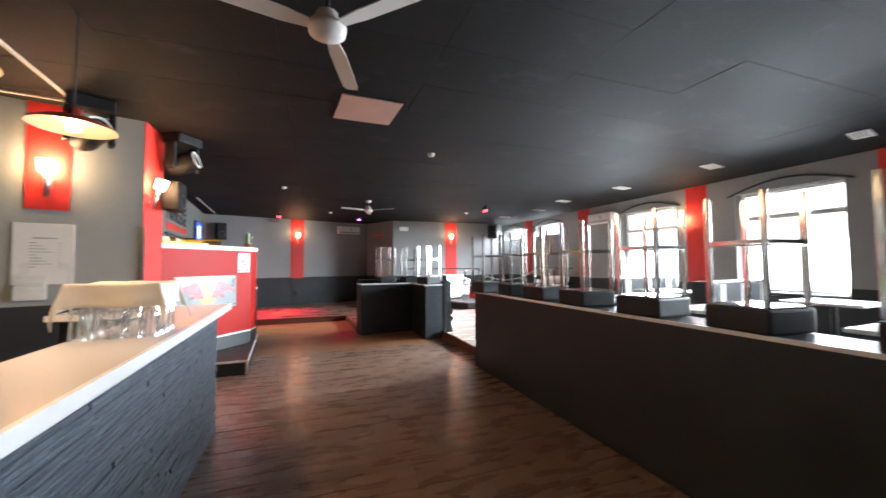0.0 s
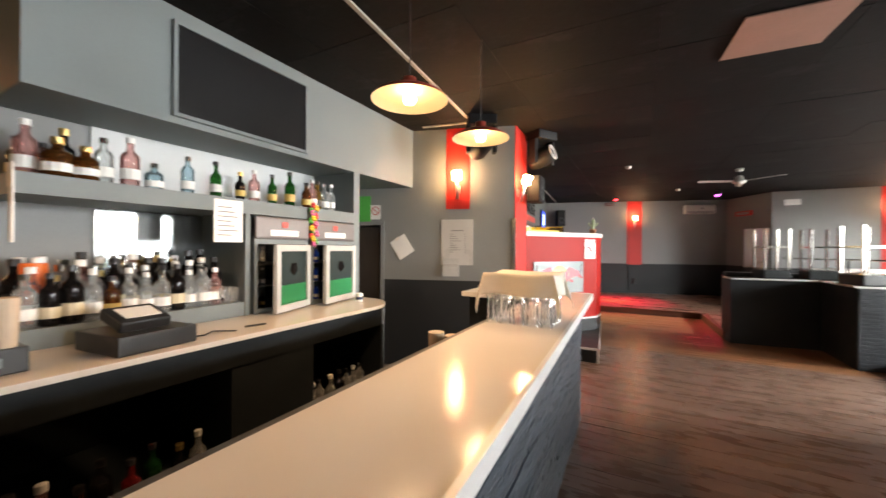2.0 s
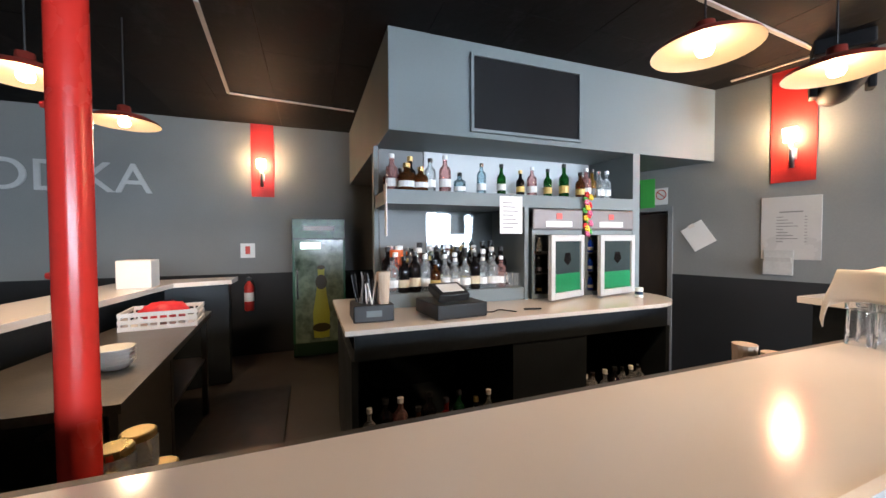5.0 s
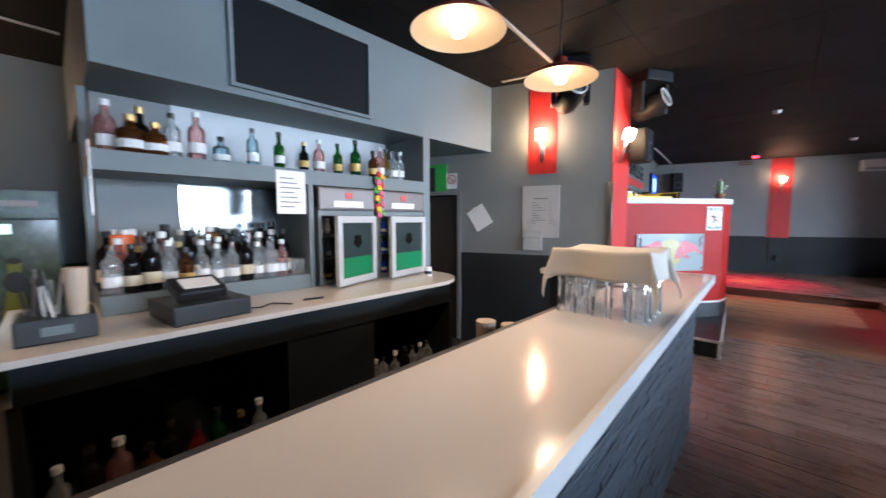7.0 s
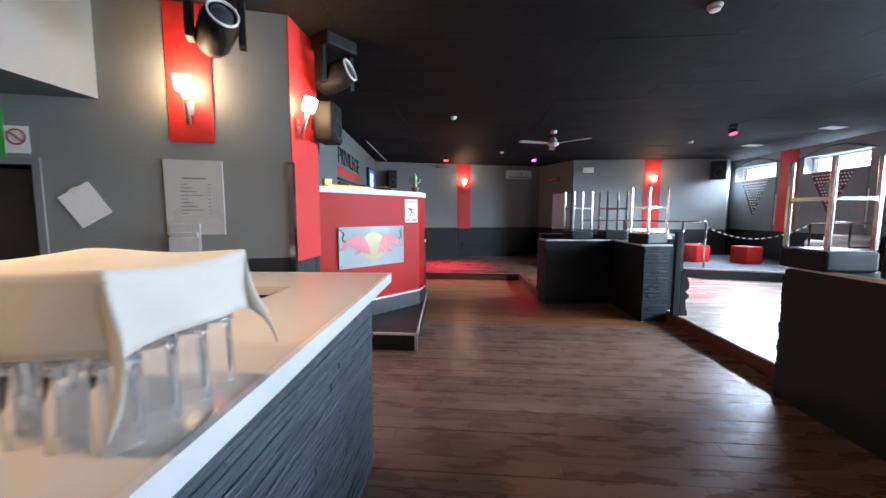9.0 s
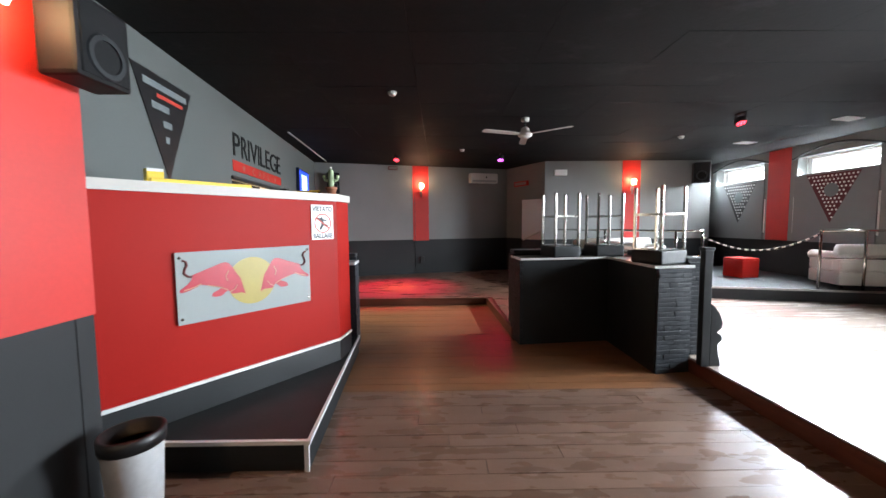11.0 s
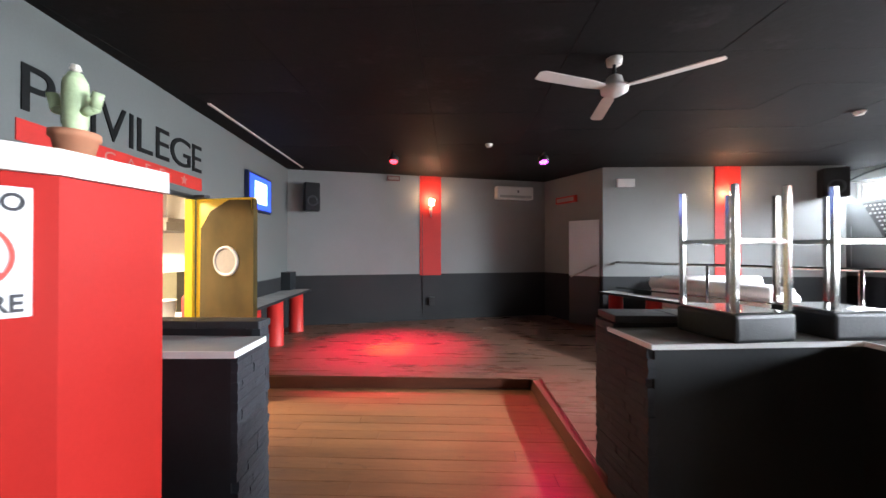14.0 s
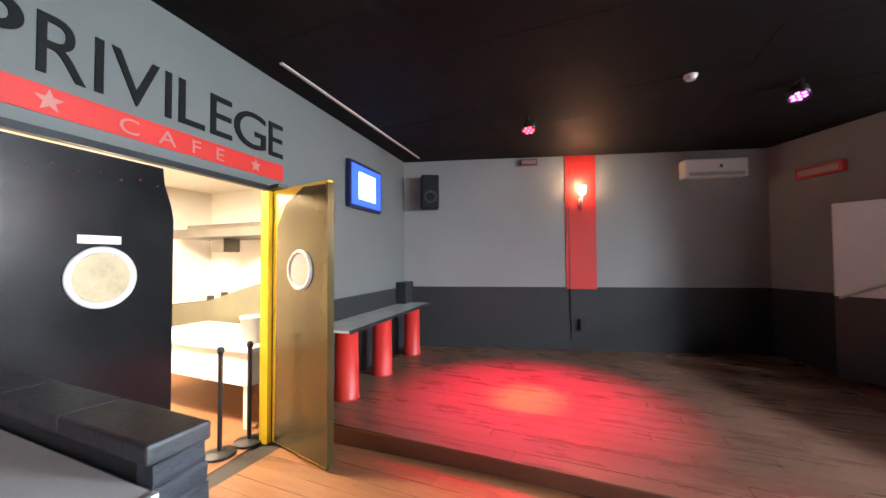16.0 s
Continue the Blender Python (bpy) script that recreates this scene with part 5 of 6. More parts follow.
yb = thing("spirit_level", DM @ Matrix.Translation((0.75, 0.1, 1.881)), "yellow bar lying on the booth cap", "bar")
part("bar", boxes((-0.34, -0.02, 0.0, 0.34, 0.02, 0.035), bevel=0.006), YELLOW, yb)
yc = thing("carton", DM @ Matrix.Translation((0.44, 0.13, 1.881)), "small yellow carton on the booth cap", "carton")
part("box", boxes((-0.05, -0.035, 0.0, 0.05, 0.035, 0.10), bevel=0.004), YELLOW, yc)
part("flap", boxes((-0.048, -0.036, 0.08, 0.048, 0.036, 0.101), bevel=0.002), PAPER, yc)
bn = thing("bin", pose(-0.50, 5.93, 0), "grey plastic litter bin with a dark liner", "litter bin")
part("bin_body", lathe(B(), [(0.10, 0), (0.13, 0.55), (0.135, 0.56), (0.125, 0.56), (0.095, 0.02)], 24), mat("grey_plastic", (0.58, 0.59, 0.60), 0.45), bn, smooth=True)
part("liner", lathe(B(), [(0.137, 0.50), (0.14, 0.565), (0.125, 0.57), (0.11, 0.5)], 24), BLACKP, bn, "black liner rim", smooth=True)

# ---- speakers, stage heads near the pier ----
def moving_head(m):
    t = thing("moving_head_light", m, "black moving head stage light under the ceiling", "stage light", "moving heads")
    part("base", boxes((-0.14, -0.1, -0.09, 0.14, 0.1, 0.0), bevel=0.012), BLACKM, t)
    for s in (-1, 1):
        part("yoke_arm", boxes((s * 0.13 - 0.02, -0.05, -0.34, s * 0.13 + 0.02, 0.05, -0.09), bevel=0.01), BLACKM, t)
    h = part("head", lathe(B(), [(0.0, -0.14), (0.07, -0.14), (0.095, -0.08), (0.10, 0.06), (0.085, 0.13), (0.075, 0.14), (0.07, 0.12), (0.0, 0.12)], 20), BLACKM, t, smooth=True, m=pose(0, 0, -0.27, 70, 0, 20))
    part("trim_ring", lathe(B(), [(0.072, 0.13), (0.082, 0.13), (0.084, 0.142), (0.074, 0.146), (0.072, 0.13)], 20, close=False), FANW, h, "pale trim ring", smooth=True)
    part("lens", lathe(B(), [(0.0, 0.122), (0.068, 0.122), (0.05, 0.135), (0.0, 0.14)], 20), mat("lens_glass", (0.05, 0.05, 0.055), 0.08, bump=0), h, "glass lens", smooth=True)
    return t


mh = moving_head(pose(-1.03, 5.02, CEIL - 0.002, 0, 0, 30))
mh.scale = (1.25, 1.25, 1.3)
copy_thing(mh, pose(-0.52, 5.96, CEIL - 0.002, 0, 0, 60))


GRILLE = mat("speaker_grille", (0.009, 0.009, 0.010), 0.7, fine=200, bump=0.4, spec=0.2)


def loudspeaker(m, w, d, h, group):
    t = thing("loudspeaker", m, "black loudspeaker on a wall bracket", "loudspeaker", group)
    part("cabinet", boxes((-w / 2, -d, -h / 2, w / 2, -0.06, h / 2), bevel=0.02), BLACKM, t)
    part("grille", boxes((-w / 2 + 0.02, -d - 0.006, -h / 2 + 0.02, w / 2 - 0.02, -d + 0.001, h / 2 - 0.02), bevel=0.004), GRILLE, t)
    part("woofer_ring", lathe(B(), [(w * 0.26, 0), (w * 0.36, 0), (w * 0.34, 0.008), (w * 0.26, 0.008), (w * 0.26, 0)], 24, Matrix.Translation((0, -d - 0.006, -h * 0.16)) @ Matrix.Rotation(math.pi / 2, 4, "X"), close=False), BLACK, t)
    part("bracket", boxes((-0.03, -0.07, -0.05, 0.03, 0.0, 0.05)), BLACKM, t)
    return t


loudspeaker(run(BKA, BKB) @ Matrix.Translation((0.42, -0.005, 2.66)) @ Matrix.Rotation(radians(15), 4, "Z"), 0.28, 0.26, 0.54, "stage loudspeakers")
loudspeaker(pose(8.0, B2 - 0.005, 2.85, 0, 0, -25), 0.36, 0.32, 0.52, "stage loudspeakers")
loudspeaker(pose(-0.74, 5.93, 2.42, 0, 0, 90), 0.28, 0.24, 0.36, "pier loudspeakers")


def led_par(x, y, led, name):
    t = thing("stage_par_light", pose(x, y, CEIL), name, "stage light", "stage par lights")
    part("bracket", boxes((-0.012, -0.10, -0.10, 0.012, -0.085, -0.005), (-0.012, 0.085, -0.10, 0.012, 0.10, -0.005), (-0.012, -0.1, -0.02, 0.012, 0.1, -0.005)), BLACKP, t)
    h = part("housing", lathe(B(), [(0.05, 0.06), (0.08, 0.04), (0.085, -0.05), (0.078, -0.05), (0.075, -0.035), (0.0, -0.035)], 20), BLACKP, t, smooth=True, m=pose(0, 0, -0.12, -22, 0, 0))
    for k in range(7):
        a = k * math.pi / 3
        r = 0.045 if k < 6 else 0.0
        part("led", lathe(B(), [(0.0, -0.037), (0.017, -0.037), (0.012, -0.044), (0.0, -0.046)], 8, Matrix.Translation((r * math.cos(a), r * math.sin(a), 0))), led, h)
    return t


led_par(0.07, 12.74, LEDR, "black stage light shining red on the ceiling")
led_par(2.5, 12.85, LEDV, "black stage light shining violet on the ceiling")
led_par(5.62, 9.75, LEDR, "black stage light shining red on the ceiling")


# ---- ceiling fans ----
def ceiling_fan(x, y, turn, drop=0.24):
    t = thing("ceiling_fan", pose(x, y, CEIL, 0, 0, turn), "white three-bladed ceiling fan at rest", "ceiling fan", "ceiling fans")
    part("canopy", lathe(B(), [(0.0, -0.002), (0.065, -0.002), (0.06, -0.05), (0.03, -0.055)], 24), FANW, t, smooth=True)
    part("rod", rod(B(), (0, 0, -0.05), (0, 0, -drop + 0.08), 0.014, 10), BLACKP, t)
    part("motor", lathe(B(), [(0.03, -drop + 0.10), (0.06, -drop + 0.08), (0.075, -drop + 0.02), (0.11, -drop), (0.105, -drop - 0.04), (0.05, -drop - 0.07), (0.0, -drop - 0.072)], 28), FANW, t, smooth=True)
    for k in range(3):
        bm = prism(B(), [(0.09, -0.035), (0.25, -0.055), (0.68, -0.06), (0.73, -0.05), (0.74, 0.03), (0.70, 0.055), (0.25, 0.05), (0.09, 0.03)], -0.003, 0.004)
        part("blade", bm, FANW, t, m=Matrix.Rotation(k * 2 * math.pi / 3, 4, "Z") @ pose(0, 0, -drop - 0.01, 8, 0, 0))
    return t


ceiling_fan(2.40, 9.95, 81)
ceiling_fan(1.125, 2.67, 74, 0.275)

# access panel, detectors, vents
ap = thing("ceiling_panel", pose(0, 0, CEIL), "pinkish square access panel in the black ceiling", "panel", kind="structure")
part("panel", prism(B(), [(1.31, 4.07), (1.92, 4.10), (1.885, 4.70), (1.26, 4.68)], -0.016, -0.004), mat("pink_panel_paint", (0.42, 0.24, 0.19), 0.7, vary=0.15), ap)


def detector(x, y):
    t = thing("smoke_detector", pose(x, y, CEIL), "small white smoke detector on the ceiling", "smoke detector", "smoke detectors")
    part("base", lathe(B(), [(0.055, -0.003), (0.055, -0.02), (0.045, -0.022)], 20), FANW, t)
    part("sensor", lathe(B(), [(0.045, -0.022), (0.04, -0.045), (0.0, -0.05)], 20), FANW, t)


for x, y in ((2.71, 5.63), (0.48, 8.79), (1.57, 12.33), (5.69, 11.21)):
    detector(x, y)


def vent(x, y):
    t = thing("ceiling_vent", pose(x, y, CEIL, 0, 0, 12), "white slotted air vent in the ceiling", "vent", "ceiling vents")
    part("frame", boxes((-0.2, -0.1, -0.016, 0.2, -0.08, -0.004), (-0.2, 0.08, -0.016, 0.2, 0.1, -0.004), (-0.2, -0.08, -0.016, -0.18, 0.08, -0.004), (0.18, -0.08, -0.016, 0.2, 0.08, -0.004)), WHITE, t)
    for k in range(5):
        part("slat", boxes((-0.18, -0.07 + k * 0.03, -0.014, 0.18, -0.055 + k * 0.03, -0.008)), WHITE, t)


for x, y in ((7.6, 10.05), (7.42, 11.8), (7.76, 3.07), (7.5, 4.79), (7.43, 6.66), (7.28, 8.45)):
    vent(x, y)

# ---- kitchen wall: lettering, doors, screen, bench ----
KM = run(PRA, PRB)


def ku(y):
    return (y - PRA[1]) / (PRB[1] - PRA[1]) * n


lt2 = thing("cafe_lettering", KM, "black capital letters over a red band on the wall", "lettering", kind="structure")
part("band", boxes((ku(9.04), -0.008, 2.305, ku(11.0), -0.001, 2.445)), RED, lt2)
LETTERK = mat("matt_black_letters", (0.006, 0.007, 0.007), 0.7, vary=0.2, bump=0.02, spec=0.15)
for ch, y0, y1 in (("P", 9.07, 9.285), ("R", 9.33, 9.525), ("I", 9.563, 9.603), ("V", 9.64, 9.90), ("I", 9.938, 9.978), ("L", 10.025, 10.215), ("E", 10.26, 10.445), ("G", 10.465, 10.79), ("E", 10.825, 10.995)):
    ob = text(ch, 0.41, LETTERK, Matrix(), lt2, 0.004)
    xs = [v.co.x for v in ob.data.vertices]
    zs = [v.co.y for v in ob.data.vertices]
    kx, kzz = (ku(y1) - ku(y0)) / (max(xs) - min(xs)), 0.30 / (max(zs) - min(zs))
    ob.matrix_basis = Matrix.Translation((ku(y0) - kx * min(xs), -0.006, 2.508 - kzz * min(zs))) @ RX @ Matrix.Diagonal((kx, kzz, 1, 1))
PALE = mat("faded_pink_lettering", (0.42, 0.17, 0.14), 0.55)
for ch, y in (("C", 9.735), ("A", 9.955), ("F", 10.15), ("E", 10.34)):
    text(ch, 0.13, PALE, Matrix.Translation((ku(y), -0.0095, 2.328)) @ RX, lt2, 0.001, "CENTER", 1.3)
for y in (9.38, 10.68):
    bm = B()
    pts = []
    for k in range(10):
        r = 0.06 if k % 2 == 0 else 0.026
        pts.append((r * math.sin(k * math.pi / 5), r * math.cos(k * math.pi / 5)))
    vs = [bm.verts.new((x, -0.0095, z)) for x, z in pts]
    vb = [bm.verts.new((x, -0.0085, z)) for x, z in pts]
    bm.faces.new(vs)
    for i in range(10):
        bm.faces.new((vs[i], vs[(i + 1) % 10], vb[(i + 1) % 10], vb[i]))
    part("star", bm, PALE, lt2, m=Matrix.Translation((ku(y), 0, 2.375)))


def porthole(parent, u, z, r, glass_m, front=-0.03):
    m = Matrix.Translation((u, front, z)) @ RX
    ring = part("porthole_ring", lathe(B(), [(r * 0.80, 0), (r, 0), (r, 0.012), (r * 0.95, 0.02), (r * 0.83, 0.018), (r * 0.80, 0)], 40, m, close=False), FANW, parent, "white porthole ring", smooth=True)
    part("porthole_glass", lathe(B(), [(0.0, 0.004), (r * 0.8, 0.004), (r * 0.8, 0.008), (0.0, 0.008)], 40, m), glass_m, ring)


d2 = tagged(new("door_2"), "black padded vinyl swing door leaf with a round porthole", "door", kind="structure")
d2.matrix_world = KM
# A warm reflection is painted into this porthole's mottled glass colour.
PORT = mat("porthole_painted_reflection", (0.55, 0.45, 0.28), 0.08, vary=0.3, scale=9, bump=0)
bm = prism(B(), [(k0 + 0.005, 0.01), (ku(10.0), 0.01), (ku(10.0), 1.84), (ku(9.985), 1.93), (ku(9.94), 2.07), (ku(9.93), kz - 0.03), (k0 + 0.005, kz - 0.03)], 0.01, 0.06)
bmesh.ops.transform(bm, matrix=Matrix.Translation((0, 0.05, 0)) @ RX, verts=bm.verts)
part("leaf", bm, VINYL, d2)
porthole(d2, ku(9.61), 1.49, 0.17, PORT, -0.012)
part("label_strip", boxes((ku(9.50), -0.013, 1.675, ku(9.70), -0.0105, 1.72)), PAPER, d2)
for k in range(9):
    part("stud", lathe(B(), [(0.011, 0), (0.006, 0.006)], 8, Matrix.Translation((ku(9.1) + 0.1 * k, -0.010, 2.05 + 0.02 * (k % 2))) @ RX), CHROME, d2)
part("head_trim", boxes((k0 - 0.02, -0.03, kz - 0.012, k1 + 0.06, 0.0, kz + 0.03)), BLACK, d2)
part("jamb", boxes((k1 - 0.02, -0.012, 0.0, k1 + 0.03, 0.068, kz - 0.013)), YELLOW, d2, "yellow door jamb")
d3 = tagged(new("door_3"), "open yellow door leaf covered in worn gold-black vinyl", "door", kind="structure")
d3.matrix_world = run((-1.83, 10.86), (-1.10, 10.70))
part("leaf", boxes((0.0, 0.0, 0.015, 0.765, 0.045, 2.19), bevel=0.004), YELLOW, d3)
bm = B()
prf = [(0.05, 0.03), (0.755, 0.03), (0.76, 1.9), (0.73, 2.16), (0.45, 2.17), (0.20, 2.05), (0.07, 1.86)]
vs = [bm.verts.new((x, -0.008, z)) for x, z in prf]
vb = [bm.verts.new((x, -0.001, z)) for x, z in prf]
bm.faces.new(vs)
for i in range(len(prf)):
    j = (i + 1) % len(prf)
    bm.faces.new((vs[i], vs[j], vb[j], vb[i]))
part("vinyl_cover", bm, GOLDV, d3, "worn gold-black vinyl cover")
part("vinyl_edge", boxes((0.752, -0.0085, 0.02, 0.772, 0.05, 2.17)), GOLDV, d3)
porthole(d3, 0.42, 1.5, 0.165, mat("misted_porthole_glass", (0.42, 0.40, 0.37), 0.12, bump=0), -0.009)
part("closer", boxes((0.0, -0.05, 2.195, 0.16, 0.03, 2.23), bevel=0.004), BLACKP, d3)

# kitchen contents seen through the doorway
sh = thing("kitchen_hood", pose(-4.0, 12.22, 1.90), "long steel extractor hood along the kitchen wall", "extractor hood")
part("hood", boxes((-1.0, -0.36, 0.0, 1.0, 0.36, 0.13), (-0.9, -0.2, 0.13, 0.9, 0.36, 0.2), bevel=0.01), DSTEEL, sh)
part("pipe", rod(B(), (0.5, 0.1, 0.2), (0.5, 0.1, 0.79), 0.10, 18), STEEL, sh)
part("filter_box", boxes((-0.46, -0.12, -0.2, -0.2, 0.14, -0.001), bevel=0.006), DSTEEL, sh)
kb = thing("pizza_oven", pose(-4.0, 12.25, 0), "olive grey oven counter with a curved rising front", "oven")
bm = B()
crv = [(-1.1 + 2.2 * k / 16, 0.93 + 0.38 * (0.5 - 0.5 * math.cos(math.pi * (k / 16) ** 1.2))) for k in range(17)]
prism(bm, [(-1.1, 0.0)] + [(1.1, 0.0)] + crv[::-1], -0.32, 0.32)
bmesh.ops.transform(bm, matrix=RX, verts=bm.verts)
part("body", bm, mat("olive_grey_oven", (0.13, 0.12, 0.07), 0.5), kb)
part("plinth", boxes((-1.08, -0.335, 0.0, 1.08, -0.321, 0.12)), BLACKP, kb)
for x in (-0.5, -0.2):
    jr = tagged(part("storage_tin", lathe(B(), [(0.05, 0), (0.05, 0.10), (0.045, 0.105), (0.0, 0.105)], 16), DARKW, m=pose(-4.0 + x, 12.12, 0.955 + 0.06 * (x > -0.4))), "small dark tin on the oven counter", "tin", "tins on the oven counter")
kt = thing("kitchen_worktable", pose(-3.2, 11.4, 0), "white kitchen table inside the doorway", "table")
part("tabletop", boxes((-0.9, -0.5, 0.72, 1.02, 0.42, 0.76), bevel=0.004), WHITE, kt)
part("apron", boxes((-0.87, -0.47, 0.40, 0.98, 0.39, 0.72)), WHITE, kt)
for sx in (-0.83, 0.93):
    for sy in (-0.43, 0.35):
        part("leg", boxes((sx - 0.025, sy - 0.025, 0, sx + 0.025, sy + 0.025, 0.40)), WHITE, kt)
bk = thing("white_bucket", pose(-2.40, 11.12, 0.76), "white plastic bucket on the kitchen table", "bucket")
part("bucket_body", lathe(B(), [(0.0, 0), (0.09, 0), (0.108, 0.24), (0.115, 0.245), (0.115, 0.265), (0.10, 0.265), (0.085, 0.02), (0.0, 0.015)], 24), WHITE, bk, smooth=True)
rc = thing("red_canister", pose(-2.36, 11.42, 0.76), "slim red canister on the kitchen table", "canister")
part("can", lathe(B(), [(0.0, 0), (0.05, 0), (0.055, 0.01), (0.055, 0.26), (0.03, 0.29), (0.03, 0.32), (0.0, 0.32)], 20), RED, rc, smooth=True)


def barrier_post(x, y):
    t = thing("barrier_post", pose(x, y, 0), "dark rope barrier post with round base", "barrier post", "rope barrier posts")
    part("base", lathe(B(), [(0.0, 0), (0.12, 0), (0.12, 0.02), (0.05, 0.04), (0.0, 0.04)], 24), BLACKP, t)
    part("pole", rod(B(), (0, 0, 0.04), (0, 0, 0.82), 0.018, 12), BLACKP, t)
    part("knob", lathe(B(), [(0.022, 0.82), (0.03, 0.84), (0.02, 0.87), (0.0, 0.875)], 14), BLACKP, t)


barrier_post(-2.06, 10.55)
barrier_post(-2.02, 10.79)

sc2 = thing("wall_television", KM @ Matrix.Translation((ku(12.46), 0, 2.51)), "small wall television showing a bright blue-white picture", "television")
part("casing", boxes((-0.42, -0.07, -0.29, 0.42, -0.012, 0.29), bevel=0.01), NAVY, sc2)
part("screen", boxes((-0.38, -0.074, -0.25, 0.38, -0.071, 0.25)), emitter("blue_screen_light", (0.03, 0.10, 1.0), 1.4), sc2, "lit blue screen")
part("picture", boxes((-0.22, -0.0765, -0.17, 0.22, -0.0745, 0.17)), emitter("white_screen_light", (0.55, 0.8, 1.0), 2.2), sc2, "bright white picture area")
part("bracket", boxes((-0.08, -0.012, -0.08, 0.08, 0.0, 0.08)), BLACKP, sc2)


def ledge_bench(m, ln, legs, group, dp=0.34):
    t = thing("wall_ledge", m, "narrow grey ledge on red cylinder legs", "ledge", group)
    part("ledge_top", boxes((0, -dp, 0.70, ln, -0.005, 0.73), bevel=0.004), LEDGE, t)
    part("front_edge", boxes((0, -dp - 0.012, 0.695, ln, -dp - 0.001, 0.732)), BLACK, t)
    for u in legs:
        part("leg", lathe(B(), [(0.135, 0), (0.125, 0.02), (0.115, 0.70)], 24), RED, t, m=Matrix.Translation((u, -dp + 0.15, 0)), smooth=True)
    return t


ledge_bench(KM @ Matrix.Translation((ku(11.4), 0, STAGE)), ku(13.8) - ku(11.4), (0.2, 1.02, 2.02), "ledges by the stage", 0.46)
ledge_bench(run((3.98, 13.75), (5.0, 11.35)) @ Matrix.Translation((0, 0, STAGE)), 2.55, (0.25, 1.0, 1.75), "ledges by the stage")

cbk = tagged(part("corner_block", boxes((ku(13.5), -0.17, STAGE + 0.735, ku(13.82), -0.002, 1.22), bevel=0.006), BLACK, m=KM), "black boxed corner above the ledge", "box", kind="structure")
pan = thing("cable_box", run(BKA, BKB) @ Matrix.Translation((2.86, 0, 0.55)), "black socket box on the dado", "socket box")
part("box", boxes((-0.06, -0.06, -0.09, 0.06, -0.002, 0.09), bevel=0.008), BLACKP, pan)
cb = tagged(part("cable", tube(B(), [(2.66, -0.012, 2.4), (2.665, -0.014, 1.1), (2.68, -0.012, 0.3)], 0.007, 6), BLACKP, m=run(BKA, BKB)), "black cable running down the wall", "cable")


def air_conditioner(m, w=0.86):
    t = thing("air_conditioner", m, "white wall air conditioner", "air conditioner", "air conditioners")
    part("casing", boxes((-w / 2, -0.2, -0.14, w / 2, -0.003, 0.14), bevel=0.03), FANW, t)
    part("louvre", boxes((-w / 2 + 0.05, -0.205, -0.115, w / 2 - 0.05, -0.195, -0.06)), mat("louvre_grey", (0.35, 0.35, 0.34), 0.5), t)
    part("badge", boxes((0.04, -0.204, 0.0, 0.08, -0.199, 0.05)), INK, t)


air_conditioner(run(BKA, BKB) @ Matrix.Translation((4.72, 0, 2.9)))
air_conditioner(run(ep, eq) @ Matrix.Translation((NEY - 8.73, 0, 2.83)))
XM = run(EXA, EXB)
xs_ = thing("exit_sign", XM @ Matrix.Translation((0.72, 0, 2.70)), "red-framed exit sign box", "sign")
part("box", boxes((-0.28, -0.07, -0.07, 0.28, -0.002, 0.07), bevel=0.006), RED, xs_)
part("face", boxes((-0.24, -0.074, -0.04, 0.24, -0.0715, 0.04)), mat("dull_sign_face", (0.35, 0.25, 0.24), 0.5), xs_)
rs = thing("emergency_lamp", run(BKA, BKB) @ Matrix.Translation((2.05, 0, 3.12)), "small red emergency lamp box", "lamp")
part("box", boxes((-0.13, -0.06, -0.05, 0.13, -0.002, 0.05), bevel=0.006), mat("dull_dark_red_plastic", (0.12, 0.02, 0.018), 0.4), rs)
part("lens", boxes((-0.11, -0.064, -0.03, 0.11, -0.0605, 0.03)), mat("grey_lens_plastic", (0.22, 0.17, 0.16), 0.3), rs)
el = thing("emergency_light", pose(4.28, B2, 2.9), "white emergency light box on the wall", "emergency light")
part("box", boxes((-0.16, -0.08, -0.075, 0.16, -0.002, 0.075), bevel=0.012), WHITE, el)
d4 = tagged(new("door_4"), "white door with black lower half standing ajar", "door", kind="structure")
d4.matrix_world = run((3.36, 14.36), (3.82, 13.99))
part("leaf", boxes((0.0, 0.0, STAGE + 0.01, 0.59, 0.045, 2.22), bevel=0.004), two_tone("door_paint", (0.72, 0.74, 0.75), (0.03, 0.032, 0.036), 1.12, 0.4), d4)
part("push_bar", rod(B(), (0.05, -0.03, 1.10), (0.55, -0.03, 1.34), 0.014, 8), STEEL, d4)

# ---- sofa platform ----
PT = 0.37
plat2 = tagged(part("sofa_platform", prism(B(), [(4.02, B2 - 0.003), (5.62, 10.98), (EASTX - 0.003, 10.05), (EASTX - 0.003, B2 - 0.003)], STAGE - 0.011, PT), mat("dark_carpet", (0.026, 0.029, 0.033), 0.7, fine=120, bump=0.3)), "dark platform with a black riser for the sofas", "platform", kind="structure")
part("nosing", prism(B(), [(4.015, B2 - 0.004), (5.61, 10.965), (EASTX - 0.004, 10.035), (EASTX - 0.004, 10.055), (5.625, 10.99), (4.03, B2 - 0.004)], PT - 0.03, PT + 0.003), STEEL, plat2)


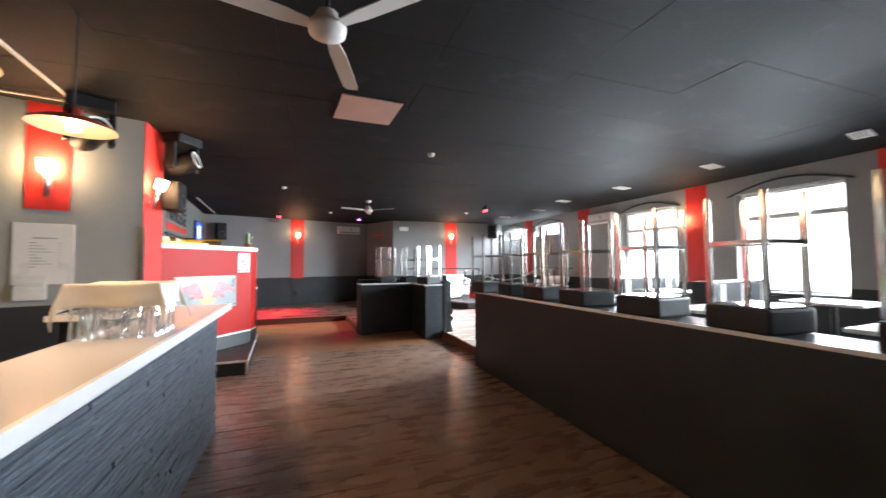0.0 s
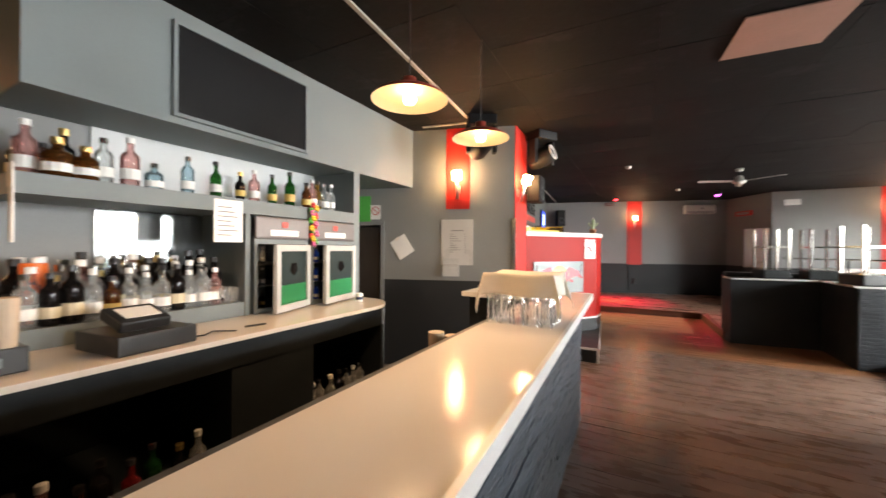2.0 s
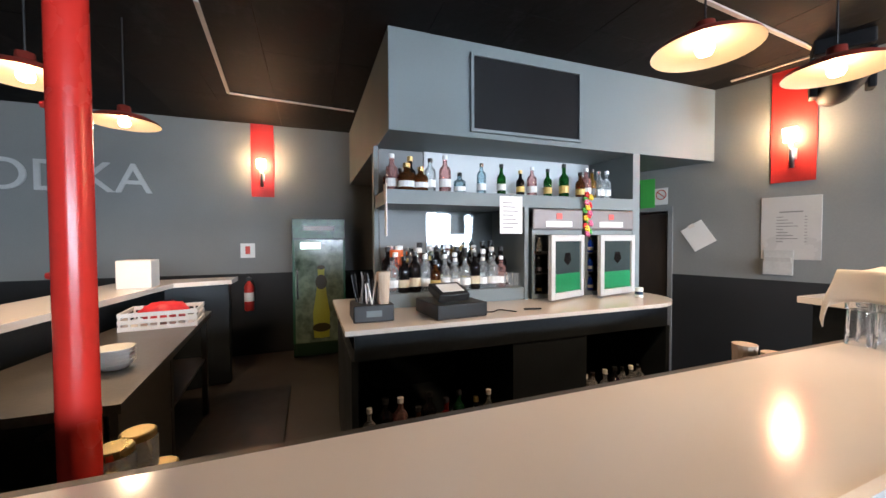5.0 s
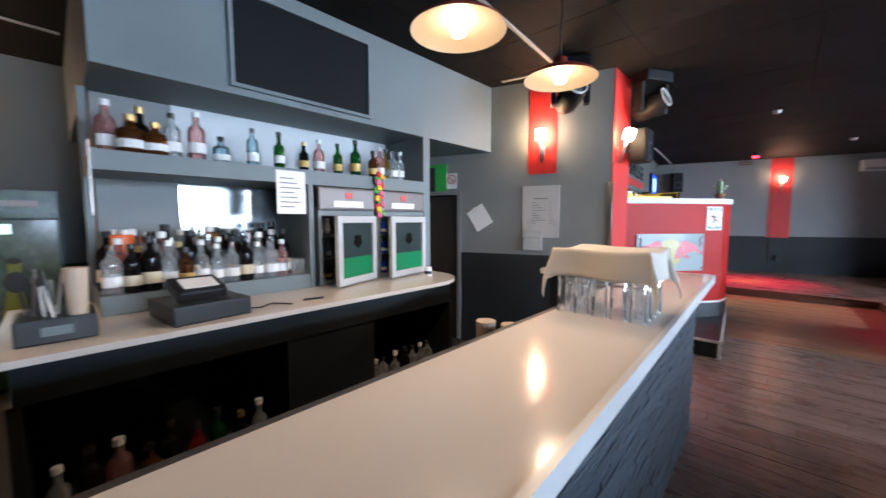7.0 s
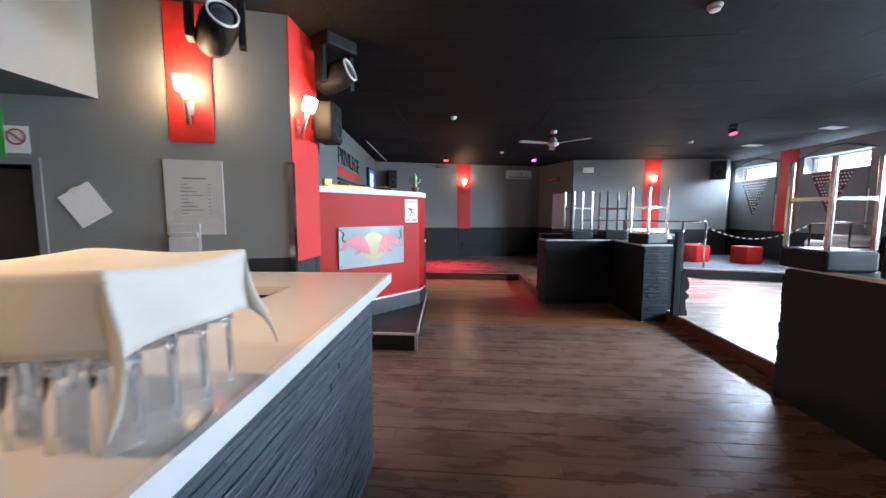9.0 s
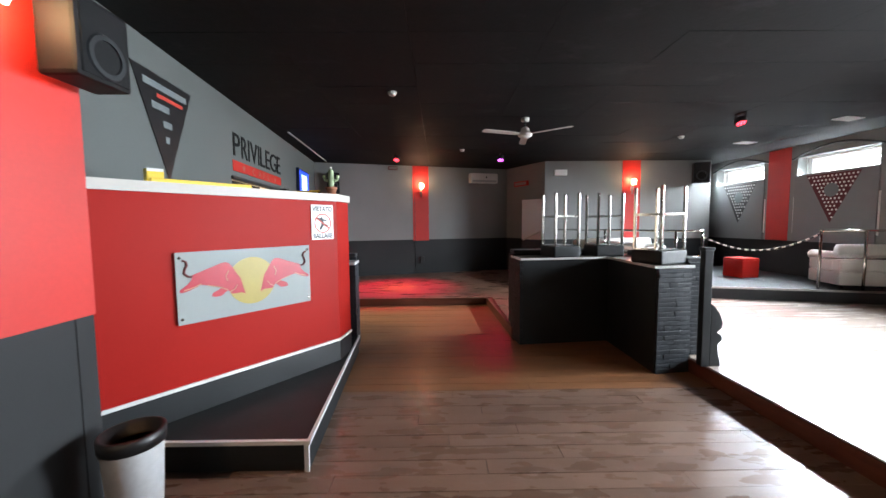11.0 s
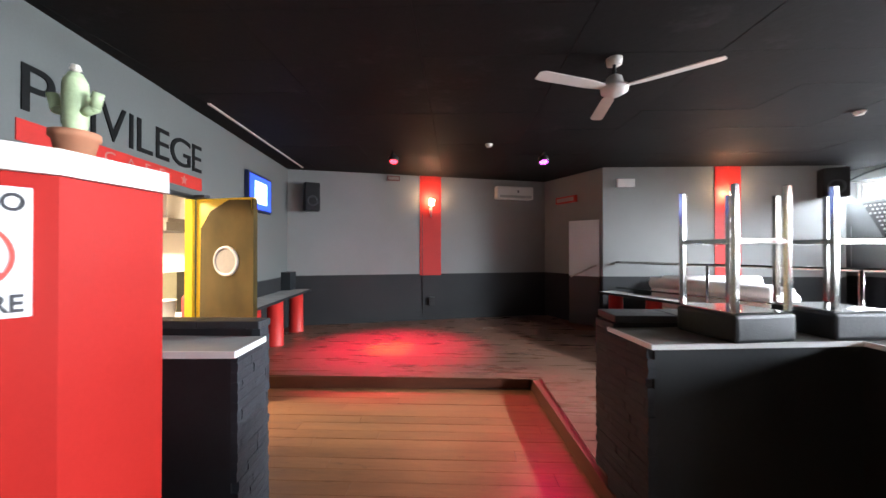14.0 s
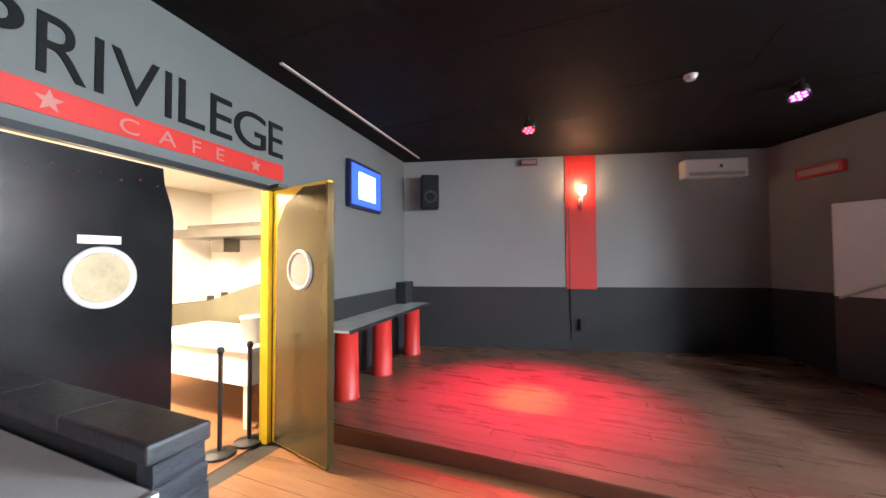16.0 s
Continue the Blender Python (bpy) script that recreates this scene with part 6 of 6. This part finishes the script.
def railing(pts, posts, group):
    t = thing("railing", Matrix(), "chrome tube railing along the platform edge", "railing", group)
    part("handrail", tube(B(), [(x, y, 1.40) for x, y in pts], 0.022, 10), CHROME, t, smooth=True)
    part("lower_rail", tube(B(), [(x, y, 0.92) for x, y in pts], 0.016, 10), CHROME, t, smooth=True)
    for x, y in posts:
        part("post", rod(B(), (x, y, PT), (x, y, 1.40), 0.022, 10), CHROME, t, smooth=True)


railing([(4.12, B2 - 0.01), (5.58, 11.10), (6.0, 10.97)], [(4.85, 12.5), (5.58, 11.10), (6.0, 10.97)], "platform railings")
railing([(7.69, 10.43), (EASTX - 0.01, 10.12)], [(7.69, 10.43), (8.3, 10.27)], "platform railings")
rp = thing("barrier_tape", Matrix(), "sagging black and pale striped barrier tape between railings", "tape")
pp = []
for k in range(33):
    s = k / 32
    pp.append((6.0 + 1.69 * s, 10.97 - 0.54 * s, 1.30 - 0.28 * math.sin(math.pi * s) ** 0.9 + 0.06 * s))
for k in range(32):
    part("tape_length", rod(B(), pp[k], pp[k + 1], 0.015, 6), (CREAM, BLACKP)[k % 2], rp)


def sofa(m, w=1.7):
    t = thing("sofa", m, "white leatherette sofa with rolled arms", "sofa", "white sofas")
    part("base", boxes((-w / 2, -0.75, 0.06, w / 2, 0.0, 0.30), bevel=0.03), WHITEL, t)
    part("seat_cushion", boxes((-w / 2 + 0.18, -0.76, 0.30, w / 2 - 0.18, -0.2, 0.44), bevel=0.05), WHITEL, t)
    part("backrest", boxes((-w / 2, -0.2, 0.30, w / 2, 0.0, 0.68), bevel=0.04), WHITEL, t)
    part("back_roll", rod(B(), (-w / 2, -0.06, 0.69), (w / 2, -0.06, 0.69), 0.10, 16), WHITEL, t, smooth=True)
    for s in (-1, 1):
        part("arm", boxes((s * (w / 2 - 0.09) - 0.08, -0.76, 0.30, s * (w / 2 - 0.09) + 0.08, -0.15, 0.54), bevel=0.03), WHITEL, t)
        part("arm_roll", rod(B(), (s * (w / 2 - 0.08), -0.78, 0.56), (s * (w / 2 - 0.08), -0.05, 0.56), 0.09, 16), WHITEL, t, smooth=True)
    for sx in (-w / 2 + 0.1, w / 2 - 0.1):
        for sy in (-0.68, -0.08):
            part("foot", lathe(B(), [(0.02, 0), (0.03, 0.06)], 10), BLACKP, t, m=Matrix.Translation((sx, sy, 0)))
    return t


sf = sofa(Matrix.Translation((4.85, 12.62, PT)) @ Matrix.Rotation(math.atan2(2.9, -1.45) + 0.0, 4, "Z"))
copy_thing(sf, pose(5.75, B2 - 0.12, PT))
s2 = sofa(pose(8.46, 10.36, PT, 0, 0, 165.5), 0.78)
tagged(s2, "short white leatherette sofa behind the railing", "sofa", "white sofas")


def pouf(x, y, a):
    t = thing("pouf", pose(x, y, PT, 0, 0, a), "red leatherette cube pouf", "pouf", "red cube poufs")
    part("cube", boxes((-0.22, -0.22, 0.0, 0.22, 0.22, 0.42), bevel=0.02), REDG, t)
    part("seam", boxes((-0.222, -0.222, 0.365, 0.222, 0.222, 0.372)), RED, t)


pouf(7.62, 12.0, 10)
pouf(6.55, 12.25, 20)
pouf(5.35, 12.9, 5)


# blinds with pennants on the two far windows
def pennant(m, h, dots, label, base):
    t = thing("pennant", m, label, "pennant", "triangular pennants")
    w = h * 0.52
    bm = B()
    a = [bm.verts.new((x, 0, z)) for x, z in ((-w, 0), (w, 0), (0, -h))]
    b = [bm.verts.new((x, -0.006, z)) for x, z in ((-w, 0), (w, 0), (0, -h))]
    bm.faces.new(a)
    bm.faces.new(b[::-1])
    for i in range(3):
        bm.faces.new((a[i], a[(i + 1) % 3], b[(i + 1) % 3], b[i]))
    part("cloth", bm, base, t)
    bm = B()
    for r in range(12):
        z = -0.05 - r * h / 13
        k = int(((1 + z / h) * w - 0.03) / 0.075)
        for c in range(-k, k + 1):
            lathe(bm, [(0.0, 0.002), (0.021, 0.001), (0.021, 0)], 8, Matrix.Translation((c * 0.075 + (0.037 if r % 2 else 0), -0.0065, z)) @ RX)
    tagged(part("dots", bm, dots, t), "small pale dots", kind="stuff")
    part("emblem", lathe(B(), [(0.0, 0), (h * 0.14, 0), (h * 0.14, 0.002), (0.0, 0.003)], 24, Matrix.Translation((0, -0.008, -h * 0.34)) @ RX), BOXP, t)


EM = run(ep, eq)
for y0, y1, base in ((12.95, 14.35, BLACKP), (10.65, 12.15, mat("dark_red_pennant_cloth", (0.11, 0.016, 0.022), 0.7, vary=0.2))):
    u0, u1 = NEY - y1, NEY - y0
    u0 = max(u0, 0.28)
    b = thing("window_shutter", EM, "grey board shutter covering the lower window", "shutter", "window shutters", "structure")
    part("board", boxes((u0 - 0.02, -0.03, 1.13, u1 + 0.02, -0.004, 2.56)), WALLP, b)
    # White strips drawn as daylight leaking past both shutter edges.
    for u in (u0 - 0.03, u1 + 0.03):
        part("light_slit", boxes((u - 0.022, -0.006, 1.3, u + 0.022, -0.002, 2.1)), WHITE, b, "white strip painted as a slit of daylight")
    pennant(EM @ Matrix.Translation(((u0 + u1) / 2, -0.032, 2.52)), 0.98, WHITE, "dotted triangular pennant on the shutter", base)
pw = thing("pennant", KM @ Matrix.Translation((ku(7.67), -0.004, 2.94)), "large black triangular pennant with pale print on the wall", "pennant", "triangular pennants")
bm = prism(B(), [(-0.44, 0), (0, -0.93), (0.44, 0)], 0, 0.006)
bmesh.ops.transform(bm, matrix=RX, verts=bm.verts)
part("cloth", bm, BLACKP, pw)
for u0, u1, z in ((-0.30, 0.34, -0.10), (-0.2, 0.05, -0.28), (-0.05, 0.08, -0.42), (-0.03, 0.03, -0.56)):
    part("print_bar", boxes((u0, -0.0085, z - 0.03, u1, -0.0065, z + 0.03)), BOXP, pw, "pale print")
part("print_bar", boxes((-0.12, -0.0085, -0.2, 0.27, -0.0065, -0.165)), LABR, pw, "red print")

# ---- seating behind the long low wall ----
def booth(m, w, stripes):
    t = thing("booth_sofa", m, "high-backed black and white booth sofa", "sofa", "booth sofas")
    part("backrest", boxes((-w / 2, -0.12, 0.0, w / 2, 0.12, 1.16), bevel=0.03), LEATHER, t)
    for s in (-1, 1):
        part("seat", boxes((-w / 2, s * 0.38 - 0.25, 0.0, w / 2, s * 0.38 + 0.25, 0.46), bevel=0.03), LEATHER, t)
    for k in range(stripes):
        x = -w / 2 + (k + 0.5) * w / stripes
        for s in (-1, 1):
            part("stripe", boxes((x - 0.06, s * 0.125 - 0.006, 0.5, x + 0.06, s * 0.125 + 0.006, 1.12), bevel=0.003), WHITEL, t)
    return t


b0 = booth(pose(6.5, 3.9, STAGE, 0, 0, 6), 1.5, 3)
copy_thing(b0, pose(6.6, 5.45, STAGE, 0, 0, 3))
copy_thing(b0, pose(6.5, 1.9, STAGE, 0, 0, 2))


def cafe_table(m):
    t = thing("cafe_table", m, "square table with a pale glossy top on a black column", "table", "tables behind the low wall")
    part("tabletop", boxes((-0.34, -0.34, 0.93, 0.34, 0.34, 0.96), bevel=0.008), TRIMW, t)
    part("column", rod(B(), (0, 0, 0.03), (0, 0, 0.93), 0.03, 12), BLACKP, t)
    part("base", lathe(B(), [(0.0, 0), (0.22, 0), (0.21, 0.02), (0.04, 0.04)], 24), BLACKP, t)
    return t


t0 = cafe_table(pose(4.75, 2.9, STAGE, 0, 0, 4))
for x, y, a in ((4.8, 4.2, -5), (4.75, 1.6, 3), (6.5, 4.9, 2), (6.55, 2.9, 5)):
    copy_thing(t0, pose(x, y, STAGE, 0, 0, a))

# ---- boards, bricks and stones ----
def plank_mesh(name, lx, ly, material):
    bm = boxes((0.0008, 0.0008, -0.011, lx - 0.0008, ly - 0.0008, 0.0))
    for v in bm.verts:
        if v.co.z > -0.005:
            v.co.x += 0.001 if v.co.x < lx / 2 else -0.001
            v.co.y += 0.001 if v.co.y < ly / 2 else -0.001
    me = bpy.data.meshes.new(name)
    bm.to_mesh(me)
    bm.free()
    me.materials.append(material)
    return me


PW = 0.145
cache = {}


def boards(parent, rows, z, material, name="board"):
    """rows: (y, x0, x1). Boards up to 2.2 m run along x."""
    for k, (y, x0, x1) in enumerate(rows):
        x = x0 - ((k * 0.77) % 1.3)
        while x < x1 - 0.02:
            a, b = max(x, x0), min(x + 2.2, x1)
            x += 2.2
            if b - a < 0.02:
                continue
            lx = round(b - a, 2)
            key = (lx, material.name)
            if key not in cache:
                cache[key] = plank_mesh(name, lx, PW, material)
            part_mesh(name, cache[key], parent, Matrix.Translation((a, y, z + random.uniform(-0.0012, 0.0012))))


rows = []
y = -0.6
while y < 11.0:
    x0 = 0.12 if y < 4.6 else (-0.74 if y < 6.3 else (-0.3 if y < 9.0 else -1.7))
    x1 = 3.42 if y < 5.62 else (3.66 if y < 7.9 else (3.28 if y < 8.85 else 2.03))
    rows.append((y, x0, x1))
    y += PW
boards(floor, [r for r in rows if r[0] < 7.4], 0.0, PLANK)
boards(floor, [r for r in rows if r[0] >= 7.4], 0.0, PLANKW)
rows = []
y = 11.1
while y < 15.2:
    xl = -1.1 - (y - 11) * 0.25 if y < 13.85 else -2.2 + (y - 13.85) * 3.45
    xl = -2.0 if y < 13.9 else xl
    xr = 4.6 if y < 13.7 else 3.3
    rows.append((y, xl, xr))
    y += PW
boards(stage, rows, STAGE, PLANKS)
rows = []
y = 9.3
while y < 11.05:
    rows.append((y, 2.06, 3.9))
    y += PW
boards(stage, rows, STAGE, PLANKS)
bm = B()
y = 5.7
while y < 11.1:
    x = 3.68 if y < 9.3 else 3.9
    while x < 8.88:
        x2 = min(x + 1.9, 8.88)
        box(bm, x + 0.0015, y + 0.0015, STAGE - 0.011, x2 - 0.0015, y + PW - 0.0015, STAGE + random.uniform(-0.001, 0.001))
        x = x2
    y += PW
y = -1.0
while y < 5.6:
    box(bm, 3.82, y + 0.0015, STAGE - 0.011, 8.88, y + PW - 0.0015, STAGE)
    y += PW
ob = part("boards", bm, PLANKR, stage)
tagged(ob, "pale worn floor boards", kind="stuff")


# thin ledgestone strips
LEDGEK = mat("black_painted_ledgestone", (0.026, 0.032, 0.039), 0.55, vary=0.4, scale=14, fine=80, bump=0.35, random=0.3, color2=(0.014, 0.017, 0.021), stretch=(1, 1, 2.2), spec=0.3)


def strip_mesh(lx, ly, lz, material, rough):
    """A split-faced strip of stone with an uneven front."""
    n = max(2, int(lx / 0.09))
    bm = B()
    rows = []
    for i in range(n + 1):
        x = 0.0006 + (lx - 0.0012) * i / n
        f = random.uniform(-rough, rough)
        rows.append([bm.verts.new(p) for p in ((x, ly, 0), (x, f + 0.002, 0.0004), (x, f, lz * 0.25), (x, f + random.uniform(-0.002, 0.003), lz * 0.78), (x, f + 0.002, lz - 0.0004), (x, ly, lz))])
    for p, q in zip(rows, rows[1:]):
        for i in range(5):
            bm.faces.new((p[i], q[i], q[i + 1], p[i + 1]))
    bm.faces.new(rows[0])
    bm.faces.new(rows[-1][::-1])
    bmesh.ops.recalc_face_normals(bm, faces=bm.faces)
    me = bpy.data.meshes.new("stone_strip")
    bm.to_mesh(me)
    bm.free()
    me.materials.append(material)
    return me


def ledgestone(parent, p, q, z0, z1, material, h=0.05, lens=(0.18, 0.26, 0.37), jitter=0.0018):
    """Courses of split stone on the face that runs from p to q, standing out to its right."""
    m = run(p, q)
    if parent.matrix_basis != Matrix():
        m = parent.matrix_basis.inverted() @ m
    ln = length(p, q)
    z = z0
    while z < z1 - 0.01:
        u = -random.uniform(0, lens[0])
        while u < ln - 0.02:
            L = random.choice(lens)
            a, b = max(u, 0), min(u + L, ln)
            u += L
            if b - a < 0.02:
                continue
            key = ("stone", round(b - a, 2), random.randrange(3), material.name, h)
            if key not in cache:
                cache[key] = strip_mesh(round(b - a, 2), 0.05, h, material, jitter)
            part_mesh("stone_strip", cache[key], parent, m @ Matrix.Translation((a, -0.032 + random.uniform(-jitter, jitter), z)))
        z += h


# brick end of the L-shaped wall and of the parapet beside the booth
ledgestone(pl, (3.28, 7.865), (3.65, 7.905), 0.0, 1.10, LEDGEK)
para = tagged(part("brick_parapet", prism(B(), [(-0.10, 8.985), (-0.112, 9.10), (-1.56, 9.10), (-1.55, 8.985)], 0.0, 1.15), BLACK), "black painted brick parapet with worn caps", "low wall", kind="structure")
for k in range(4):
    x1 = -0.068 - k * 0.38
    part("cap_stone", boxes((x1 - 0.375, 8.974, 1.15, x1, 9.112, 1.195), bevel=0.008), BLACKB, para)
ledgestone(para, (-0.096, 8.98), (-0.108, 9.105), 0.0, 1.15, LEDGEK)
ledgestone(djb, (-0.034, 8.66), (-0.058, 8.965), 0.0, 1.075, LEDGEK)
par2 = tagged(part("brick_parapet", prism(B(), [(2.11, 9.23), (3.62, 9.31), (3.62, 9.5), (2.09, 9.45)], 0.0, 1.16), BLACK), "black painted brick parapet behind the ledge", "low wall", kind="structure")
for k in range(4):
    part("cap_stone", boxes((2.08 + k * 0.39, 9.20 + 0.02 * k, 1.16, 2.465 + k * 0.39, 9.48 + 0.02 * k, 1.205), bevel=0.008), BLACKB, par2)
ledgestone(par2, (2.085, 9.45), (2.108, 9.225), 0.0, 1.16, LEDGEK)
ledgestone(pl, (2.062, 9.2), (2.105, 8.80), 0.0, 1.10, LEDGEK)
ledgestone(rt, (3.80, 5.625), (3.415, 5.625), 0.0, 1.11, LEDGEK)
ledgestone(bar, (0.245, 0.3), (0.165, 4.56), 0.0, 1.10, SLATE, 0.0275, (0.8, 1.1, 1.4), 0.0035)
ledgestone(par3, (3.69, 8.0), (3.90, 8.0), STAGE, 1.15, LEDGEK)
